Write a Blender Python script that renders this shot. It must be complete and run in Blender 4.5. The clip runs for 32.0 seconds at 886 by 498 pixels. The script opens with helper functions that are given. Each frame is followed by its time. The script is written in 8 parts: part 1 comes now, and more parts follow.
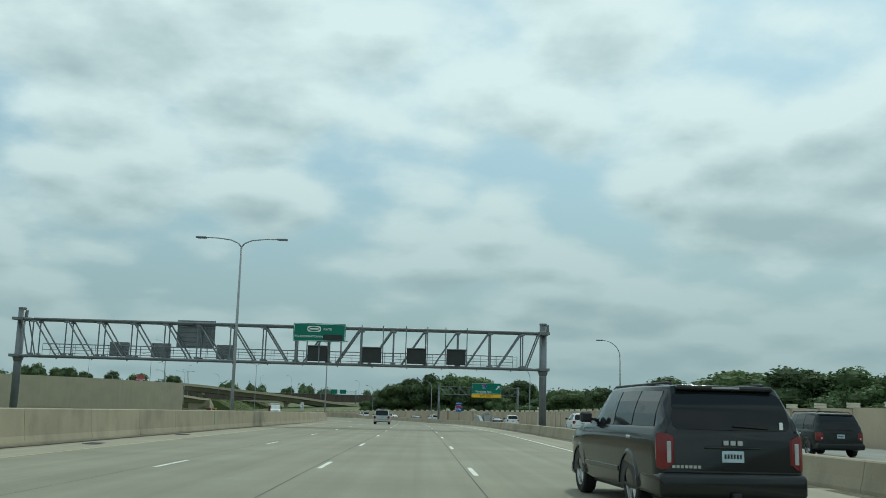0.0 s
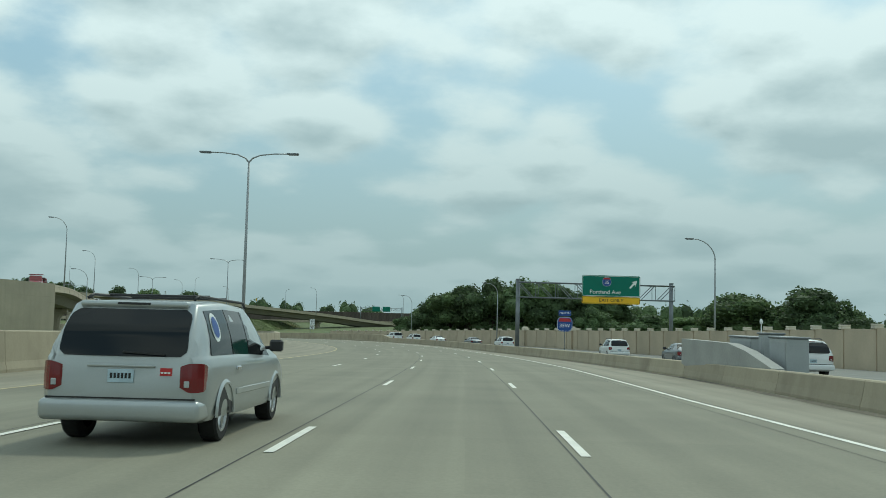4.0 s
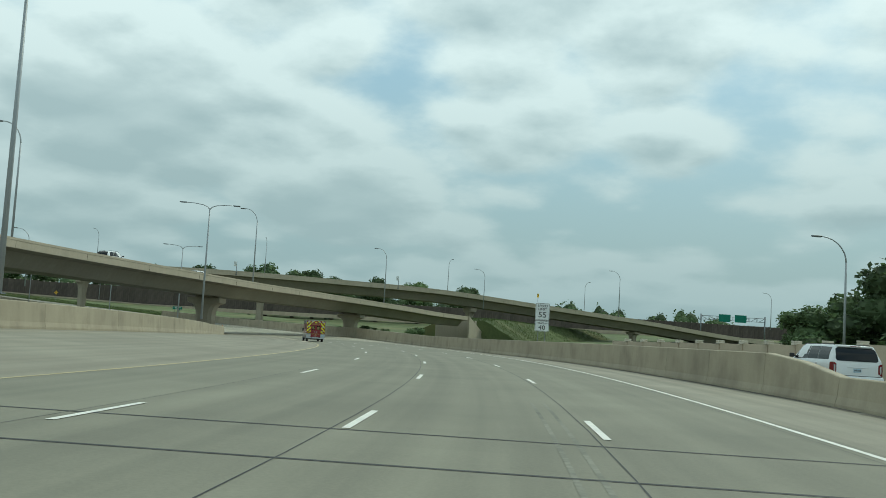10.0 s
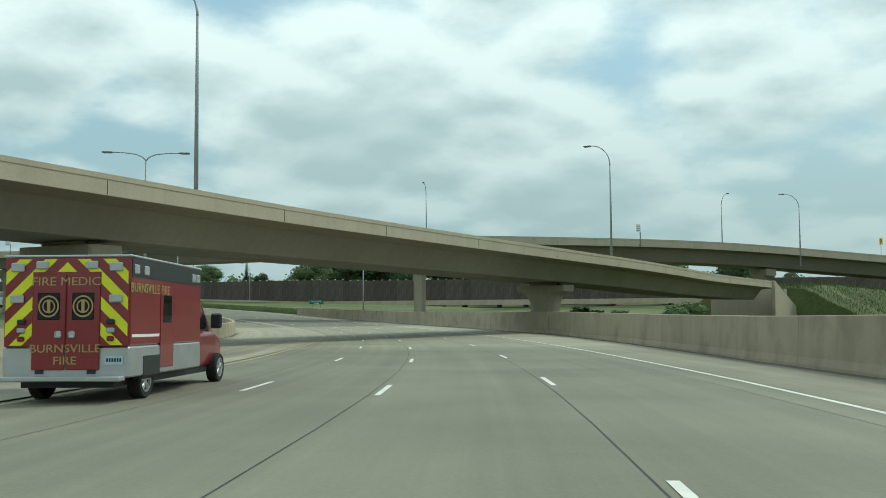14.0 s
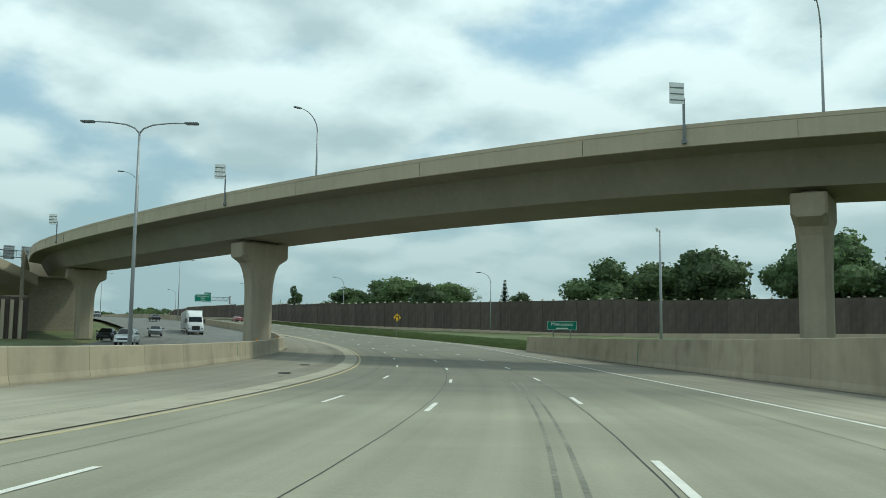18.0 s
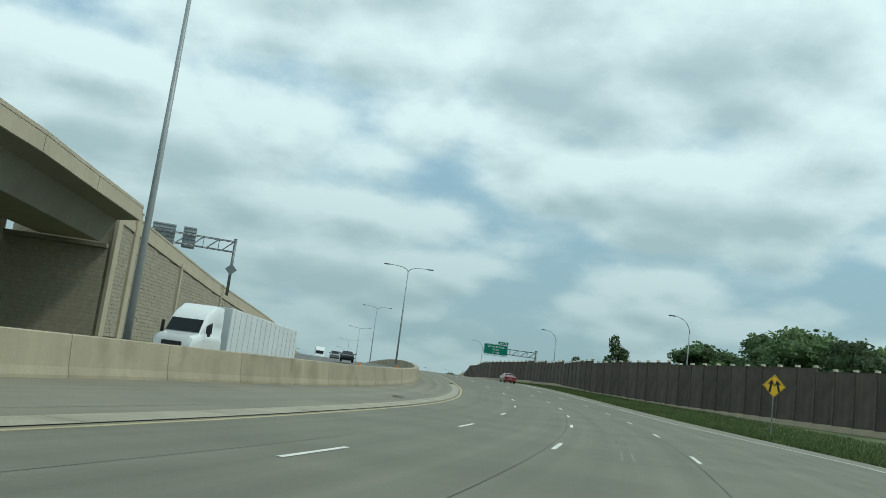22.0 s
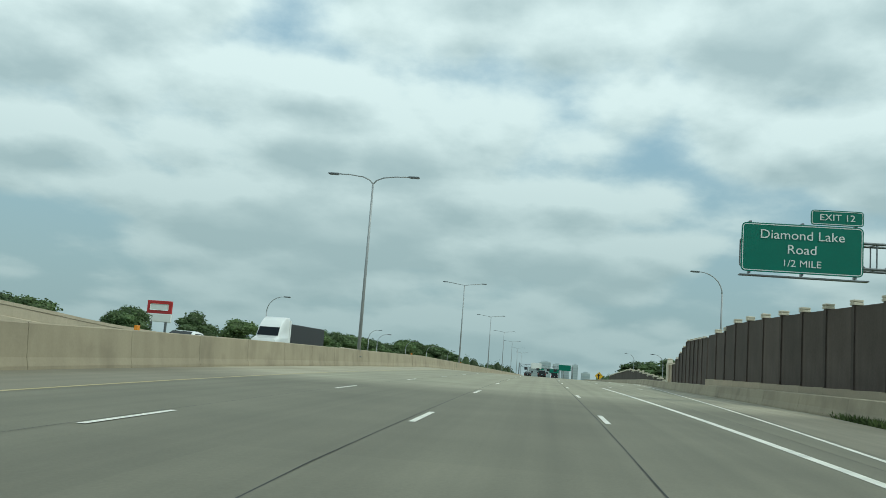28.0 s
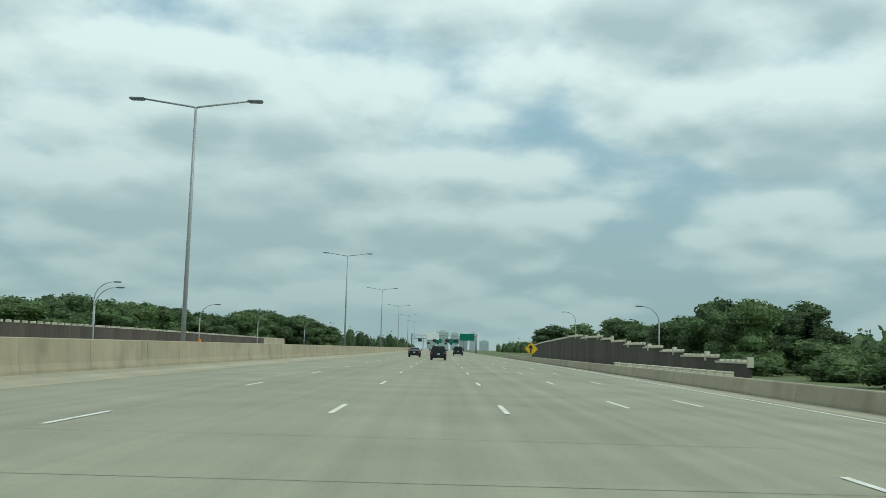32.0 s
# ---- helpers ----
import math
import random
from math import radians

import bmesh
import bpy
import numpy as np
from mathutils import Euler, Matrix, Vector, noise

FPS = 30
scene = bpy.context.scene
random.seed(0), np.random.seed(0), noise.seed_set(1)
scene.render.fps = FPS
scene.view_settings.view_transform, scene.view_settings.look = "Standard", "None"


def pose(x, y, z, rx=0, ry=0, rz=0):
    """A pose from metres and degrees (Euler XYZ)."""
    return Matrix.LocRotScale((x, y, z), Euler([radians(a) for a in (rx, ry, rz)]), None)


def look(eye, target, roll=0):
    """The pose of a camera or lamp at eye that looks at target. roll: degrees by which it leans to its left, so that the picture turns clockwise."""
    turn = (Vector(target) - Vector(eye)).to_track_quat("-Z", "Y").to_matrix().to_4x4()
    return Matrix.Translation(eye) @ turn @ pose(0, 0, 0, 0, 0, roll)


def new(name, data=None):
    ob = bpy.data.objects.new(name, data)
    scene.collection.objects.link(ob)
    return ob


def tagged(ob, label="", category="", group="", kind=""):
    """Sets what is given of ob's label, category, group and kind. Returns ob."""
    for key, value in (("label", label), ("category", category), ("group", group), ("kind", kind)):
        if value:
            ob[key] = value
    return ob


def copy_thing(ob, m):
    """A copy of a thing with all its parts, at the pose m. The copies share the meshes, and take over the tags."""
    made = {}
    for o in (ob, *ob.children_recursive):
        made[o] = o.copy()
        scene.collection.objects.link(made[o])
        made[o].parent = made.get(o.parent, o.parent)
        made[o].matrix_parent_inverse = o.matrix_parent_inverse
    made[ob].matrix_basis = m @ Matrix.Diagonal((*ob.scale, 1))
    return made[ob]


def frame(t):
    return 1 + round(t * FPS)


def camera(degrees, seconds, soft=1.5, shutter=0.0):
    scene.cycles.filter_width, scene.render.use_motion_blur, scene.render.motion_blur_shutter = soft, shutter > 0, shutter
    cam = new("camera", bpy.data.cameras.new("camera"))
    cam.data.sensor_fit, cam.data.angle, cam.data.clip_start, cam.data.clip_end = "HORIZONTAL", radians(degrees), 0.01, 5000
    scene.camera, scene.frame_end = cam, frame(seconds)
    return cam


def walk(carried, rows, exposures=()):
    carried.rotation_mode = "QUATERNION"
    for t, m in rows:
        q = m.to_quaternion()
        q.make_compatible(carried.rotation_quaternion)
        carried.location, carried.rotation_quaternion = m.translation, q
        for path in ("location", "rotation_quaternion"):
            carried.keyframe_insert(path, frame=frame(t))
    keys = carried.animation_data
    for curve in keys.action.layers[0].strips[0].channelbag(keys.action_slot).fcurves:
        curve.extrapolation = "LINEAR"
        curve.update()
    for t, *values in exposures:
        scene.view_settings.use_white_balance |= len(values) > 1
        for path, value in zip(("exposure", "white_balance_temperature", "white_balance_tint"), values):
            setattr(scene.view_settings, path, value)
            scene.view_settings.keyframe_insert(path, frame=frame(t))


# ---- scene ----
# ---- camera and its drive ----
cam = camera(51.40, 32.0, soft=0.75, shutter=0.03)
# seconds, eye x y z, yaw (to the left from +y), pitch (up), roll (to the left)
DRIVE = [
    (0.0, 0.00, 0.00, 1.36, -1.74, 9.09, 1.54),
    (0.5, 0.04, 12.77, 1.12, -1.53, 7.52, 0.30),
    (1.0, 0.15, 25.55, 0.89, -2.53, 5.29, 0.64),
    (1.5, 0.29, 38.33, 0.66, -2.23, 3.85, 1.15),
    (2.0, 0.42, 51.10, 0.43, -1.58, 2.99, 1.28),
    (2.5, 0.51, 63.88, 0.20, -1.81, 2.44, 2.03),
    (3.0, 0.56, 76.66, -0.04, -1.69, 2.46, 2.26),
    (3.5, 0.59, 89.44, -0.29, -0.61, 2.85, 2.16),
    (4.0, 0.60, 102.23, -0.56, 1.62, 4.18, 1.37),
    (4.5, 0.60, 115.01, -0.85, 4.45, 4.85, 1.22),
    (5.0, 0.56, 127.79, -1.16, 6.88, 5.32, 0.98),
    (5.5, 0.44, 140.58, -1.49, 8.90, 5.60, 0.70),
    (6.0, 0.19, 153.36, -1.82, 10.45, 5.79, 0.72),
    (6.5, -0.23, 166.14, -2.15, 11.49, 5.97, 1.36),
    (7.0, -0.91, 178.91, -2.47, 12.01, 6.16, 2.68),
    (7.5, -1.96, 191.66, -2.78, 13.60, 5.87, 3.49),
    (8.0, -3.49, 204.36, -3.07, 15.31, 6.27, 4.24),
    (8.5, -5.56, 216.98, -3.33, 17.82, 5.67, 3.21),
    (9.0, -8.16, 229.50, -3.58, 19.69, 4.11, 3.75),
    (9.5, -11.26, 241.92, -3.81, 20.77, 3.62, 3.71),
    (10.0, -14.82, 254.21, -4.04, 22.82, 4.34, 3.39),
    (10.5, -18.80, 266.37, -4.26, 25.09, 4.17, 4.20),
    (11.0, -23.20, 278.38, -4.49, 26.02, 2.87, 7.14),
    (11.5, -28.04, 290.23, -4.72, 26.47, 2.73, 8.05),
    (12.0, -33.31, 301.89, -4.96, 27.50, 4.31, 6.77),
    (12.5, -39.02, 313.35, -5.23, 29.93, 5.39, 3.83),
    (13.0, -45.14, 324.59, -5.52, 33.03, 5.36, 1.38),
    (13.5, -51.65, 335.61, -5.82, 35.52, 4.30, -0.16),
    (14.0, -58.53, 346.41, -6.12, 37.65, 3.44, -0.43),
    (14.5, -65.74, 356.99, -6.41, 39.45, 2.83, 0.47),
    (15.0, -73.31, 367.32, -6.68, 41.23, 2.63, 1.86),
    (15.5, -81.23, 377.38, -6.91, 43.31, 3.01, 3.08),
    (16.0, -89.53, 387.13, -7.10, 45.71, 4.01, 4.02),
    (16.5, -98.21, 396.55, -7.26, 48.63, 4.56, 2.81),
    (17.0, -107.23, 405.63, -7.40, 52.34, 5.63, 1.99),
    (17.5, -116.59, 414.37, -7.53, 54.02, 5.97, 0.16),
    (18.0, -126.26, 422.76, -7.62, 57.12, 5.97, 0.71),
    (18.5, -136.22, 430.79, -7.69, 62.36, 4.89, 3.57),
    (19.0, -146.46, 438.46, -7.70, 64.88, 4.50, 4.48),
    (19.5, -156.98, 445.74, -7.67, 66.57, 5.37, 3.45),
    (20.0, -167.76, 452.61, -7.58, 69.53, 6.47, 3.51),
    (20.5, -178.80, 459.07, -7.43, 73.16, 8.14, 5.92),
    (21.0, -190.07, 465.10, -7.23, 77.21, 9.05, 7.49),
    (21.5, -201.56, 470.72, -6.97, 79.99, 9.10, 7.09),
    (22.0, -213.23, 475.92, -6.67, 82.60, 9.47, 7.46),
    (22.5, -225.08, 480.71, -6.34, 84.91, 9.77, 7.93),
    (23.0, -237.09, 485.06, -5.98, 87.47, 9.86, 6.51),
    (23.5, -249.26, 488.96, -5.59, 88.79, 9.41, 6.56),
    (24.0, -261.56, 492.36, -5.19, 90.24, 9.82, 6.68),
    (24.5, -274.00, 495.26, -4.74, 93.10, 11.55, 6.70),
    (25.0, -286.55, 497.65, -4.21, 95.72, 12.24, 7.66),
    (25.5, -299.17, 499.53, -3.65, 97.65, 11.48, 7.81),
    (26.0, -311.86, 500.92, -3.02, 98.84, 10.49, 7.44),
    (26.5, -324.60, 501.89, -2.32, 99.11, 9.33, 6.60),
    (27.0, -337.34, 502.54, -1.61, 98.66, 8.29, 5.62),
    (27.5, -350.10, 502.95, -0.98, 97.68, 7.68, 4.84),
    (28.0, -362.86, 503.19, -0.46, 95.96, 7.55, 4.33),
    (28.5, -375.62, 503.37, -0.09, 94.17, 6.08, 3.47),
    (29.0, -388.38, 503.52, 0.16, 92.59, 5.73, 2.36),
    (29.5, -401.14, 503.65, 0.35, 90.42, 6.47, 0.98),
    (30.0, -413.90, 503.80, 0.51, 88.86, 7.28, 0.36),
    (30.5, -426.65, 503.98, 0.65, 88.46, 7.62, 0.23),
    (31.0, -439.41, 504.16, 0.78, 88.80, 7.75, 0.15),
    (31.5, -452.17, 504.36, 0.93, 89.59, 7.55, 0.55),
    (32.0, -464.92, 504.55, 1.10, 89.29, 6.17, 1.52),
]


def drive_pose(x, y, z, yaw, pitch, roll):
    a, b = radians(yaw), radians(pitch)
    ahead = Vector((-math.sin(a) * math.cos(b), math.cos(a) * math.cos(b), math.sin(b)))
    return look(Vector((x, y, z)), Vector((x, y, z)) + 5 * ahead, roll)


# the exposure drifts a little on the way; the picture leans to green and cyan
LEVELS = [(0, -0.1, 5950), (2, 0.1, 6000), (4, 0.0, 6000), (12, 0.05, 6050), (16, 0.34, 6150), (17, 0.17, 6050), (18, 0.18, 6000), (19, 0.05, 5850), (20, 0.14, 5850), (21, -0.16, 5850), (22, 0.02, 5850), (24, 0.08, 5850), (25, -0.25, 5800), (28, 0.0, 6000), (30, 0.0, 6000), (32, 0.0, 6050)]
walk(cam, [(t, drive_pose(*row)) for t, *row in DRIVE], [(t, e, k, -6) for t, e, k in LEVELS])

# ---- the line of the road: heading rate, speed and level along the drive ----
TURN = [-0.01589, 0.00721, 0.00071, 0.02509, 0.09042, 0.06812, 0.07627, 0.06285, 0.0789, 0.07086, 0.07745,
        0.06926, 0.08283, 0.0794, 0.0516, 0.0252, 0.00787, -0.00446, 0.00183]
TURN_AT = [0, 2, 4, 6, 8, 10, 12, 14, 16, 18, 20, 22, 24, 25.5, 26.5, 27.5, 28, 30, 32]
PACE = [25.549, 25.583, 25.615, 25.542, 25.509]
LEVEL = [0.0, -1.919, -4.424, -6.318, -8.455, -8.941, -6.544, -2.412, -0.909]


def road_line():
    t = np.arange(0, 32.01, 0.1)
    v = np.interp(t, np.linspace(0, 32, 5), PACE)
    k = np.interp(t, TURN_AT, TURN)
    a = np.concatenate([[0], np.cumsum((k[1:] + k[:-1]) * 0.05)])
    am, vm = (a[1:] + a[:-1]) / 2, (v[1:] + v[:-1]) / 2
    x = np.concatenate([[0], np.cumsum(-np.sin(am) * vm * 0.1)])
    y = np.concatenate([[0], np.cumsum(np.cos(am) * vm * 0.1)])
    s = np.concatenate([[0], np.cumsum(vm * 0.1)])
    lv = np.array([2 * LEVEL[0] - LEVEL[1], *LEVEL, 2 * LEVEL[-1] - LEVEL[-2]])
    i = np.minimum((t / 4).astype(int), 7)
    u, i = t / 4 - i, i + 1
    p0, p1, p2, p3 = lv[i - 1], lv[i], lv[i + 1], lv[i + 2]
    z = 0.5 * (2 * p1 + (p2 - p0) * u + (2 * p0 - 5 * p1 + 4 * p2 - p3) * u**2 + (3 * p1 - p0 - 3 * p2 + p3) * u**3)
    rise = np.clip((t - 25.5) / 3.0, 0, 1)
    z += 0.65 * rise * rise * (3 - 2 * rise)
    far, back = 2600.0, 260.0
    x = np.concatenate([[x[0] + math.sin(a[0]) * back], x, [x[-1] - math.sin(a[-1]) * far]])
    y = np.concatenate([[y[0] - math.cos(a[0]) * back], y, [y[-1] + math.cos(a[-1]) * far]])
    s = np.concatenate([[-back], s, [s[-1] + far]])
    return s, x, y, np.concatenate([[z[0]], z, [z[-1]]]), np.concatenate([[a[0]], a, [a[-1]]])


RS, RX, RY, RZ, RA = road_line()


def heading(s):
    return float(np.interp(s, RS, RA))


def at(s, left, up=0.0):
    """A place by its distance along the road, to the left of the driver's line, and above the road."""
    a = heading(s)
    return Vector((float(np.interp(s, RS, RX)) - math.cos(a) * left, float(np.interp(s, RS, RY)) - math.sin(a) * left,
                   float(np.interp(s, RS, RZ)) + up))


def facing(s, left, up=0.0, turn=0.0):
    """The pose of a thing whose own +y runs along the road."""
    return Matrix.Translation(at(s, left, up)) @ Matrix.Rotation(heading(s) + radians(turn), 4, "Z")


def lerp(s, xs, ys):
    return float(np.interp(s, xs, ys))


# ---- world, sun ----
world = bpy.data.worlds.new("world")
scene.world = world
world.use_nodes = True


def build_sky():
    nt = world.node_tree
    nt.nodes.clear()
    N, L = nt.nodes.new, nt.links.new
    out, bg = N("ShaderNodeOutputWorld"), N("ShaderNodeBackground")
    sky = N("ShaderNodeTexSky")
    sky.sky_type, sky.sun_disc = "NISHITA", False
    sky.sun_elevation, sky.sun_rotation, sky.air_density, sky.dust_density = radians(51), radians(SUN_TURN), 1.2, 2.5
    dim = N("ShaderNodeMixRGB")
    dim.blend_type, dim.inputs[0].default_value = "MULTIPLY", 1.0
    dim.inputs[2].default_value = (0.092, 0.102, 0.098, 1)
    L(sky.outputs[0], dim.inputs[1])
    co, sep = N("ShaderNodeTexCoord"), N("ShaderNodeSeparateXYZ")
    L(co.outputs["Generated"], sep.inputs[0])

    def m(op, a, b, clamp=False):
        n = N("ShaderNodeMath")
        n.operation, n.use_clamp = op, clamp
        for k, v in enumerate((a, b)):
            if isinstance(v, (int, float)):
                n.inputs[k].default_value = v
            else:
                L(v, n.inputs[k])
        return n.outputs[0]

    up = m("MAXIMUM", sep.outputs[2], 0.0)
    comb = N("ShaderNodeCombineXYZ")
    flat = m("ADD", m("MULTIPLY", up, 0.85), 0.24)
    L(m("DIVIDE", sep.outputs[0], flat), comb.inputs[0])
    L(m("DIVIDE", sep.outputs[1], flat), comb.inputs[1])

    def ramp(v, a, b):
        r = N("ShaderNodeMapRange")
        r.interpolation_type = "SMOOTHSTEP"
        r.inputs[1].default_value, r.inputs[2].default_value = a, b
        L(v, r.inputs[0])
        return r.outputs[0]

    def noise_at(place, scale, detail, rough, shift):
        mp, n = N("ShaderNodeMapping"), N("ShaderNodeTexNoise")
        mp.inputs["Location"].default_value = shift
        L(place, mp.inputs[0])
        L(mp.outputs[0], n.inputs["Vector"])
        n.inputs["Scale"].default_value, n.inputs["Detail"].default_value, n.inputs["Roughness"].default_value = scale, detail, rough
        return n

    def puffs(place, scale):
        """Rounded heaps: smooth cells, their edges ruffled by noise."""
        nz, mx, v = noise_at(place, scale * 1.2, 5, 0.6, (1.3, 0.4, 0.2)), N("ShaderNodeMixRGB"), N("ShaderNodeTexVoronoi")
        mx.inputs[0].default_value = 0.42 / scale
        L(place, mx.inputs[1])
        L(nz.outputs["Color"], mx.inputs[2])
        L(mx.outputs[0], v.inputs["Vector"])
        v.voronoi_dimensions, v.feature = "2D", "SMOOTH_F1"
        v.inputs["Smoothness"].default_value, v.inputs["Scale"].default_value = 0.35, scale
        return m("SUBTRACT", 1.0, v.outputs["Distance"])

    def heap(place):
        big = noise_at(place, 0.85, 6, 0.5, CLOUD_SHIFT).outputs[0]
        small = noise_at(place, 6.0, 7, 0.6, (8.3, 4.2, 1.0)).outputs[0]
        lumps = m("ADD", m("MULTIPLY", puffs(place, 1.75), 0.26), m("MULTIPLY", puffs(place, 4.4), 0.14))
        return m("ADD", m("ADD", m("MULTIPLY", big, 0.50), lumps), m("MULTIPLY", small, 0.10))

    above = N("ShaderNodeVectorMath")
    above.operation = "SCALE"
    L(comb.outputs[0], above.inputs[0])
    above.inputs["Scale"].default_value = 0.955
    here, over = heap(comb.outputs[0]), heap(above.outputs[0])
    mask = ramp(here, 0.435, 0.54)
    # thick cloud and cloud under other cloud is grey; tops and thin edges are bright
    shade = m("ADD", m("MULTIPLY", ramp(over, 0.49, 0.66), 0.8), m("MULTIPLY", m("SUBTRACT", over, here), 3.6), True)
    tone = N("ShaderNodeMixRGB")
    tone.inputs[1].default_value, tone.inputs[2].default_value = (0.86, 0.905, 0.90, 1), (0.45, 0.525, 0.545, 1)
    L(m("MULTIPLY", shade, 0.95, True), tone.inputs[0])
    body = N("ShaderNodeMixRGB")
    veil = N("ShaderNodeMixRGB")
    veil.inputs[0].default_value, veil.inputs[2].default_value = 0.55, (0.44, 0.60, 0.73, 1)
    L(dim.outputs[0], veil.inputs[1])
    L(veil.outputs[0], body.inputs[1])
    L(tone.outputs[0], body.inputs[2])
    L(m("MULTIPLY", mask, 0.93), body.inputs[0])
    haze = N("ShaderNodeMixRGB")
    haze.inputs[2].default_value = (0.33, 0.41, 0.425, 1)
    L(m("MULTIPLY", ramp(up, 0.36, -0.04), 0.88), haze.inputs[0])
    L(body.outputs[0], haze.inputs[1])
    L(haze.outputs[0], bg.inputs[0])
    bg.inputs[1].default_value = 1.0
    L(bg.outputs[0], out.inputs[0])


SUN_TURN = 21.8
CLOUD_SHIFT = (3.1, 1.7, 0.4)
build_sky()
sun = new("sun", bpy.data.lights.new("sun", "SUN"))
sun.data.energy, sun.data.angle, sun.data.color = 1.5, radians(5), (1.0, 0.93, 0.79)
sun.matrix_basis = look((30, 75, 100), (0, 0, 0))

# ---- materials ----
MATS = {}


def mat(name, color, rough=0.7, metal=0.0, vary=0.12, scale=1.5, fine=30.0, bump=0.15, island=0.0, rand=0.0, stain=None, stain_scale=0.3, coat=0.0, emit=0.0, gloss=0.5, drip=0.0):
    """A procedural material: two scales of noise in tone, fine relief, optional stains and variation by object."""
    if name in MATS:
        return MATS[name]
    m = bpy.data.materials.new(name)
    m.use_nodes = True
    nt = m.node_tree
    N, L = nt.nodes.new, nt.links.new
    b = nt.nodes["Principled BSDF"]
    b.inputs["Roughness"].default_value, b.inputs["Metallic"].default_value = rough, metal
    b.inputs["Specular IOR Level"].default_value = gloss
    if coat:
        b.inputs["Coat Weight"].default_value, b.inputs["Coat Roughness"].default_value = coat, 0.06
    co = N("ShaderNodeTexCoord")

    def noise_of(sc, detail):
        n = N("ShaderNodeTexNoise")
        n.inputs["Scale"].default_value, n.inputs["Detail"].default_value = sc, detail
        L(co.outputs["Object"], n.inputs["Vector"])
        return n.outputs[0]

    def tone(prev, fac, lo, hi):
        r = N("ShaderNodeMapRange")
        r.inputs[1].default_value, r.inputs[2].default_value = 0.3, 0.7
        r.inputs[3].default_value, r.inputs[4].default_value = lo, hi
        L(fac, r.inputs[0])
        x = N("ShaderNodeMixRGB")
        x.blend_type, x.inputs[0].default_value = "MULTIPLY", 1.0
        L(prev, x.inputs[1])
        L(r.outputs[0], x.inputs[2])
        return x.outputs[0]

    base = N("ShaderNodeRGB")
    base.outputs[0].default_value = (*color, 1)
    col = base.outputs[0]
    if vary:
        col = tone(col, noise_of(scale, 5), 1 - vary, 1 + vary)
        f = noise_of(fine, 4)
        col = tone(col, f, 1 - vary * 0.6, 1 + vary * 0.6)
        if bump:
            bp = N("ShaderNodeBump")
            bp.inputs["Strength"].default_value, bp.inputs["Distance"].default_value = bump, 0.01
            L(f, bp.inputs["Height"])
            L(bp.outputs[0], b.inputs["Normal"])
    if stain:
        r = N("ShaderNodeMapRange")
        r.inputs[1].default_value, r.inputs[2].default_value = 0.5, 0.75
        L(noise_of(stain_scale, 7), r.inputs[0])
        x = N("ShaderNodeMixRGB")
        x.inputs[2].default_value = (*stain, 1)
        L(r.outputs[0], x.inputs[0])
        L(col, x.inputs[1])
        col = x.outputs[0]
    if drip:
        mp_, nz = N("ShaderNodeMapping"), N("ShaderNodeTexNoise")
        mp_.inputs["Scale"].default_value = (2.2, 2.2, 0.16)
        L(co.outputs["Object"], mp_.inputs[0])
        L(mp_.outputs[0], nz.inputs["Vector"])
        nz.inputs["Scale"].default_value, nz.inputs["Detail"].default_value = 1.0, 6
        col = tone(col, nz.outputs[0], 1 - drip, 1 + drip * 0.7)
    if rand:
        oi = N("ShaderNodeObjectInfo")
        col = tone(col, oi.outputs["Random"], 1 - rand, 1 + rand)
    if island:
        g = N("ShaderNodeNewGeometry")
        col = tone(col, g.outputs["Random Per Island"], 1 - island, 1 + island)
    L(col, b.inputs["Base Color"])
    if emit:
        L(col, b.inputs["Emission Color"])
        b.inputs["Emission Strength"].default_value = emit
    MATS[name] = m
    return m


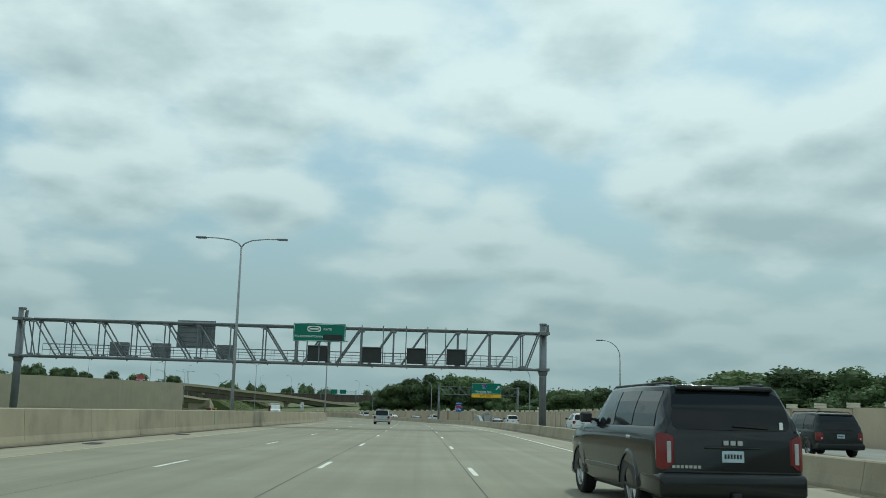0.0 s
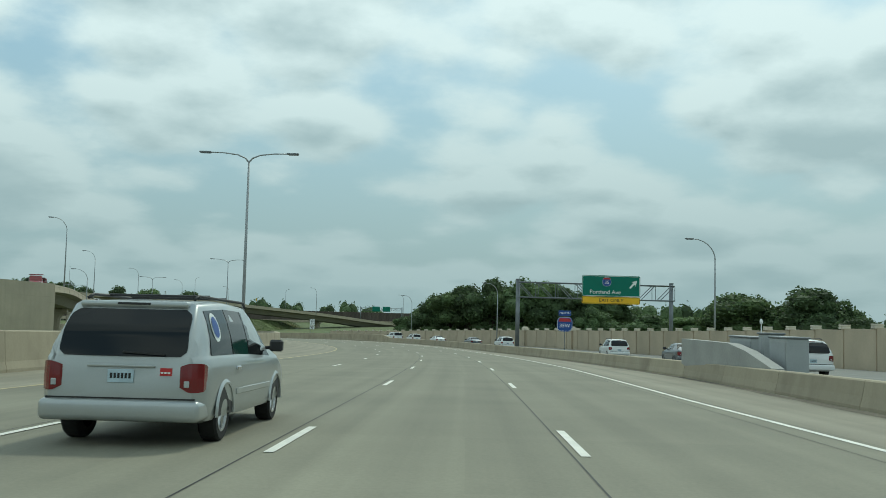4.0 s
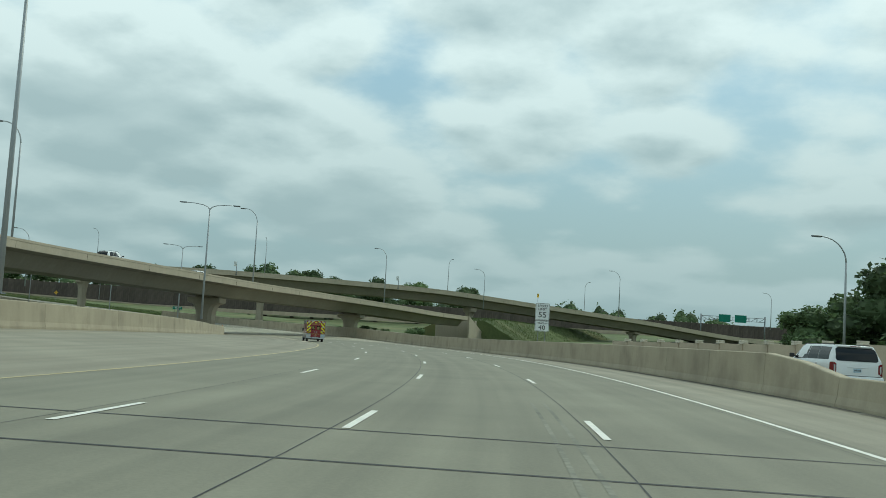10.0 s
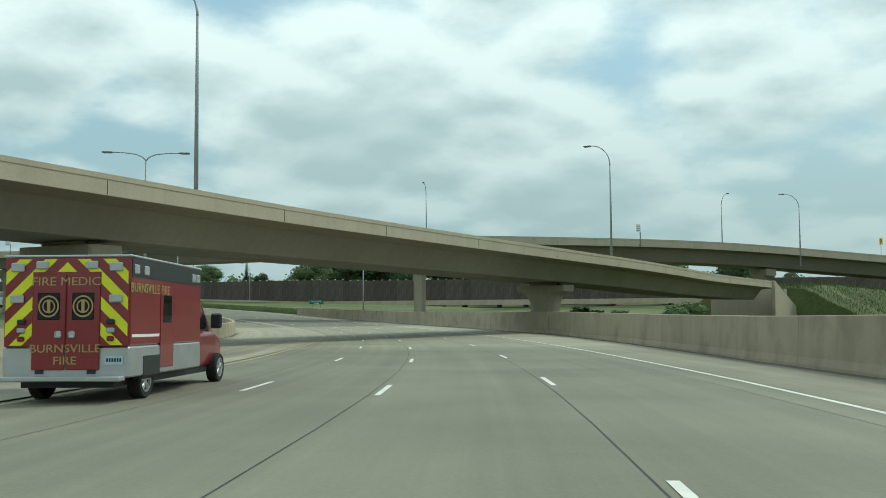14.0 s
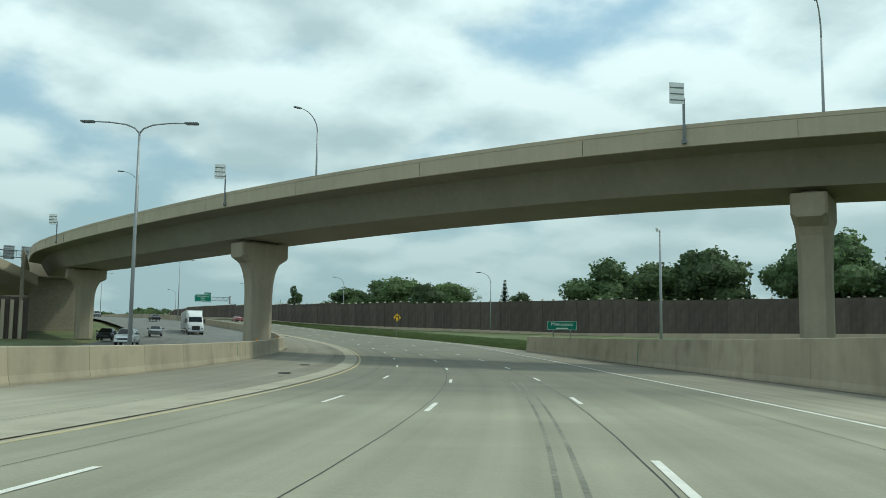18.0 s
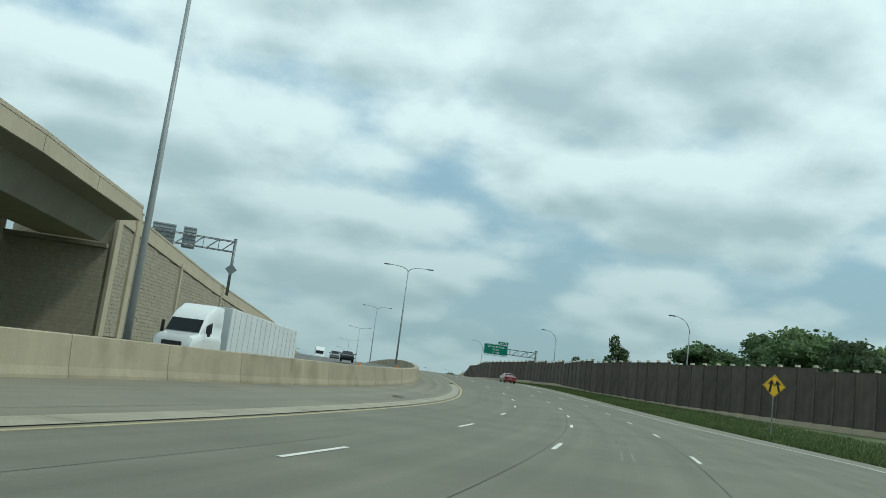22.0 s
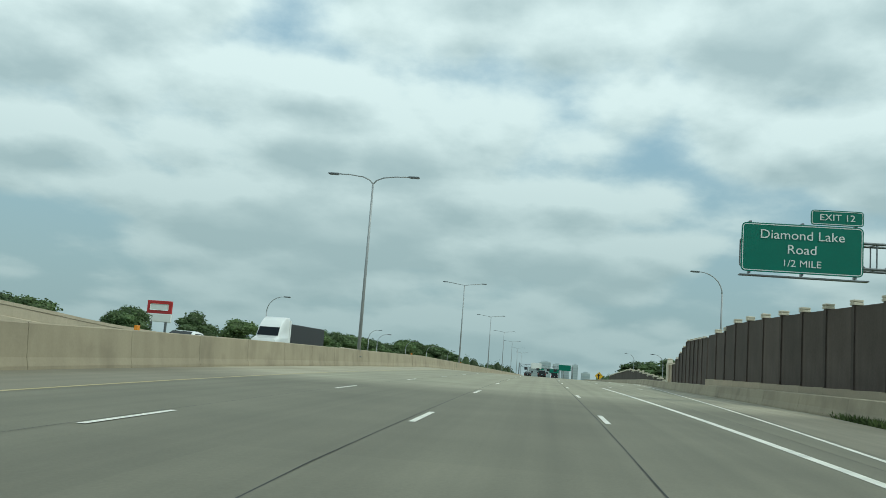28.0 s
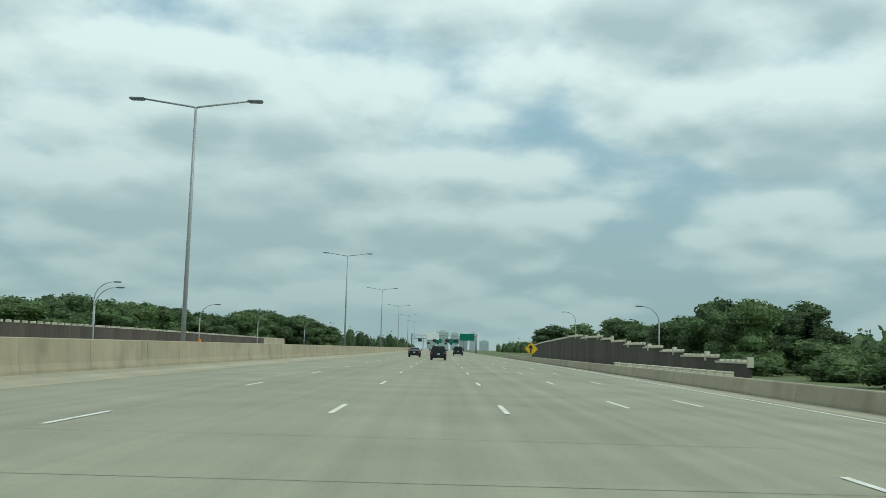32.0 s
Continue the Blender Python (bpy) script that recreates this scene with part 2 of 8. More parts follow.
def road_mat(name, color, streak=0.12):
    """Concrete paving: wheel-path streaks along the lane, cloudy stains, fine grit. Its map runs across (x) and along (y) the road."""
    m = mat(name, color, 0.82, vary=0.10, scale=0.3, fine=22.0, bump=0.3)
    nt = m.node_tree
    N, L = nt.nodes.new, nt.links.new
    b = nt.nodes["Principled BSDF"]
    src = b.inputs["Base Color"].links[0].from_socket
    uv, mp, n = N("ShaderNodeUVMap"), N("ShaderNodeMapping"), N("ShaderNodeTexNoise")
    mp.inputs["Scale"].default_value = (1.6, 0.012, 1)
    L(uv.outputs[0], mp.inputs[0])
    L(mp.outputs[0], n.inputs["Vector"])
    n.inputs["Scale"].default_value, n.inputs["Detail"].default_value = 1.0, 6
    r = N("ShaderNodeMapRange")
    r.inputs[1].default_value, r.inputs[2].default_value = 0.3, 0.7
    r.inputs[3].default_value, r.inputs[4].default_value = 1 - streak, 1 + streak
    L(n.outputs[0], r.inputs[0])
    x = N("ShaderNodeMixRGB")
    x.blend_type, x.inputs[0].default_value = "MULTIPLY", 1.0
    L(src, x.inputs[1])
    L(r.outputs[0], x.inputs[2])
    # slab to slab tone: 4.6 m slabs, one lane wide
    mp2, w = N("ShaderNodeMapping"), N("ShaderNodeTexWhiteNoise")
    mp2.inputs["Scale"].default_value = (1 / 3.66, 1 / 4.6, 1)
    L(uv.outputs[0], mp2.inputs[0])
    fl = N("ShaderNodeVectorMath")
    fl.operation = "FLOOR"
    L(mp2.outputs[0], fl.inputs[0])
    L(fl.outputs[0], w.inputs[0])
    r2 = N("ShaderNodeMapRange")
    r2.inputs[3].default_value, r2.inputs[4].default_value = 0.96, 1.04
    L(w.outputs[0], r2.inputs[0])
    x2 = N("ShaderNodeMixRGB")
    x2.blend_type, x2.inputs[0].default_value = "MULTIPLY", 1.0
    L(x.outputs[0], x2.inputs[1])
    L(r2.outputs[0], x2.inputs[2])
    # sun and shade by stretch put into the colour, and paving changes: metres along, tone
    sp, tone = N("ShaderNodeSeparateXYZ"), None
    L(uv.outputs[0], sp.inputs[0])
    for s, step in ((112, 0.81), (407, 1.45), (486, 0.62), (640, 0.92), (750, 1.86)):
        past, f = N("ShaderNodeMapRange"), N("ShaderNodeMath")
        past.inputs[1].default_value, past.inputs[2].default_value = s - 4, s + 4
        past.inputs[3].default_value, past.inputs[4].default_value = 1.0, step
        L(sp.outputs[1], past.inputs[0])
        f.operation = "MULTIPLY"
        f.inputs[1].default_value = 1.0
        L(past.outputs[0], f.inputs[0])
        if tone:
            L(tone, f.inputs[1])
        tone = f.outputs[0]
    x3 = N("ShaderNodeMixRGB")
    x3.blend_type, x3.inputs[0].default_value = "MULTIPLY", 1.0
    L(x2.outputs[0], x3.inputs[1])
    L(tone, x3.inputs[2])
    L(x3.outputs[0], b.inputs["Base Color"])
    return m


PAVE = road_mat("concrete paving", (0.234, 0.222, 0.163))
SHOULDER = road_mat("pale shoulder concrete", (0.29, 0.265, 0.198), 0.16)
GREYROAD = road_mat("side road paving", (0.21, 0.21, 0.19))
BARRIER = mat("weathered barrier concrete", (0.36, 0.312, 0.222), 0.85, vary=0.07, scale=0.5, fine=14, bump=0.25, stain=(0.25, 0.215, 0.155), stain_scale=0.6, rand=0.05, drip=0.06)
BRIDGE = mat("bridge concrete", (0.36, 0.315, 0.235), 0.85, vary=0.07, scale=0.25, fine=3, bump=0.04, drip=0.06, stain=(0.31, 0.27, 0.205), stain_scale=0.12)
# bridge concrete with the shade under the decks put into a darker colour
BRIDGE_SHADED = mat("shade-darkened bridge concrete", (0.265, 0.24, 0.185), 0.88, vary=0.07, scale=0.25, fine=3, bump=0.04, drip=0.05, stain=(0.225, 0.2, 0.155), stain_scale=0.12)
PARAPET = mat("tan parapet concrete", (0.45, 0.39, 0.29), 0.85, vary=0.08, scale=0.4, fine=8, bump=0.1, drip=0.05, stain=(0.44, 0.38, 0.28), stain_scale=0.2)
TANWALL = mat("tan noise wall concrete", (0.46, 0.385, 0.28), 0.9, vary=0.08, scale=0.5, fine=12, bump=0.2, rand=0.05)
BROWN = mat("brown noise wall concrete", (0.098, 0.079, 0.066), 0.9, drip=0.18, vary=0.14, scale=0.7, fine=10, bump=0.25, rand=0.12)
CAP = mat("pale wall cap", (0.62, 0.57, 0.46), 0.85, vary=0.08, scale=2, fine=20)
BLOCK = mat("split block", (0.33, 0.29, 0.225), 0.95, vary=0.12, scale=2.0, fine=18, bump=0.4, island=0.035)
WHITE = mat("white road paint", (0.74, 0.72, 0.65), 0.7, vary=0.1, scale=2, fine=40, bump=0.1, stain=(0.5, 0.5, 0.46), stain_scale=1.2)
YELLOW = mat("yellow road paint", (0.46, 0.38, 0.20), 0.7, vary=0.14, scale=1, fine=30, bump=0.1, stain=(0.36, 0.31, 0.2), stain_scale=0.5)
TAR = mat("black joint sealant", (0.028, 0.028, 0.026), 0.7, vary=0.2, scale=1, fine=12)
GRIT = mat("roadside grit and dirt", (0.13, 0.115, 0.085), 0.95, vary=0.3, scale=1.5, fine=20, bump=0.5)
SCUFF = mat("dark tyre marks", (0.185, 0.18, 0.14), 0.85, vary=0.3, scale=0.6, fine=8)
GALV = mat("weathered galvanised steel", (0.20, 0.215, 0.225), 0.5, 0.6, vary=0.15, scale=1.2, fine=20, bump=0.05)
POLE = mat("grey lamp pole steel", (0.34, 0.36, 0.37), 0.5, 0.2, vary=0.08, scale=1, fine=15, bump=0.03)
DARKBOX = mat("black display face", (0.02, 0.022, 0.024), 0.45, vary=0.15, scale=3, fine=40)
SIGNGREEN = mat("green sign sheet", (0.0, 0.16, 0.105), 0.45, vary=0.06, scale=1, fine=12, bump=0.02)
SIGNWHITE = mat("white sign sheet", (0.80, 0.82, 0.80), 0.45, vary=0.04, scale=1, fine=12, bump=0.02)
SIGNYELLOW = mat("yellow sign sheet", (0.85, 0.50, 0.015), 0.45, vary=0.05, scale=1, fine=12, bump=0.02)
SIGNBLUE = mat("blue sign sheet", (0.02, 0.07, 0.28), 0.45, vary=0.05, scale=1, fine=12, bump=0.02)
SIGNRED = mat("red sign sheet", (0.45, 0.03, 0.03), 0.45, vary=0.05, scale=1, fine=12, bump=0.02)
SIGNBLACK = mat("black sign ink", (0.012, 0.012, 0.012), 0.5, vary=0.0)
GRASS = mat("mown verge grass", (0.10, 0.125, 0.045), 0.95, vary=0.3, scale=0.12, fine=3.0, bump=0.6, stain=(0.16, 0.15, 0.06), stain_scale=0.08)
BLADE = mat("grass blades", (0.095, 0.13, 0.045), 0.9, vary=0.25, scale=0.3, fine=5.0, bump=0, island=0.35)
LEAF = mat("dark green leaves", (0.105, 0.155, 0.066), 0.75, vary=0.25, scale=0.3, fine=2.0, bump=0, island=0.3, rand=0.18)
LEAF2 = mat("mid green leaves", (0.130, 0.188, 0.075), 0.75, vary=0.25, scale=0.3, fine=2.0, bump=0, island=0.3, rand=0.16)
NEEDLE = mat("conifer needles", (0.04, 0.07, 0.035), 0.8, vary=0.25, scale=0.4, fine=3, bump=0, island=0.4)
BARK = mat("tree bark", (0.07, 0.055, 0.04), 0.95, vary=0.3, scale=2, fine=16, bump=0.6)


def leafy(m, amount=0.4):
    """Let light through thin leaves."""
    nt = m.node_tree
    b, out = nt.nodes["Principled BSDF"], nt.nodes["Material Output"]
    tr, mix = nt.nodes.new("ShaderNodeBsdfTranslucent"), nt.nodes.new("ShaderNodeMixShader")
    nt.links.new(b.inputs["Base Color"].links[0].from_socket, tr.inputs[0])
    mix.inputs[0].default_value = amount
    nt.links.new(b.outputs[0], mix.inputs[1])
    nt.links.new(tr.outputs[0], mix.inputs[2])
    nt.links.new(mix.outputs[0], out.inputs[0])


for leaf_mat in (LEAF, LEAF2, NEEDLE, BLADE):
    leafy(leaf_mat)
ORANGE = mat("orange marker", (0.75, 0.27, 0.02), 0.5, vary=0.05)
GREENMARK = mat("green joint stain", (0.10, 0.26, 0.15), 0.8, vary=0.2, scale=3, fine=20)

# ---- mesh helpers ----


def link(name, bm, material, parent=None, label="", smooth=False):
    me = bpy.data.meshes.new(name)
    bm.normal_update()
    bm.to_mesh(me)
    bm.free()
    me.materials.append(material)
    if smooth:
        for p in me.polygons:
            p.use_smooth = True
    ob = new(name, me)
    if parent:
        ob.parent = parent
    if label:
        ob["label"] = label
    return ob


def part(name, bm, material, parent, label="", smooth=False):
    return link(name, bm, material, parent, label, smooth)


def raw(name, verts, faces, material, parent=None, label="", smooth=False):
    me = bpy.data.meshes.new(name)
    me.from_pydata([tuple(v) for v in verts], [], faces)
    me.materials.append(material)
    if smooth:
        for p in me.polygons:
            p.use_smooth = True
    ob = new(name, me)
    if parent:
        ob.parent = parent
    if label:
        ob["label"] = label
    return ob


def empty(name, m=None):
    ob = new(name)
    if m is not None:
        ob.matrix_basis = m
    return ob


def box(bm, x0, x1, y0, y1, z0, z1, bevel=0.0, m=None):
    vs = [bm.verts.new((x, y, z)) for x in (x0, x1) for y in (y0, y1) for z in (z0, z1)]
    fs = [bm.faces.new([vs[i] for i in f]) for f in ((0, 1, 3, 2), (4, 6, 7, 5), (0, 4, 5, 1), (2, 3, 7, 6), (0, 2, 6, 4), (1, 5, 7, 3))]
    if m is not None:
        bmesh.ops.transform(bm, matrix=m, verts=vs)
    if bevel:
        es = list({e for f in fs for e in f.edges})
        bmesh.ops.bevel(bm, geom=es, offset=bevel, segments=1, affect="EDGES")
    return bm


def soft_box(x0, x1, y0, y1, z0, z1, r, seg=3):
    """A box with rounded edges."""
    bm = bmesh.new()
    box(bm, x0, x1, y0, y1, z0, z1)
    bmesh.ops.bevel(bm, geom=list(bm.edges), offset=r, segments=seg, profile=0.5, affect="EDGES")
    return bm


def boxed(x0, x1, y0, y1, z0, z1, bevel=0.0, m=None):
    return box(bmesh.new(), x0, x1, y0, y1, z0, z1, bevel, m)


def tube(bm, pts, radii, n=8, caps=True):
    """A tapered tube through the points."""
    pts = [Vector(p) for p in pts]
    rings = []
    for i, p in enumerate(pts):
        d = (pts[min(i + 1, len(pts) - 1)] - pts[max(i - 1, 0)]).normalized()
        q = Vector((0, 0, 1)).rotation_difference(d)
        r = radii[i] if isinstance(radii, (list, tuple)) else radii
        rings.append([bm.verts.new(p + q @ Vector((r * math.cos(2 * math.pi * k / n), r * math.sin(2 * math.pi * k / n), 0))) for k in range(n)])
    for a, b in zip(rings, rings[1:]):
        for k in range(n):
            bm.faces.new((a[k], a[(k + 1) % n], b[(k + 1) % n], b[k]))
    if caps:
        bm.faces.new(rings[0][::-1])
        bm.faces.new(rings[-1])
    return bm


def sweep(name, frames, section, material, parent=None, label="", closed=True, uv=False, caps=True, smooth=False):
    """A cross-section carried along poses. frames: list of (matrix, u); section(u): points (across to the left, up)."""
    verts, faces, us = [], [], []
    n = None
    for m, u in frames:
        sec = section(u)
        n = len(sec)
        for a, b in sec:
            verts.append(m @ Vector((-a, 0, b)))
            us.append((a, u))
    k = n if closed else n - 1
    for i in range(len(frames) - 1):
        for j in range(k):
            a, b = i * n + j, i * n + (j + 1) % n
            faces.append((a, a + n, b + n, b))
    if closed and caps:
        faces.append(tuple(range(n)))
        faces.append(tuple((len(frames) - 1) * n + j for j in reversed(range(n))))
    ob = raw(name, verts, faces, material, parent, label, smooth)
    if uv:
        lay = ob.data.uv_layers.new(name="map")
        co = np.array(us, dtype=np.float32)
        idx = np.empty(len(ob.data.loops), dtype=np.int32)
        ob.data.loops.foreach_get("vertex_index", idx)
        lay.data.foreach_set("uv", co[idx].ravel())
    return ob


def along(s0, s1, step=6.0):
    n = max(1, round((s1 - s0) / step))
    return [(facing(s0 + (s1 - s0) * i / n, 0), s0 + (s1 - s0) * i / n) for i in range(n + 1)]


def text(name, body, size, material, parent, m, label="", wide=1.0, center=True):
    cu = bpy.data.curves.new(name, "FONT")
    cu.body, cu.size, cu.extrude = body, size, 0.006
    cu.align_x, cu.align_y = ("CENTER" if center else "LEFT"), "CENTER"
    cu.resolution_u = 3
    tmp = bpy.data.objects.new(name, cu)
    me = bpy.data.meshes.new_from_object(tmp)
    bpy.data.objects.remove(tmp)
    me.transform(Matrix.Diagonal((wide, 1, 1, 1)))
    me.materials.clear()
    me.materials.append(material)
    ob = new(name, me)
    ob.parent, ob.matrix_basis = parent, m
    if label:
        ob["label"] = label
    return ob

# ---- ground, roads ----
LEFT_S = [-260, 0, 110, 167, 230, 295, 370, 407, 440, 515, 560, 590, 640, 695, 784, 870, 3000]
LEFT_D = [12.7, 12.7, 12.2, 14.5, 17.5, 19.8, 20.5, 17.5, 15.7, 15.2, 14.5, 15.5, 13.5, 12.3, 13.4, 13.6, 14.2]
LEFT_UP = [0, 0, 0, 0.3, 0.68, 0.6, 0.35, 0, 0, 0.1, 0, 0.15, 0.2, 0, 0.15, 0.2, 0.2]
LINE_L = [10.2, 10.2, 10.2, 10.4, 10.2, 9.7, 8.8, 8.6, 7.4, 7.5, 8.1, 8.9, 9.2, 8.6, 11.0, 11.8, 12.2]
STEP0, STEP1 = 283.5, 286.3
RIGHT_S = [-260, 0, 75, 120, 140, 165, 205, 230, STEP0, STEP1, 350, 390, 435, 470, 520, 558]
RIGHT_D = [-9.0, -9.0, -8.85, -8.6, -9.3, -8.8, -7.4, -7.9, -9.7, -9.7, -8.6, -9.8, -11.9, -12.0, -11.3, -10.9]
RIGHT_H = [0.66, 0.66, 0.66, 0.66, 0.66, 0.7, 0.8, 0.85, 0.85, 1.42, 1.45, 1.55, 1.95, 1.95, 1.8, 1.6]
EDGE_S = [-260, 0, 70, 125, 150, 200, 250, 345, 380, 423, 470, 510, 545, 575, 600, 633, 680, 725, 760, 795, 840, 900, 3000]
EDGE_D = [-6.2, -6.2, -6.3, -5.4, -5.6, -4.8, -5.2, -5.4, -5.9, -6.0, -6.6, -6.3, -7.2, -9.0, -8.7, -5.8, -5.6, -5.2, -7.2, -9.2, -9.6, -10.4, -10.8]
PAVED_S = [-260, 0, 555, 580, 640, 720, 760, 3000]
PAVED_D = [-9.6, -9.6, -11.4, -11.2, -8.3, -8.0, -11.0, -11.4]


def left_edge(s):
    return lerp(s, LEFT_S, LEFT_D)


def left_line(s):
    return lerp(s, LEFT_S, LINE_L)


def left_up(s):
    return lerp(s, LEFT_S, LEFT_UP)


def right_line(s):
    return lerp(s, EDGE_S, EDGE_D)


def right_paved(s):
    return lerp(s, RIGHT_S, RIGHT_D) - 0.5 if s < 556 else lerp(s, PAVED_S, PAVED_D)


def terrain():
    """One sheet to the horizon: it follows the road's level near by and lies flat far off."""
    def ticks(a, b):
        core = list(np.arange(a, b + 1, 14.0))
        grow = [60, 140, 300, 700, 1500, 4200]
        return [a - g for g in reversed(grow)] + core + [b + g for g in grow]

    xs, ys = ticks(-1300, 300), ticks(-280, 900)
    # samples of the road's line, spread evenly
    ss = np.arange(-260, 1500, 6.0)
    px, py, pz = np.interp(ss, RS, RX), np.interp(ss, RS, RY), np.interp(ss, RS, RZ)
    verts, faces = [], []
    for x in xs:
        for y in ys:
            d = np.hypot(px - x, py - y)
            j = int(np.argmin(d))
            near = min(1.0, max(0.0, (d[j] - 70) / 260))
            z = (pz[j] - 0.55) * (1 - near) + -3.4 * near
            if d[j] > 60:
                z += 0.5 * noise.noise(Vector((x * 0.01, y * 0.01, 0.3)))
            verts.append((x, y, z))
    n = len(ys)
    for i in range(len(xs) - 1):
        for j in range(n - 1):
            faces.append((i * n + j, (i + 1) * n + j, (i + 1) * n + j + 1, i * n + j + 1))
    return tagged(raw("ground", verts, faces, GRASS, smooth=True), "mown green grass ground beside the highway", "ground", kind="structure")


terrain()

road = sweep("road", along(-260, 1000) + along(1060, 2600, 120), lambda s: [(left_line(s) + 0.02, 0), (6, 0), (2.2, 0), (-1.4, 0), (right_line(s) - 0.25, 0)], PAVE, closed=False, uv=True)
tagged(road, "grey concrete highway paving with dark joints and tyre streaks", "road", kind="structure")
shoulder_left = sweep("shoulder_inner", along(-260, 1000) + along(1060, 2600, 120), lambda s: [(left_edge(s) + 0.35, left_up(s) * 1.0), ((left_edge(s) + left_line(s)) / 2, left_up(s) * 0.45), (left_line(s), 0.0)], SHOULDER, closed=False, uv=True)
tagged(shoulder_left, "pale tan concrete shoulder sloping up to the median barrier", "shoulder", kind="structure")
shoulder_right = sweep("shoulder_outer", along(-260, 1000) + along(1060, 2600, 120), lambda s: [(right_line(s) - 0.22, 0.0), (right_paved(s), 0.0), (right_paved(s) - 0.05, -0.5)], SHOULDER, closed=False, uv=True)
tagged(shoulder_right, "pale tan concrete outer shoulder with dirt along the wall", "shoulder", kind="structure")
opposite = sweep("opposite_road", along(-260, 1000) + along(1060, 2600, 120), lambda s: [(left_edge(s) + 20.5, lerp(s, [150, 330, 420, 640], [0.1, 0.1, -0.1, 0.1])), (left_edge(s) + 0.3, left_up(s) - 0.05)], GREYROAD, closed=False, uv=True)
tagged(opposite, "grey concrete road of the opposite direction", "road", kind="structure")
side = sweep("side_road", along(-260, 420), lambda s: [(lerp(s, RIGHT_S, RIGHT_D) - 0.35, 0.02), (-25.4, 0.05)], GREYROAD, closed=False, uv=True)
tagged(side, "grey exit road between the barrier and the tan noise wall", "road", kind="structure")


def flat_strip(name, s0, s1, off, width, material, parent, label="", up=0.005, step=5.0):
    return sweep(name, along(s0, s1, step), lambda s: [(off(s) + width / 2, up), (off(s) - width / 2, up)], material, parent, label, closed=False)


# pale gutter strip between the inner edge line and the shoulder
GUTTER = mat("pale gutter concrete", (0.36, 0.325, 0.245), 0.85, vary=0.12, scale=0.8, fine=18, bump=0.25, stain=(0.28, 0.25, 0.185), stain_scale=0.7)
for s0 in range(360, 660, 6):
    flat_strip("gutter_slab", s0 + 0.015, s0 + 5.985, lambda s: left_line(s) + 0.62, 0.9, GUTTER, shoulder_left, "pale gutter slab", 0.02 + 0.2 * left_up(s0) * 0.62 / 2.5, 3.0)
# painted edge lines and joints
flat_strip("edge_line", -260, 640, right_line, 0.13, WHITE, road, "worn white edge line")
flat_strip("edge_line", 640, 716, right_line, 0.13, WHITE, road, "worn white edge line")
flat_strip("edge_line", 716, 1000, right_line, 0.13, WHITE, road, "worn white edge line")
flat_strip("gore_line", 690, 775, lambda s: lerp(s, [690, 775], [-5.0, -4.1]) + 0.3, 0.2, WHITE, road, "solid white gore line")
flat_strip("inner_line", -260, 1000, lambda s: left_line(s) - 0.05, 0.13, YELLOW, road, "worn yellow edge line")
for off in (2.42, -1.27):
    flat_strip("joint", -260, 826, lambda s, o=off: o - lerp(s, [610, 650, 680, 725], [0, 0.85, 0.85, 0]), 0.022, TAR, road, "black sealed joint", 0.004)
for off in (6.05, -5.0):
    flat_strip("joint", -260, 826, lambda s, o=off: o, 0.012, TAR, road, "thin dark joint", 0.004)
flat_strip("shoulder_joint", -260, 1000, lambda s: left_line(s) + 1.9, 0.02, TAR, shoulder_left, "dark joint", 0.03)

dash_mesh = bpy.data.meshes.new("lane_dash")
dash_mesh.from_pydata([(-0.06, 0, 0), (0.06, 0, 0), (0.06, 3.05, 0), (-0.06, 3.05, 0)], [], [(0, 1, 2, 3)])
dash_mesh.materials.append(WHITE)


def laid(s, left, up):
    """Like facing(), tilted with the road's slope."""
    rise = float(np.interp(s + 3, RS, RZ) - np.interp(s, RS, RZ)) / 3
    return facing(s, left, up) @ Matrix.Rotation(math.atan(rise), 4, "X")


def dashes(off, s0, s1, index, place, n0, n1):
    """Painted dashes at a 50 ft pitch; the pitch drifts a little along the road. index, place: where some dashes start."""
    for k in range(n0, n1):
        s = lerp(k, index, place) if index[0] <= k <= index[-1] else (place[0] + (k - index[0]) * 15.24 if k < index[0] else place[-1] + (k - index[-1]) * 15.24)
        if s0 <= s <= s1:
            ob = new("lane_dash", dash_mesh)
            ob.parent, ob.matrix_basis = road, laid(s, off(s), 0.009)


def lane(d):
    return lambda s: d - lerp(s, [610, 650, 680, 725], [0, 0.85, 0.85, 0])


dashes(lane(2.24), -60, 1200, [0, 3, 6, 11, 14, 17, 21, 26, 29, 31, 35, 38, 42, 46, 49, 53], [22.4, 67.2, 112.8, 189.2, 237.8, 283.7, 345.8, 421.2, 465.6, 496, 555.5, 601, 656.7, 732.3, 777.6, 837], -6, 77)
dashes(lane(-1.42), -60, 1200, [0, 3, 6, 11, 14, 17, 21, 26, 29, 31, 35, 38, 43, 47, 50, 54], [21.2, 66.8, 113.2, 189, 237, 285.2, 347.8, 424.8, 469.5, 499, 558.3, 603, 675, 736, 780.8, 838], -6, 77)
dashes(lambda s: lerp(s, [260, 300, 350, 423, 467, 550, 605, 651, 728, 788, 840], [5.84, 5.5, 5.5, 4.75, 5.0, 5.1, 5.4, 4.8, 5.9, 6.2, 6.35]), -60, 1200, [0, 3, 8, 12, 15, 18, 23, 26, 28, 31, 35, 38, 43, 47, 50], [67.2, 112.5, 192.2, 251.1, 299, 347.3, 422.6, 467.6, 499.2, 545.5, 605.3, 651, 727.6, 788.3, 833], -9, 74)
dashes(lambda s: -4.65, 765, 1200, [0, 5], [780.5 - 0.7, 780.5 + 5 * 15.24], 0, 27)
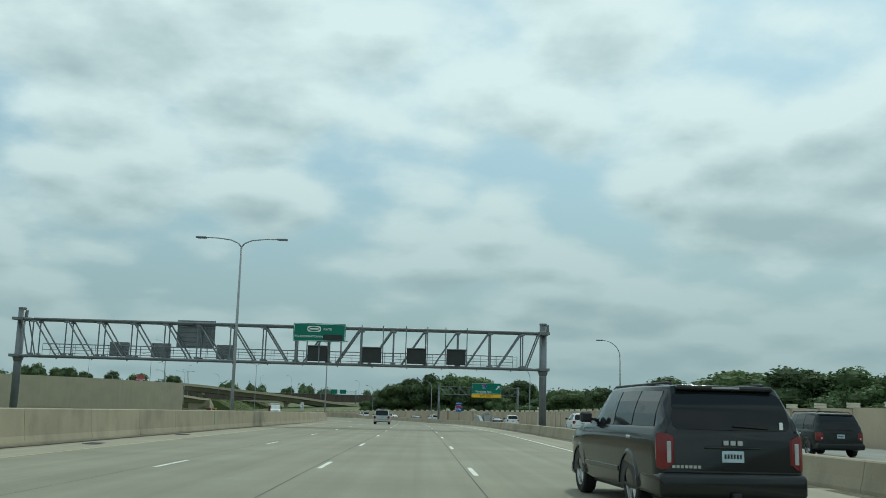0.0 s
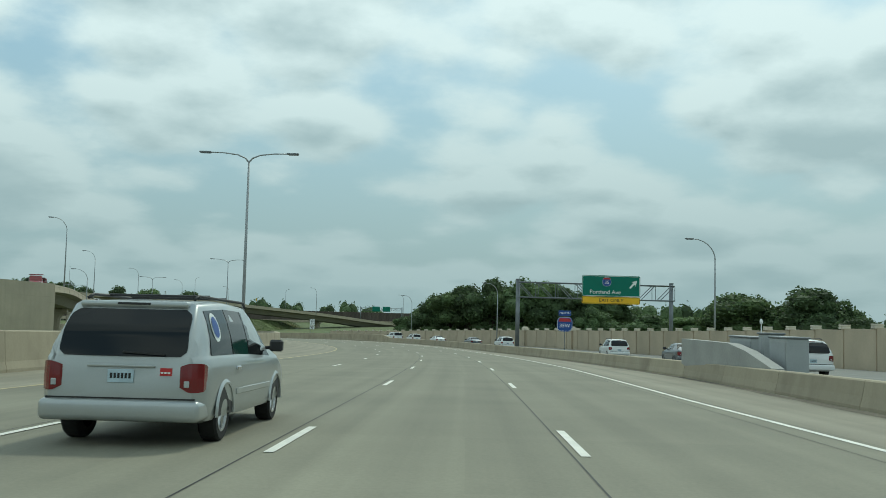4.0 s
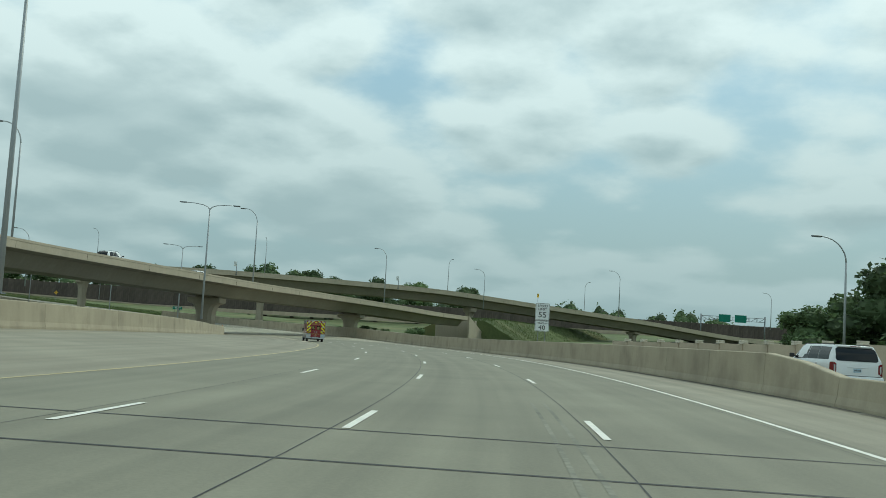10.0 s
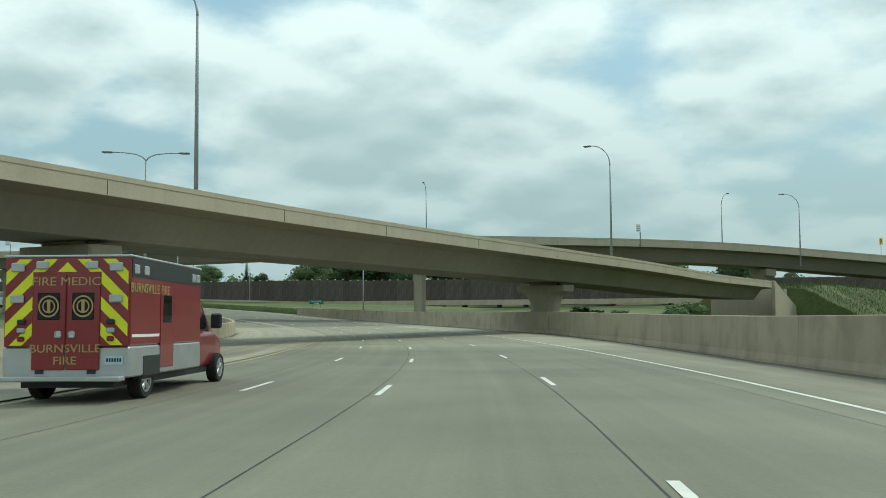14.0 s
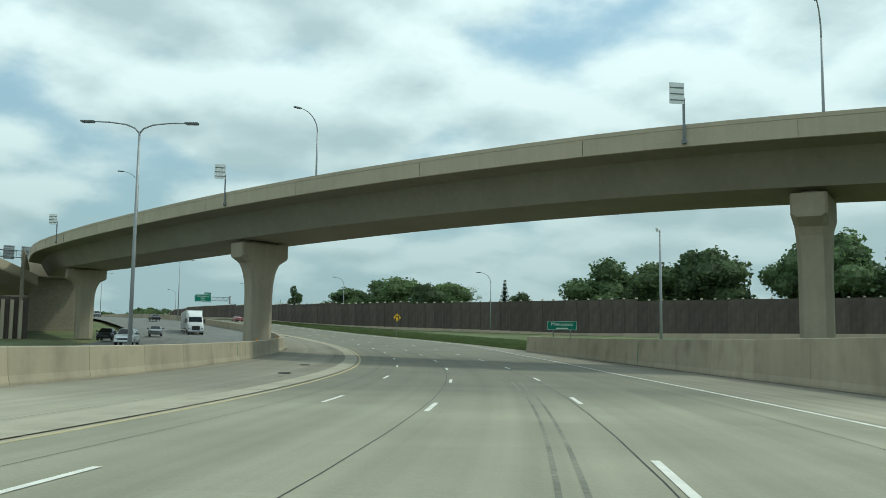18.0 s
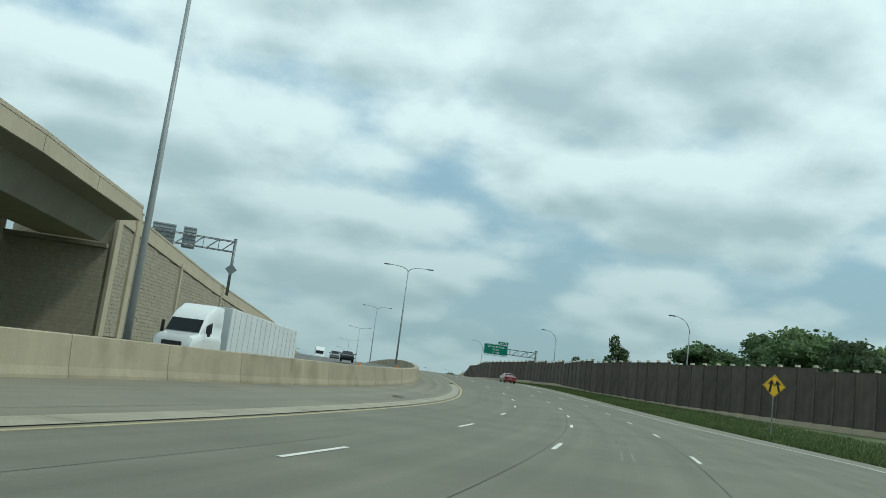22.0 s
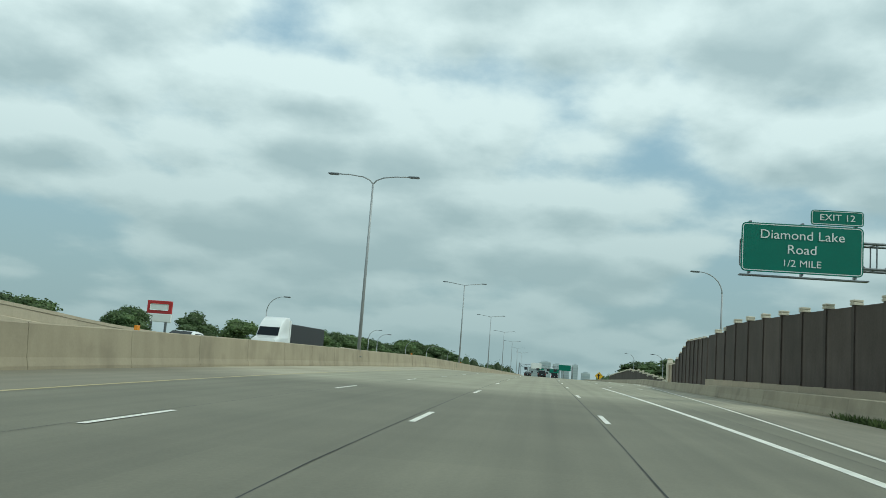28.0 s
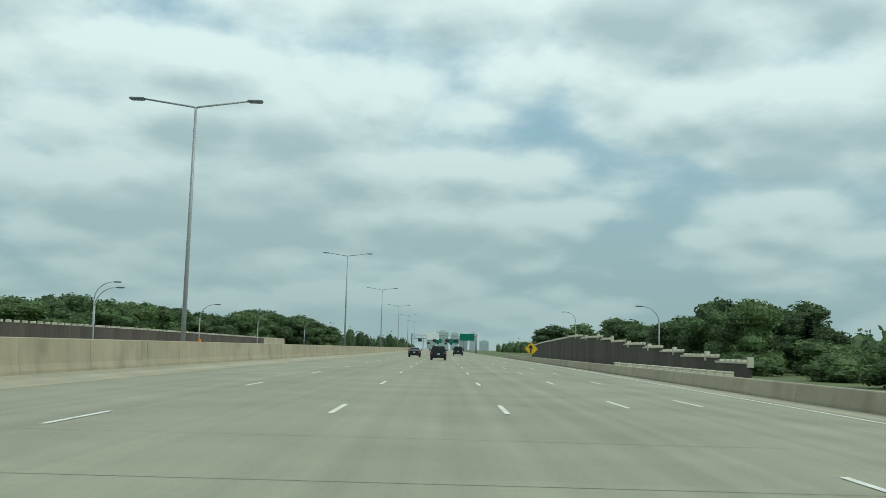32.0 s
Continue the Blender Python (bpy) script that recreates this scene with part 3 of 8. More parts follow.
dashes(lambda s: -6.9, 765, 1200, [0, 5], [782.0 - 0.7, 782.0 + 5 * 15.24], 0, 27)

# ---- barriers: one casting after another, with open joints ----


def barrier_run(root, s0, s1, line, height, base_up, width, side, pitch=6.1):
    """Cast barrier lengths. side: +1 when the road lies on the right of it."""
    n = round((s1 - s0) / pitch)
    for i in range(n):
        a, b = s0 + (s1 - s0) * i / n + 0.012, s0 + (s1 - s0) * (i + 1) / n - 0.012

        def sec(s):
            d, h, u, w = line(s), height(s), base_up(s), width
            if side > 0:
                return [(d + w, u - 0.3), (d + w, u + h), (d + 0.12, u + h), (d + 0.09, u + h - 0.03), (d + 0.03, u + 0.3), (d - 0.03, u + 0.08), (d - 0.03, u - 0.3)]
            return [(d + 0.03, u - 0.3), (d + 0.03, u + 0.08), (d - 0.03, u + 0.3), (d - 0.09, u + h - 0.03), (d - 0.12, u + h), (d - w, u + h), (d - w, u - 0.3)]

        sweep("barrier_length", along(a, b, 3.1), sec, BARRIER, root)


median = empty("median_barrier")
tagged(median, "weathered tan concrete median barrier in cast lengths", "barrier", kind="structure")
barrier_run(median, -61, 976, left_edge, lambda s: 1.18, left_up, 0.55, 1)
barrier_run(median, 976, 1306, left_edge, lambda s: 1.18, left_up, 0.55, 1, 15.0)
outer = empty("outer_barrier")
tagged(outer, "weathered tan concrete side barrier in cast lengths", "barrier", kind="structure")
barrier_run(outer, -61, 558, lambda s: lerp(s, RIGHT_S, RIGHT_D), lambda s: lerp(s, RIGHT_S, RIGHT_H), lambda s: 0.0, 0.4, -1)
outer_low = empty("outer_barrier_beyond")
tagged(outer_low, "low tan concrete side barrier beyond the noise wall", "barrier", kind="structure")
barrier_run(outer_low, 725, 1000, lambda s: lerp(s, [725, 742, 800, 840, 1000], [-11.6, -10.4, -10.5, -11.0, -12.0]), lambda s: lerp(s, [725, 800, 830, 1000], [0.82, 0.62, 0.56, 0.56]), lambda s: 0.0, 0.4, -1)

# grit along the feet of the barriers, with ragged edges
for s0 in range(-40, 540, 20):
    flat_strip("grit_strip", s0, s0 + 19.5, lambda s: lerp(s, RIGHT_S, RIGHT_D) + 0.28 + 0.12 * noise.noise(Vector((s * 0.5, 1.3, 0))), 0.34 + 0.02 * (s0 % 7), GRIT, shoulder_right, "dirt along the barrier", 0.006, 1.3)
for s0 in range(0, 880, 20):
    flat_strip("grit_strip", s0, s0 + 19.0, lambda s: left_edge(s) - 0.22 + 0.1 * noise.noise(Vector((s * 0.5, 7.3, 0))), 0.26 + 0.02 * (s0 % 7), GRIT, shoulder_left, "dirt along the barrier", 0.36 if s0 < 0 else 0.02 + 0.0, 1.3) if abs(left_up(s0)) < 0.05 and abs(left_up(s0 + 20)) < 0.05 else None
# dark transverse bridge joints
for s in (265.1, 268.2, 414.0, 601.0):
    sweep("bridge_joint", along(s, s + 0.09, 0.09), lambda q: [(left_line(q) - 0.2, 0.0045), (right_paved(q) + 0.6, 0.0045)], TAR, road, "dark transverse joint", closed=False)

# ---- elevated ramps ----


def spline(pts, step=4.0):
    """Catmull-Rom through (x, y, z): poses with +y ahead, and the distance run."""
    p = [Vector(v) for v in pts]
    p = [2 * p[0] - p[1], *p, 2 * p[-1] - p[-2]]
    raw_pts = []
    for i in range(1, len(p) - 2):
        n = max(2, int((p[i + 1] - p[i]).length / step))
        for k in range(n):
            u = k / n
            raw_pts.append(0.5 * (2 * p[i] + (p[i + 1] - p[i - 1]) * u + (2 * p[i - 1] - 5 * p[i] + 4 * p[i + 1] - p[i + 2]) * u * u + (3 * p[i] - p[i - 1] - 3 * p[i + 1] + p[i + 2]) * u**3))
    raw_pts.append(p[-2])
    out, run = [], 0.0
    for i, v in enumerate(raw_pts):
        d = raw_pts[min(i + 1, len(raw_pts) - 1)] - raw_pts[max(i - 1, 0)]
        if i:
            run += (v - raw_pts[i - 1]).length
        out.append((Matrix.Translation(v) @ Matrix.Rotation(math.atan2(-d.x, d.y), 4, "Z"), run))
    return out


def ramp_bridge(name, label, edge, width, side, depth=2.3, cant=0.0, web=3.1, lip=1.34):
    """A ramp on a tub girder. edge: the top of one parapet; side: +1 when the deck lies to the left of that edge."""
    root = empty(name)
    tagged(root, label, "bridge", kind="structure")
    fr = spline(edge)
    g = side

    def sec(points):
        def cut(u):
            w = width(u)
            p = [(g * x, z + cant * x) for x, z in points(w)]
            return p if g > 0 else p[::-1]
        return cut

    sweep("girder", fr, sec(lambda w: [(0.0, -lip + 0.29), (w, -lip + 0.29), (w, -lip + 0.02), (w - web + 1.2, -lip - 0.21), (w - web, -1.05 - depth), (web, -1.05 - depth), (web - 1.2, -lip - 0.21), (0.0, -lip + 0.02)]), BRIDGE_SHADED, root, "grey-brown concrete tub girder")
    sweep("deck", fr, sec(lambda w: [(0.42, -lip + 0.34), (w - 0.42, -lip + 0.34), (w - 0.42, -lip + 0.3), (0.42, -lip + 0.3)]), GREYROAD, root, "concrete deck")
    for k in (0, 1):
        def rail(w, k=k):
            x0, x1 = (0.0, 0.42) if k == 0 else (w - 0.42, w)
            lo, hi = (0.03, 0.0) if k == 0 else (0.0, 0.03)
            return [(x0 - lo, -lip), (x1 + hi, -lip), (x1 + hi, -0.28), (x1 + hi * 2, -0.25), (x1 + hi * 2, 0.0), (x0 - lo * 2, 0.0), (x0 - lo * 2, -0.25), (x0 - lo, -0.28)]

        sweep("parapet", fr, sec(rail), PARAPET, root, "pale tan parapet with a coping")
        lo = [(m, u) for m, u in fr]
        for i in range(2, len(lo) - 1, 3):
            m, u = lo[i]
            o = -0.035 if k == 0 else width(u) + 0.035
            ob = part("parapet_joint", boxed(-0.012, 0.012, -0.008, 0.008, -lip + 0.04, -0.3), TAR, root)
            ob.matrix_basis = m @ Matrix.Translation((-g * o, 0, cant * o))
    return root, fr


RAMP_A_EDGE = [(-54.5, 222.1, 2.5), (-73.2, 272.3, 2.8), (-89.3, 321.9, 1.5), (-98.1, 374.2, 0.1), (-101.5, 399.9, -0.4), (-102.4, 440.0, -1.6), (-104.1, 464.8, -2.4), (-104.1, 487.4, -3.0)]
ramp_a, frames_a = ramp_bridge("ramp_bridge", "tan concrete tub-girder ramp bridge on flared piers crossing the highway", RAMP_A_EDGE, lambda u: 12.8, 1, 1.75, 0.012, 3.1, 1.02)
FLY_EDGE = [(-20, 612, -6.2), (-44.3, 585.8, -4.2), (-70.0, 558.4, -0.7), (-96.8, 529.6, 2.2), (-119.4, 504.4, 4.5), (-141.0, 479.0, 5.2), (-161.7, 465.4, 5.7), (-182.8, 457.2, 5.9), (-204.2, 450.7, 5.7), (-228.0, 446.1, 5.5), (-250.8, 444.6, 5.8), (-275.0, 445.8, 6.7), (-296.5, 448.4, 7.0)]
fly, frames_f = ramp_bridge("flyover_bridge", "curved tan concrete tub-girder flyover on flared piers", FLY_EDGE, lambda u: lerp(u, [0, 318, 385], [13.2, 13.0, 9.4]), -1, 2.55, -0.012, 3.2)


def pier(m, top, base, wide=3.3, deep=1.9, flare=5.2):
    """A flared pier. m: its foot; top and base: levels."""
    root = empty("bridge_pier", Matrix.Translation((m[0], m[1], base)) @ Matrix.Rotation(radians(m[2]), 4, "Z"))
    tagged(root, "tan concrete bridge pier flaring to a wide cap", "pier", group="bridge piers", kind="structure")
    h = top - base
    rise = np.linspace(0, 1, 9)
    prof = [(0, wide), (h * 0.5, wide)] + [(h * (0.5 + 0.37 * u), wide + (flare - wide) * (1 - math.sqrt(max(0.0, 1 - u * u))) ** 1.15) for u in rise[1:]] + [(h * 0.885, flare + 0.04), (h, flare + 0.04)]
    bm = bmesh.new()
    rings = []
    for k, (z, w) in enumerate(prof):
        f = (w - wide) / (flare - wide)
        b = 0.14 if k >= len(prof) - 2 else 0.52
        d = deep * (1 + 0.1 * f)
        c = b * (0.62 if k < len(prof) - 2 else 1)
        ring = [(w / 2 - b, -d / 2), (w / 2, -d / 2 + c), (w / 2, d / 2 - c), (w / 2 - b, d / 2), (-w / 2 + b, d / 2), (-w / 2, d / 2 - c), (-w / 2, -d / 2 + c), (-w / 2 + b, -d / 2)]
        rings.append([bm.verts.new((x, y, z)) for x, y in ring])
    for a, b in zip(rings, rings[1:]):
        for k in range(8):
            bm.faces.new((a[k], a[(k + 1) % 8], b[(k + 1) % 8], b[k]))
    bm.faces.new(rings[0][::-1])
    bm.faces.new(rings[-1])
    part("shaft", bm, BRIDGE, root, "flared concrete shaft")
    part("pedestal", boxed(-flare * 0.3, flare * 0.3, -0.5, 0.5, h, h + 0.28, 0.03), BRIDGE, root, "bearing seat")
    return root


def ramp_pier(frames, run, off, drop, **kw):
    i = int(np.argmin([abs(u - run) for _, u in frames]))
    m = frames[i][0]
    c = m @ Vector((-off, 0, -drop - 0.28))
    d = np.hypot(RX - c.x, RY - c.y)
    base = float(np.interp(np.argmin(d), range(len(RZ)), RZ)) - 0.4
    a = math.degrees(m.to_euler().z)
    return pier((c.x, c.y, a), c.z, base, **kw)


def run_at(frames, x, y):
    return min(frames, key=lambda f: (f[0].translation.x - x) ** 2 + (f[0].translation.y - y) ** 2)[1]


for x, y in ((-72, 270), (-85, 306), (-97.9, 373), (-102.1, 428)):
    ramp_pier(frames_a, run_at(frames_a, x, y), 6.4, wide=2.7, deep=2.0, flare=5.6, drop=2.72)
for x, y in ((-70, 558), (-112, 513), (-158.6, 467.9), (-208.6, 449.7), (-265, 445.2)):
    ramp_pier(frames_f, run_at(frames_f, x, y), -6.0, wide=2.3, deep=1.9, flare=5.2, drop=3.68)

# ---- noise walls ----


def wall_run(root, pts, top, base, panel, post_w, thick, panel_mat, post_mat, cap_mat, caps_mesh, plinth=0.0, plinth_mat=None, inset=0.05, by_x=False):
    """A post-and-panel wall along a line of (x, y). top(u), base(u): levels by distance run."""
    fr = spline([(x, y, 0) for x, y in pts], panel)
    total = fr[-1][1]
    n = round(total / panel)
    pos = [f[0].translation for f in fr]
    us = [f[1] for f in fr]

    def place(u):
        return Vector((float(np.interp(u, us, [p.x for p in pos])), float(np.interp(u, us, [p.y for p in pos])), 0))

    for i in range(n):
        u0, u1 = total * i / n, total * (i + 1) / n
        a, b = place(u0), place(u1)
        d = b - a
        m = Matrix.Translation((a.x, a.y, 0)) @ Matrix.Rotation(math.atan2(-d.x, d.y), 4, "Z")
        q = (a.x + b.x) / 2 if by_x else (u0 + u1) / 2
        t, lo = top(q), base(q)
        ob = part("wall_panel", boxed(-thick / 2 + inset, thick / 2 - inset, 0.0, d.length, lo + plinth, t), panel_mat, root)
        ob.matrix_basis = m
        if plinth:
            ob = part("plinth", boxed(-thick / 2 - 0.08, thick / 2 + 0.08, 0.005, d.length - 0.005, lo - 0.5, lo + plinth), plinth_mat, root)
            ob.matrix_basis = m
        ob = part("wall_post", boxed(-thick / 2 - 0.02, thick / 2 + 0.02, -post_w / 2, post_w / 2, lo + plinth, t + 0.05), post_mat, root)
        ob.matrix_basis = m
        if caps_mesh:
            ob = new("post_cap", caps_mesh)
            ob.parent, ob.matrix_basis = root, m @ Matrix.Translation((0, 0, t + 0.05))
    return total


def cap_mesh(name, w, d, h, material):
    bm = bmesh.new()
    box(bm, -d / 2, d / 2, -w / 2, w / 2, 0, h * 0.45, 0.015)
    box(bm, -d / 2 + 0.03, d / 2 - 0.03, -w / 2 + 0.03, w / 2 - 0.03, h * 0.45, h * 0.6)
    box(bm, -d / 2, d / 2, -w / 2, w / 2, h * 0.6, h, 0.015)
    me = bpy.data.meshes.new(name)
    bm.to_mesh(me)
    bm.free()
    me.materials.append(material)
    return me


CAPS = cap_mesh("post_cap", 0.5, 0.62, 0.3, CAP)
CAPS_SMALL = cap_mesh("post_cap", 0.38, 0.42, 0.23, CAP)

tan_wall = empty("noise_wall_tan")
tagged(tan_wall, "tan concrete noise wall panels between capped posts", "wall", kind="structure")
tan_pts = [at(s, -26.0).to_2d() for s in range(0, 361, 20)]
T_TOP = [2.2, 2.3, 2.35, 2.6, 2.8, 2.95, 2.8, 2.5, 2.4, 2.1, 1.8]


def tan_level(u):
    return float(np.interp(u, RS, RZ))


wall_run(tan_wall, [tuple(p) for p in tan_pts], lambda u: tan_level(u) + lerp(u, np.linspace(0, 480, 11), T_TOP), lambda u: tan_level(u) - 0.4, 4.6, 0.3, 0.34, TANWALL, TANWALL, CAP, CAPS)

brown_wall = empty("noise_wall_brown")
tagged(brown_wall, "dark brown ribbed noise wall with pale post caps on a tan plinth", "wall", kind="structure")
B_PTS = [(40, 735), (-60, 665), (-140, 610), (-210, 567), (-261.7, 542), (-283.4, 533), (-303.5, 526.3), (-322.4, 521.4), (-345.7, 517.8), (-368.5, 518.2)]
b_far = [at(s, d).to_2d() for s, d in ((744, -14.6), (760, -12.2), (769, -11.1), (778, -10.75))]


def brown_base(x):
    return lerp(-x, [-40, 60, 210, 262, 283, 303, 322, 346, 368, 400, 425], [-5.6, -5.6, -5.9, -6.0, -5.3, -4.75, -4.2, -3.1, -1.8, -1.0, -0.65])


def brown_top(x):
    t = lerp(-x, [-40, 60, 210, 262, 283, 303, 322, 346, 368, 392, 405, 425], [0.6, 0.6, 0.9, 1.3, 1.3, 1.6, 1.9, 2.25, 2.7, 3.55, 3.55, 3.25])
    return round(t / 0.35) * 0.35


wall_run(brown_wall, B_PTS + [tuple(p) for p in b_far], brown_top, brown_base, 2.45, 0.2, 0.3, BROWN, BROWN, CAP, CAPS_SMALL, 1.0, TANWALL, by_x=True)


# grass verge between the shoulder and the brown wall
VERGE_S = [556, 585, 610, 625, 642, 659, 676, 698, 721, 744, 760, 778]
VERGE_D = [-62, -60, -55, -48.0, -35.2, -26.2, -20.3, -16.6, -15.8, -14.5, -12.1, -10.8]
VERGE_H = [0.9, 0.9, 0.9, 0.8, 0.6, 0.4, 0.3, 0.25, 0.3, 0.3, 0.2, 0.1]
verge = sweep("verge", along(556, 770, 5), lambda s: [(right_paved(s) + 0.02, -0.03), (right_paved(s) - 1.2, 0.06), ((right_paved(s) + lerp(s, VERGE_S, VERGE_D)) / 2, lerp(s, VERGE_S, VERGE_H) * 0.5), (lerp(s, VERGE_S, VERGE_D) - 0.2, lerp(s, VERGE_S, VERGE_H))], GRASS, closed=False, smooth=True)
tagged(verge, "mown green grass verge below the brown wall", "verge", kind="structure")

# ---- retaining wall of the ramp on the left, with split-block courses ----
RW_TOP = [(-297.0, 457.6, 7.2), (-337.4, 463.1, 5.2), (-375.0, 469.4, 3.4), (-414.0, 472.4, 1.7), (-432.0, 473.2, 1.0), (-470.0, 478.0, 0.3), (-520.0, 484.0, -0.3)]


def road_level(x, y):
    return float(RZ[int(np.argmin((RX - x) ** 2 + (RY - y) ** 2))])


def retaining_wall():
    root = empty("retaining_wall")
    tagged(root, "tan split-block retaining wall with piers and a pale coping", "wall", kind="structure")
    fr = spline(RW_TOP, 4.0)

    def base(m):
        return road_level(m.translation.x, m.translation.y) - 0.4

    sweep("coping", fr, lambda u: [(-0.16, -1.65), (0.35, -1.65), (0.35, 0.0), (-0.08, 0.0), (-0.08, -0.2), (-0.03, -0.24), (-0.03, -0.85), (-0.13, -0.9), (-0.13, -1.2), (-0.16, -1.24)], PARAPET, root, "pale tan coping band")
    sweep("ramp_surface", fr, lambda u: [(8.7, -1.0), (0.3, -1.0)], GREYROAD, root, "ramp deck", closed=False)
    sweep("far_parapet", fr, lambda u: [(8.6, -4.0), (9.0, -4.0), (9.0, 0.0), (8.6, 0.0)], PARAPET, root, "far parapet")
    # backing
    verts, faces = [], []
    for m, u in fr:
        b = base(m)
        for d, z in ((0.1, b), (0.1, m.translation.z - 1.2), (8.9, m.translation.z - 1.1), (8.9, b)):
            p = m @ Vector((-d, 0, 0))
            verts.append((p.x, p.y, z))
    for i in range(len(fr) - 1):
        for j in range(3):
            faces.append((i * 4 + j, i * 4 + j + 1, i * 4 + j + 5, i * 4 + j + 4))
    faces += [(0, 3, 2, 1)]
    raw("backing", verts, faces, BRIDGE, root, "shaded concrete backing")
    # block courses: 0.3 m high, staggered, uneven faces
    rnd = random.Random(4)
    us = [f[1] for f in fr]
    co = np.array([list(f[0].translation) for f in fr])
    bs = np.array([base(f[0]) for f in fr])
    vs, fs = [], []

    def at_u(u):
        return np.array([np.interp(u, us, co[:, k]) for k in range(3)])

    for row in range(0, 44):
        u = 0.6 + (row % 2) * 0.3 + 0.2 * rnd.random()
        while u < 165:
            w = rnd.choice((0.6, 0.9, 1.2, 1.5))
            p, q = at_u(u), at_u(u + w - 0.014)
            b = np.interp(u, [0, us[-1]], [bs[0], bs[-1] + 0.4])
            h0, h1 = b + 1.1 + 0.36 * row, b + 1.1 + 0.36 * row + 0.338
            if h1 < p[2] - 1.6:
                d = (q - p)[:2]
                d /= np.linalg.norm(d)
                nrm = np.array([-d[1], d[0]]) if (np.array([-d[1], d[0]]) @ np.array([0, 1])) > 0 else np.array([d[1], -d[0]])
                o = rnd.uniform(0.035, 0.05)
                k = len(vs)
                for (bx, by), off in (((p[0], p[1]), o), ((q[0], q[1]), o)):
                    for z in (h0, h1):
                        vs.append((bx + nrm[0] * off, by + nrm[1] * off, z))
                        vs.append((bx - nrm[0] * 0.1, by - nrm[1] * 0.1, z))
                fs += [(k, k + 4, k + 6, k + 2), (k + 2, k + 6, k + 7, k + 3), (k, k + 2, k + 3, k + 1), (k + 4, k + 5, k + 7, k + 6), (k, k + 1, k + 5, k + 4)]
            u += w
    tagged(raw("block_courses", vs, fs, BLOCK, root, "tan split-face blocks in uneven courses"), kind="stuff")
    sweep("footing", fr, lambda u: [(-0.06, -14), (0.2, -14), (0.2, -13.9), (-0.06, -13.9)], BRIDGE, root)
    # piers
    for u, w in ((0.4, 1.1), (5.2, 1.1), (22, 0.55), (42, 0.5), (62, 0.5), (82, 0.5), (102, 0.5), (122, 0.5)):
        p = at_u(u)
        q = at_u(u + 0.5)
        a = math.atan2(-(q - p)[0], (q - p)[1])
        b = float(np.interp(u, us, bs))
        up = 0.25 if u < 10 else -1.2
        bm = boxed(-0.05, 0.3, -w / 2, w / 2, b - float(p[2]), up, 0.03)
        if u < 10:
            box(bm, -0.05, 0.36, -w / 2 - 0.08, w / 2 + 0.08, up, up + 0.2, 0.04)
        ob = part("pilaster", bm, PARAPET, root, "tan concrete pilaster")
        ob.matrix_basis = Matrix.Translation(p) @ Matrix.Rotation(a, 4, "Z")


retaining_wall()

# abutment of the crossing ramp: sloped wing wall and the earth bank behind it
abut = empty("ramp_abutment", Matrix.Translation((-104.1, 487.4, -3.0)) @ Matrix.Rotation(radians(-2), 4, "Z"))
tagged(abut, "tan concrete bridge abutment with a sloped wing wall", "abutment", kind="structure")
part("breast_wall", boxed(-12, 0, 4.5, 5.5, -7.0, -1.1), BRIDGE, abut, "shaded breast wall")
bm = bmesh.new()
vs = [bm.verts.new(p) for p in ((0, -0.8, -6), (0.45, -0.8, -6), (0.45, -0.8, 0.1), (0, -0.8, 0.1), (0, 9, -6), (0.45, 9, -6), (0.45, 9, -4.2), (0, 9, -4.2))]
for f in ((0, 1, 2, 3), (4, 7, 6, 5), (0, 4, 5, 1), (3, 2, 6, 7), (1, 5, 6, 2), (0, 3, 7, 4)):
    bm.faces.new([vs[i] for i in f])
part("wing_wall", bm, PARAPET, abut, "pale tan wing wall")
BANK = spline([(-108, 496, -4.2), (-107, 506, -3.6), (-102, 530, -4.4), (-94, 570, -5.6)], 3)
bank = sweep("earth_bank", BANK, lambda u: [(d, lerp(d, [-17, -6, 8, 18], [-5.6, 0.1, 0.1, -5]) + 0.35 * noise.noise(Vector((d * 0.35, u * 0.3, 2.1)))) for d in range(18, -18, -2)] + [(-17, -7), (18, -7)], GRASS)
tagged(bank, "green grass bank behind the bridge abutment", "bank", kind="structure")

# the next ramp beyond, with its wall of brown panels and pale fins
ramp_c_edge = [(-262, 424, 9.2), (-266, 436.5, 5.2), (-271, 446.0, 1.8)]
far_ramp = sweep("far_ramp", spline(ramp_c_edge, 3), lambda u: [(0, -1.2), (9, -1.2), (9, -2.8), (2, -2.8), (0, -1.5)], BRIDGE)
tagged(far_ramp, "dark underside of another tan concrete ramp", "bridge", kind="structure")
sweep("parapet", spline(ramp_c_edge, 3), lambda u: [(0.0, -1.3), (0.4, -1.3), (0.4, 0), (0.0, 0)], PARAPET, far_ramp, "pale tan parapet")
fin_wall = empty("finned_wall")
tagged(fin_wall, "brown panel wall with pale concrete fins under the ramp", "wall", kind="structure")
for i in range(14):
    y = 428 + i * 1.15
    part("wall_panel", boxed(-265.2, -265.0, y, y + 1.1, -9, -1.2 - 0.04 * i), BROWN, fin_wall)
    if i > 7:
        part("fin", boxed(-265.0, -264.5, y - 0.15, y + 0.3, -9, -1.5 - 0.05 * i, 0.03), PARAPET, fin_wall, "pale concrete fin")

# ---- tan panel wall with pilasters at the end of the brown wall ----
panel_wall = empty("panel_wall")
tagged(panel_wall, "tan concrete panel wall with recessed panels and pilasters", "wall", kind="structure")


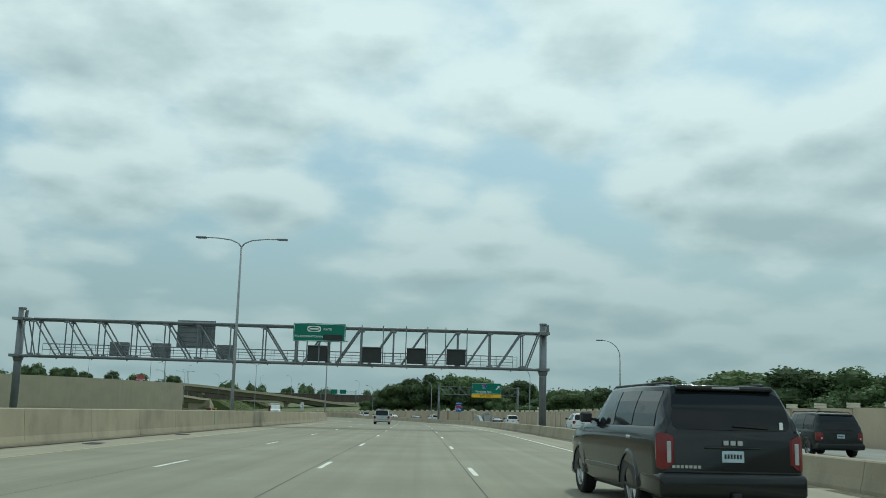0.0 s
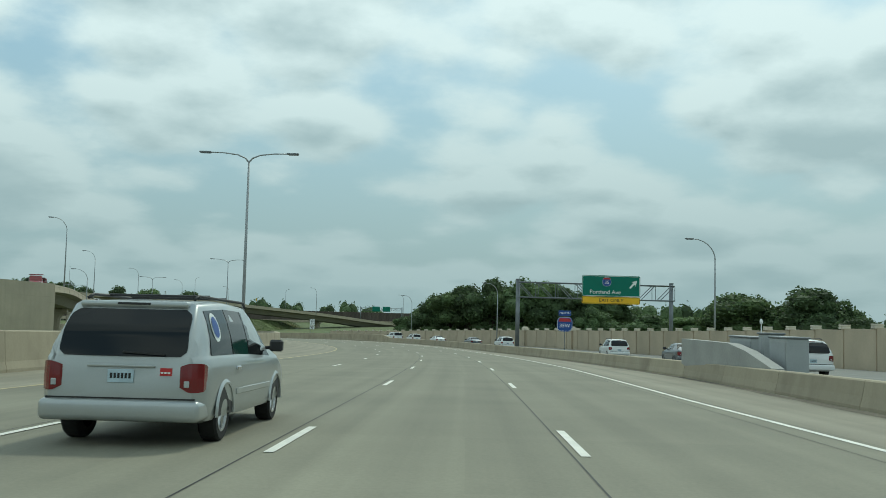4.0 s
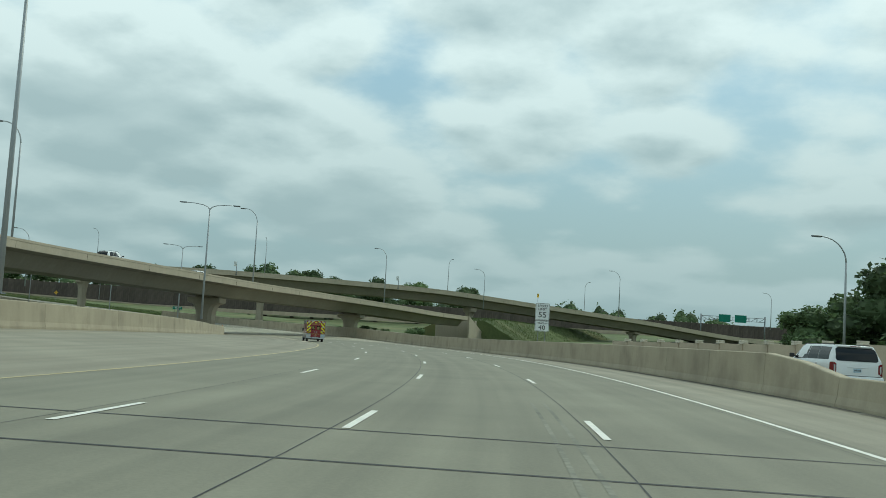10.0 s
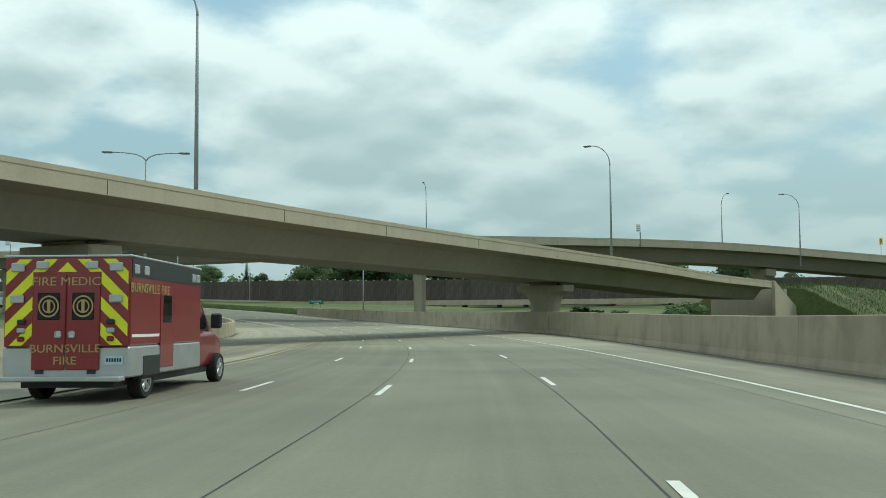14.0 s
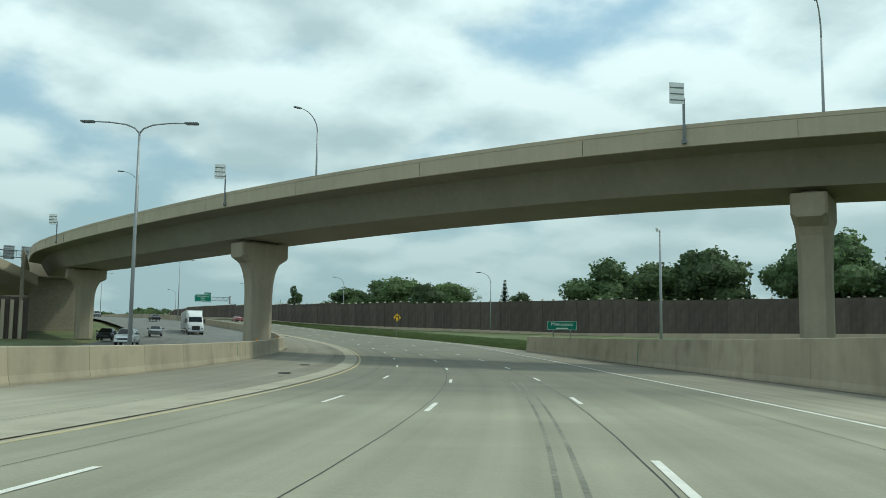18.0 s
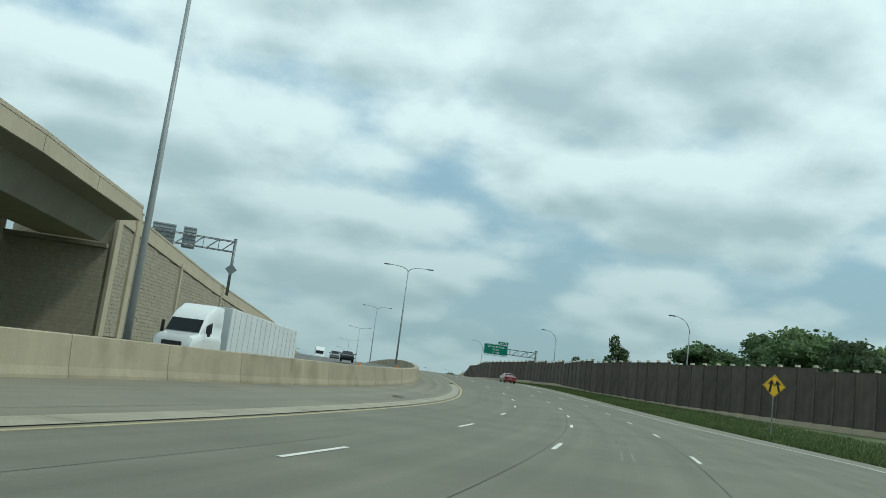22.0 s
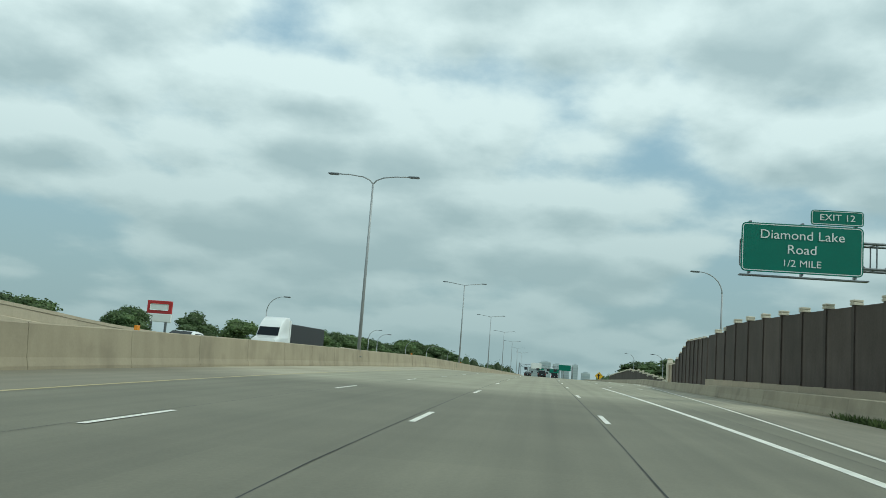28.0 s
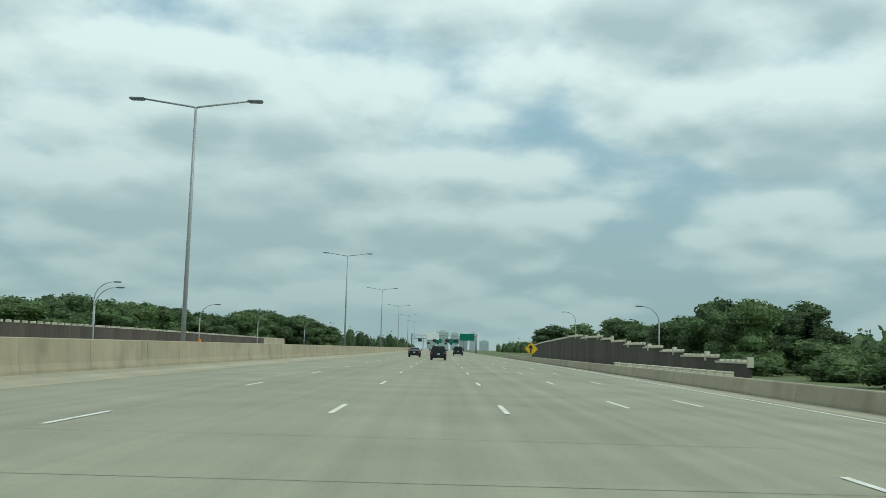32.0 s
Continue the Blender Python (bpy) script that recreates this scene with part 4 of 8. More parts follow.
def panelled(s0, s1, left, lo, hi, away=0.0):
    """One panel with its post; away: degrees by which it leaves the road."""
    L = (s1 - s0) / math.cos(radians(away))
    swing = Matrix.Rotation(radians(-away), 4, "Z")
    end = Matrix.Translation((0, L, 0))
    ob = part("wall_panel", boxed(-0.1, 0.1, 0, L, lo, hi), TANWALL, panel_wall)
    ob.matrix_basis = facing(s0, left) @ swing
    bm = bmesh.new()
    for a, b, c, d in ((0.25, L - 0.25, lo + 0.62, lo + 0.68), (0.25, L - 0.25, hi - 0.3, hi - 0.24), (0.25, 0.31, lo + 0.62, hi - 0.24), (L - 0.31, L - 0.25, lo + 0.62, hi - 0.24)):
        box(bm, -0.13, -0.09, a, b, c, d)
    box(bm, -0.12, 0.12, 0, L, lo + 0.42, lo + 0.46)
    rib = part("panel_moulding", bm, TANWALL, panel_wall)
    rib.matrix_basis = facing(s0, left) @ swing
    cap = new("post_cap", CAPS)
    cap.parent, cap.matrix_basis = panel_wall, facing(s0, left, hi) @ swing @ end @ Matrix.Diagonal((0.62, 0.6, 0.6, 1))
    pst = part("wall_post", boxed(-0.17, 0.17, -0.16, 0.16, lo, hi + 0.02, 0.02), TANWALL, panel_wall)
    pst.matrix_basis = facing(s0, left) @ swing @ end


def pilaster(s, left, lo, hi):
    bm = boxed(-0.26, 0.26, -0.36, 0.36, 0.3, hi - 0.5, 0.03)
    top = boxed(-0.25, 0.25, -0.35, 0.35, hi - 0.5, hi - 0.1)
    for v in top.verts:
        if v.co.z > hi - 0.2:
            v.co.x, v.co.y = v.co.x * 0.72, v.co.y * 0.72
    tmp = bpy.data.meshes.new("pilaster_top")
    top.to_mesh(tmp)
    bm.from_mesh(tmp)
    box(bm, -0.2, 0.2, -0.27, 0.27, hi - 0.1, hi, 0.03)
    ob = part("pilaster", bm, CAP, panel_wall, "pale tan pilaster with a stepped cap")
    ob.matrix_basis = facing(s, left)


panelled(794.9, 797.3, -10.85, 0.5, 2.1)
pilaster(798.0, -10.85, 0.3, 2.62)
for k in range(13):
    panelled(798.6 + k * 3.5, 802.05 + k * 3.5, -10.9 - 0.45 * k, 0.45 if k < 1 else -0.3, 2.1 + 0.012 * k, 7.3)
pilaster(844.6, -16.8, 0.0, 2.75)

STEPS = [(794.8 - 1.78 * (k + 1), 794.8 - 1.78 * k, 2.05 + 0.42 * min(k, 4)) for k in range(10)]
# stepped part of the brown wall, on the barrier
step_wall = empty("stepped_noise_wall")
tagged(step_wall, "dark brown noise wall stepping down, pale caps on each step", "wall", kind="structure")
for k in range(9):
    s0, s1, top = STEPS[k]
    L_ = s1 - s0
    for q in range(2):
        ob = part("wall_panel", boxed(-0.1, 0.1, L_ * q / 2, L_ * (q + 1) / 2 - 0.02, 0.6, top), BROWN, step_wall)
        ob.matrix_basis = facing(s0, -10.8)
    ob = part("wall_post", boxed(-0.17, 0.17, L_ - 0.12, L_ + 0.12, 0.6, top + 0.05), BROWN, step_wall)
    ob.matrix_basis = facing(s0, -10.8)
    ob = part("top_rail", boxed(-0.14, 0.14, 0.0, L_ - 0.12, top, top + 0.06), BROWN, step_wall)
    ob.matrix_basis = facing(s0, -10.8)
    ob = new("post_cap", CAPS_SMALL)
    ob.parent, ob.matrix_basis = step_wall, facing(s1 - 0.25, -10.8, top + 0.05) @ Matrix.Diagonal((0.7, 0.55, 0.6, 1))

# far walls on both sides of the straight
far_wall = empty("noise_wall_far")
tagged(far_wall, "dark brown noise wall rising in steps with pale caps", "wall", kind="structure")
for k in range(60):
    s0 = 892 + k * 3.0
    top = lerp(s0, [892, 905, 965, 1000, 1040, 1072], [0.6, 1.0, 3.6, 4.0, 3.4, 2.6])
    top = math.floor(top / 0.42) * 0.42 + 0.35 if s0 < 1000 else top
    ob = part("wall_panel", boxed(-0.1, 0.1, 0.0, 3.0, -0.6, top), BROWN, far_wall)
    ob.matrix_basis = facing(s0, -24.5)
    ob = part("coping", boxed(-0.2, 0.2, 0.0, 3.0, top, top + 0.16), CAP, far_wall)
    ob.matrix_basis = facing(s0, -24.5)
    for j in range(2):
        ob = new("post_cap", CAPS_SMALL)
        ob.parent, ob.matrix_basis = far_wall, facing(s0 + 1.5 * j, -24.5, top + 0.1)
    if k % 4 == 0 and s0 < 1000:
        ob = part("step_post", boxed(-0.22, 0.22, -0.2, 0.2, top - 0.3, top + 0.55, 0.02), CAP, far_wall, "pale post at a step")
        ob.matrix_basis = facing(s0, -24.5)
left_wall = empty("noise_wall_left")
tagged(left_wall, "dark brown noise wall with a row of pale caps", "wall", kind="structure")
for k in range(48):
    s0 = 886 + k * 3.2
    top = 2.7 - 0.006 * abs(k - 12)
    ob = part("wall_panel", boxed(-0.1, 0.1, 0.0, 3.2, -0.6, top), BROWN if k < 40 else TANWALL, left_wall)
    ob.matrix_basis = facing(s0, 38)
    for j in range(2):
        ob = new("post_cap", CAPS_SMALL)
        ob.parent, ob.matrix_basis = left_wall, facing(s0 + 1.6 * j, 38, top)
for k in range(20):
    ob = new("post_cap", CAPS_SMALL)
    ob.parent, ob.matrix_basis = far_wall, facing(861 + 1.55 * k, -13.2 - 0.02 * k, 0.42)

# ---- lamp posts ----


def luminaire(bm, m):
    box(bm, -0.42, 0.42, -0.16, 0.16, -0.05, 0.06, 0.03, m)
    box(bm, -0.30, 0.38, -0.13, 0.13, -0.085, -0.05, 0.0, m)


def double_lamp(height, reach, curved):
    root = empty("double_street_lamp")
    tagged(root, "tall grey steel lamp post with two opposed flat lamp heads", "street lamp", group="double street lamps")
    part("base_plate", boxed(-0.22, 0.22, -0.22, 0.22, 0, 0.06, 0.01), GALV, root)
    part("pole", tube(bmesh.new(), [(0, 0, 0.05), (0, 0, height * 0.5), (0, 0, height - 0.45)], [0.135, 0.105, 0.07], 10), POLE, root, smooth=True)
    for sgn in (-1, 1):
        if curved:
            pts = [(0, 0, height - 0.55), (sgn * 0.25, 0, height - 0.25), (sgn * 0.8, 0, height - 0.02), (sgn * 1.8, 0, height + 0.1), (sgn * reach, 0, height + 0.12)]
        else:
            pts = [(0, 0, height - 0.5), (sgn * 0.1, 0, height - 0.42), (sgn * reach, 0, height - 0.02)]
        arm = part("arm", tube(bmesh.new(), pts, [0.06, 0.055, 0.05, 0.045, 0.04][: len(pts)], 8), POLE, root, smooth=True)
        bm = bmesh.new()
        luminaire(bm, Matrix.Translation((sgn * (reach + 0.35), 0, pts[-1][2])))
        part("lamp_head", bm, GALV, arm, "flat grey lamp head")
    return root


def davit_lamp(height, reach):
    root = empty("davit_street_lamp")
    tagged(root, "grey steel lamp post curving over to one flat lamp head", "street lamp", group="davit street lamps")
    part("base_plate", boxed(-0.2, 0.2, -0.2, 0.2, 0, 0.06, 0.01), GALV, root)
    part("pole", tube(bmesh.new(), [(0, 0, 0.05), (0, 0, height * 0.5), (0, 0, height - 2.0)], [0.12, 0.095, 0.07], 10), POLE, root, smooth=True)
    pts = [(0, 0, height - 2.05)] + [(-reach * (1 - math.cos(a)), 0, height - 2.0 + 2.0 * math.sin(a)) for a in np.linspace(0.15, math.pi / 2, 7)]
    arm = part("arm", tube(bmesh.new(), pts, [0.068, 0.065, 0.06, 0.056, 0.052, 0.048, 0.044, 0.04], 8), POLE, root, smooth=True)
    bm = bmesh.new()
    luminaire(bm, Matrix.Translation((-reach - 0.38, 0, height)))
    part("lamp_head", bm, GALV, arm, "flat grey lamp head")
    return root


def drop_to(s, left, top, height):
    return facing(s, left, top - height)


lamp = double_lamp(13.6, 2.75, True)
spots = [(70.3, 13.9, 14.1), (167.3, 14.9, 14.1), (294.7, 20.3, 15.6), (370.2, 21.6, 15.6), (437.5, 22.1, 15.3), (515.9, 20.8, 14.3), (590.7, 16.6, 14.0), (694.1, 14.6, 14.3), (783.6, 13.6, 14.4)]
for i, (s, d, top) in enumerate(spots):
    m = drop_to(s, d, top, 13.6)
    if i == 0:
        lamp.matrix_basis = m
    else:
        copy_thing(lamp, m)
lamp2 = double_lamp(14.0, 2.9, False)
for i, (s, d) in enumerate(((867.6, 13.9), (954.5, 14.5), (1033.8, 14.5), (1118, 14.6), (1202, 14.7), (1290, 14.8))):
    m = drop_to(s, d, 14.6 if s < 900 else 15.1, 14.0)
    if i == 0:
        lamp2.matrix_basis = m
    else:
        copy_thing(lamp2, m)
davit = davit_lamp(10.6, 2.2)
davit_spots = [(114.6, -25.3, 11.0), (190.5, -26.7, 11.7), (266, -25.4, 11.3), (327, -33, 11.2), (627.8, -31, 12.3), (683.4, -22.8, 12.0), (736.5, -18.2, 10.8), (805.6, -16.4, 11.2), (933.8, -27, 7.3), (1010, -27.5, 9.6), (300, 46, 13), (660, 56, 13), (735, 48, 12)]
for i, (s, d, top) in enumerate(davit_spots):
    m = drop_to(s, d, top, 10.6)
    if i == 0:
        davit.matrix_basis = m
    else:
        copy_thing(davit, m)


FINE_A, FINE_F = spline(RAMP_A_EDGE, 0.4), spline(FLY_EDGE, 0.4)


def on_ramp(frames, x, y, off, top, turn):
    frames = FINE_A if frames is frames_a else FINE_F
    m = frames[int(np.argmin([(f[0].translation.x - x) ** 2 + (f[0].translation.y - y) ** 2 for f in frames]))][0]
    p = m @ Vector((-off, 0, -abs(off) * 0.012 if off < 0 else 0))
    return Matrix.Translation((p.x, p.y, p.z - 0.03)) @ Matrix.Rotation(m.to_euler().z + turn, 4, "Z")


for s, d, top in ((832, 36, 7.8), (914, 36.3, 6.8), (924, 40.2, 8.0), (955.7, 36.3, 7.0), (999, 36.3, 7.2), (1060, 36.3, 7.4)):
    copy_thing(davit, facing(s, d, top - 10.6, 180))
for fr, x, y, off, top, turn in ((frames_a, -66, 255, 0.2, 12.6, 0), (frames_a, -89.3, 321.6, 0.2, 12.2, 0), (frames_a, -98.4, 377.0, 0.2, 11.2, 0), (frames_a, -102.2, 431.5, 0.2, 10.3, 0), (frames_f, -114, 510, -12.9, 14.2, 0), (frames_f, -158.6, 468.0, -12.9, 15.9, 0), (frames_f, -208.5, 449.6, -12.8, 15.6, 0), (frames_f, -261, 445.2, -12.2, 16.2, 0), (frames_f, -80, 547, -12.9, 10.5, 0)):
    copy_thing(davit, on_ramp(fr, x, y, off, top, turn) @ Matrix.Diagonal((1, 1, 1.1 if fr is frames_a else 1.0, 1)))
for x, y, z, r in ((-99.4, 485.2, 9.7, 40), (-60, 470, 9.5, 40), (-30, 540, 9, 40), (-150, 380, 8, 30), (-345, 445, 12, 100), (-395, 452, 11.5, 95)):
    copy_thing(davit, Matrix.Translation((x, y, z - 10.6)) @ Matrix.Rotation(radians(r), 4, "Z"))

camera_pole = empty("traffic_camera_pole", facing(547.3, -21.6, -0.4))
tagged(camera_pole, "tall slim grey steel pole with a traffic camera on top", "pole")
part("pole", tube(bmesh.new(), [(0, 0, 0), (0, 0, 6), (0, 0, 12.6)], [0.16, 0.13, 0.1], 10), POLE, camera_pole, smooth=True)
part("camera_dome", tube(bmesh.new(), [(-0.3, 0, 12.5), (-0.3, 0, 12.75), (-0.3, 0, 12.95)], [0.1, 0.17, 0.12], 10), SIGNWHITE, camera_pole, "white camera housing", smooth=True)
part("bracket", boxed(-0.36, 0.02, -0.03, 0.03, 12.5, 12.56), GALV, camera_pole)

# ---- sign gantries ----


def truss(root, x0, x1, z0, z1, y0, y1, bays, r=0.075, rail=True):
    """A box truss between two posts, along x."""
    for y in (y0, y1):
        for z in (z0, z1):
            part("chord", tube(bmesh.new(), [(x0, y, z), (x1, y, z)], r, 8), GALV, root, smooth=True)
    step = (x1 - x0) / bays
    for i in range(bays + 1):
        x = x0 + step * i
        part("upright", tube(bmesh.new(), [(x, y0, z0), (x, y0, z1)], r * 0.55, 6), GALV, root)
        part("upright", tube(bmesh.new(), [(x, y1, z0), (x, y1, z1)], r * 0.55, 6), GALV, root)
        if i < bays:
            a, b = (z0, z1) if i >= bays / 2 else (z1, z0)
            g, h = (0.24, 0.02) if i >= bays / 2 else (0.02, 0.24)
            for y in (y0, y1):
                part("diagonal", tube(bmesh.new(), [(x + step * g, y, a), (x + step * (1 - h), y, b)], r * 0.66, 6), GALV, root)
            part("brace", tube(bmesh.new(), [(x, y0, z1), (x + step, y1, z1)], r * 0.45, 6), GALV, root)
            part("brace", tube(bmesh.new(), [(x, y0, z0), (x + step, y1, z0)], r * 0.45, 6), GALV, root)
        for z in (z0, z1):
            part("cross_tie", tube(bmesh.new(), [(x, y0, z), (x, y1, z)], r * 0.5, 6), GALV, root)
    if rail:
        for z in (z0 + 0.55, z0 + 1.05):
            part("walkway_rail", tube(bmesh.new(), [(x0 + 0.8, y0 + 0.3, z), (x1 - 0.8, y0 + 0.3, z)], 0.022, 6), GALV, root)
        for i in range(bays * 2):
            x = x0 + 0.8 + (x1 - x0 - 1.6) * i / (bays * 2 - 1)
            part("rail_post", tube(bmesh.new(), [(x, y0 + 0.3, z0 + 0.1), (x, y0 + 0.3, z0 + 1.05)], 0.018, 5), GALV, root)
        part("walkway", boxed(x0 + 0.8, x1 - 0.8, y0 + 0.28, y1 - 0.2, z0 + 0.08, z0 + 0.11), GALV, root, "steel grating walkway")


def post(root, x, z0, z1, r, y=0.0):
    bm = tube(bmesh.new(), [(x, y, z0), (x, y, z1)], r, 14)
    p = part("gantry_post", bm, GALV, root, smooth=True)
    part("post_cap", tube(bmesh.new(), [(x, y, z1), (x, y, z1 + 0.12)], r * 1.08, 14), GALV, p)
    return p


def sign_face(parent, name, x0, x1, z0, z1, y, material, label, border=None, radius=0.16, edge=0.05):
    """A sheet facing -y with rounded corners and a border line."""
    def ring(inset, yy):
        pts = []
        r = max(0.02, radius - inset)
        for cx, cz, a0 in ((x1 - radius, z1 - radius, 0), (x0 + radius, z1 - radius, 90), (x0 + radius, z0 + radius, 180), (x1 - radius, z0 + radius, 270)):
            for k in range(4):
                a = radians(a0 + 30 * k)
                pts.append((cx + r * math.cos(a), yy, cz + r * math.sin(a)))
        return pts

    n = 16
    vs = ring(0, y) + ring(0, y + 0.03)
    fs = [tuple(range(n)), tuple(reversed(range(n, 2 * n)))] + [(i, (i + 1) % n + 0, (i + 1) % n + n, i + n)[::-1] for i in range(n)]
    face = raw(name, vs, fs, material, parent, label)
    if border:
        vs = ring(edge, y - 0.006) + ring(edge * 1.7, y - 0.006)
        fs = [(i, (i + 1) % n, (i + 1) % n + n, i + n) for i in range(n)]
        raw("border_line", vs, fs, border, face, "white border line")
    return face


def words(parent, body, x, z, y, size, material, wide=1.0, center=True):
    """Raised lettering on a face that looks along -y."""
    return text("lettering", body, size, material, parent, Matrix.Translation((x, y, z)) @ Matrix.Rotation(radians(90), 4, "X"), wide=wide, center=center)


def arrow(parent, x, z, y, size, turn, material):
    vs = [(-0.09, -0.5), (0.09, -0.5), (0.09, 0.12), (0.32, 0.0), (0.0, 0.5), (-0.32, 0.0), (-0.09, 0.12)]
    c, s = math.cos(radians(turn)), math.sin(radians(turn))
    ob = raw("arrow", [(x + size * (a * c - b * s), y, z + size * (a * s + b * c)) for a, b in vs], [tuple(range(7))], material, parent, "painted arrow")
    return ob


# the toll-lane gantry (own x to the right of the road, y ahead)
g1 = empty("toll_gantry", facing(77.6, 0))
tagged(g1, "grey steel box-truss gantry with green rate sign and black lane displays", "sign gantry")
post(g1, 10.55, 0.0, 9.0, 0.31, 0.75)
post(g1, -33.4, -0.3, 9.1, 0.31, 0.75)
truss(g1, -32.08, 8.72, 5.2, 8.25, 0.0, 1.5, 15, 0.105)
for x0, x1, lo, hi in ((8.72, 10.4, 5.2, 8.25), (-32.08, -33.25, 5.2, 8.25)):
    for y in (0.0, 1.5):
        for z in (lo, hi):
            part("chord", tube(bmesh.new(), [(x0, y, z), (x1, y, z)], 0.105, 8), GALV, g1, smooth=True)
        part("diagonal", tube(bmesh.new(), [(x0 + (x1 - x0) * 0.2, y, lo), (x0 + (x1 - x0) * 0.85, y, hi - 0.1)], 0.06, 6), GALV, g1)
for i in range(16):
    for y in (-0.02, 1.52):
        x = -32.08 + 2.72 * i
        part("gusset", boxed(x - 0.2, x + 0.2, y - 0.02, y + 0.02, 7.98, 8.24), GALV, g1)
        part("gusset", boxed(x - 0.2, x + 0.2, y - 0.02, y + 0.02, 5.22, 5.45), GALV, g1)
for x in (10.55, -33.4):
    part("post_haunch", tube(bmesh.new(), [(x, 0.75, 4.7), (x, 0.75, 4.98), (x, 0.75, 5.1)], [0.32, 0.42, 0.43], 12), GALV, g1, "flared steel haunch", smooth=True)
    part("post_fin", boxed(x - 0.03, x + 0.5, 0.72, 0.78, 8.3, 9.0), GALV, g1)
for z in (5.5, 6.0, 6.25):
    part("walkway_rail", tube(bmesh.new(), [(-31.0, 1.25, z), (8.4, 1.25, z)], 0.022, 6), GALV, g1)
for i in range(22):
    part("rail_post", tube(bmesh.new(), [(-31.0 + 1.876 * i, 1.25, 5.3), (-31.0 + 1.876 * i, 1.25, 6.25)], 0.022, 5), GALV, g1)
for i in range(14):
    part("conduit_clip", boxed(-30 + 2.9 * i, -29.92 + 2.9 * i, -0.05, 0.05, 4.95, 5.1), GALV, g1)
for x in (10.55, -33.4):
    for z in (5.2, 8.25):
        part("saddle", boxed(x - 0.45, x + 0.45, -0.15, 1.65, z - 0.12, z + 0.12, 0.02), GALV, g1, "steel saddle bracket")
for x in (-8.45, -3.92, -0.2, 3.12):
    b = part("lane_display", boxed(x - 0.8, x + 0.8, -0.42, -0.08, 5.38, 6.68, 0.03), DARKBOX, g1, "black lane-control display")
    part("visor", boxed(x - 0.83, x + 0.83, -0.6, -0.4, 6.62, 6.68), GALV, b)
    for dx in (-0.9, 0.9):
        part("hanger", boxed(x + dx - 0.04, x + dx + 0.04, -0.12, -0.02, 5.1, 8.5), GALV, b)
for x in (-25.4, -21.9, -16.4):
    part("lane_display_back", boxed(x - 0.8, x + 0.8, 1.6, 1.95, 5.4, 6.6, 0.03), GALV, g1, "grey back of a lane display")
back = part("sign_back", boxed(-20.6, -17.4, 1.6, 1.66, 6.3, 8.6), GALV, g1, "grey ribbed sign back")
for i in range(6):
    part("sign_rib", boxed(-20.55, -17.45, 1.5, 1.6, 6.4 + 0.4 * i, 6.46 + 0.4 * i), GALV, back)
rate = sign_face(g1, "rate_sign", -10.5, -6.15, 7.0, 8.5, -0.5, SIGNGREEN, "green toll rate sign panel", SIGNWHITE, 0.1, 0.05)
badge = sign_face(rate, "badge", -9.35, -8.2, 7.8, 8.28, -0.52, SIGNWHITE, "white and green oval badge", None, 0.2)
raw("badge_oval", [(-8.78 + 0.5 * math.cos(a), -0.53, 8.04 + 0.19 * math.sin(a)) for a in np.linspace(0, 2 * math.pi, 20, endpoint=False)], [tuple(range(20))], SIGNGREEN, badge)
raw("badge_bar", [(-9.15, -0.536, 7.98), (-8.4, -0.536, 7.98), (-8.4, -0.536, 8.1), (-9.15, -0.536, 8.1)], [(0, 1, 2, 3)], SIGNWHITE, badge)
words(rate, "RATE", -7.65, 8.02, -0.51, 0.26, SIGNWHITE, 1.15)
words(rate, "TO DOWNTOWN", -9.2, 7.4, -0.51, 0.26, SIGNWHITE, 1.1)
part("price_display", boxed(-8.0, -6.4, -0.56, -0.5, 7.12, 7.6, 0.02), DARKBOX, rate, "dark price display")
for x in (-10.2, -8.3, -6.5):
    part("hanger", boxed(x - 0.05, x + 0.05, -0.47, -0.05, 5.1, 8.5), GALV, g1)

# the exit sign gantry
g2 = empty("exit_gantry", facing(205, -2.6, 0))
tagged(g2, "grey steel gantry carrying a green and yellow exit sign", "sign gantry")
post(g2, 7.4, -0.3, 8.2, 0.24, 0.6)
post(g2, 25.4, -0.3, 8.2, 0.24, 0.6)
truss(g2, 7.3, 25.6, 6.25, 7.95, 0.0, 1.2, 8, 0.07, False)
ex = sign_face(g2, "exit_sign", 14.6, 21.4, 6.55, 8.95, -0.25, SIGNGREEN, "green exit sign panel", SIGNWHITE, 0.2, 0.06)
words(ex, "Portland Ave", 17.3, 7.05, -0.27, 0.66, SIGNWHITE, 1.05)
arrow(ex, 20.6, 8.0, -0.262, 1.2, -45, SIGNWHITE)
sh = sign_face(ex, "route_shield", 16.95, 18.0, 7.7, 8.75, -0.265, SIGNBLUE, "blue and red route shield", SIGNWHITE, 0.4, 0.03)
raw("shield_band", [(17.05, -0.272, 8.5), (17.9, -0.272, 8.5), (17.85, -0.272, 8.68), (17.1, -0.272, 8.68)], [(0, 1, 2, 3)], SIGNRED, sh)
words(sh, "35", 17.48, 8.15, -0.275, 0.52, SIGNWHITE)
ey = sign_face(g2, "exit_only_panel", 14.6, 21.4, 5.72, 6.52, -0.25, SIGNYELLOW, "yellow exit only panel", SIGNBLACK, 0.16, 0.05)
words(ey, "EXIT ONLY", 18.0, 6.12, -0.265, 0.5, SIGNBLACK, 1.15)
for x in (15.3, 18.0, 20.7):
    part("hanger", boxed(x - 0.05, x + 0.05, -0.21, -0.02, 5.75, 8.8), GALV, g2)
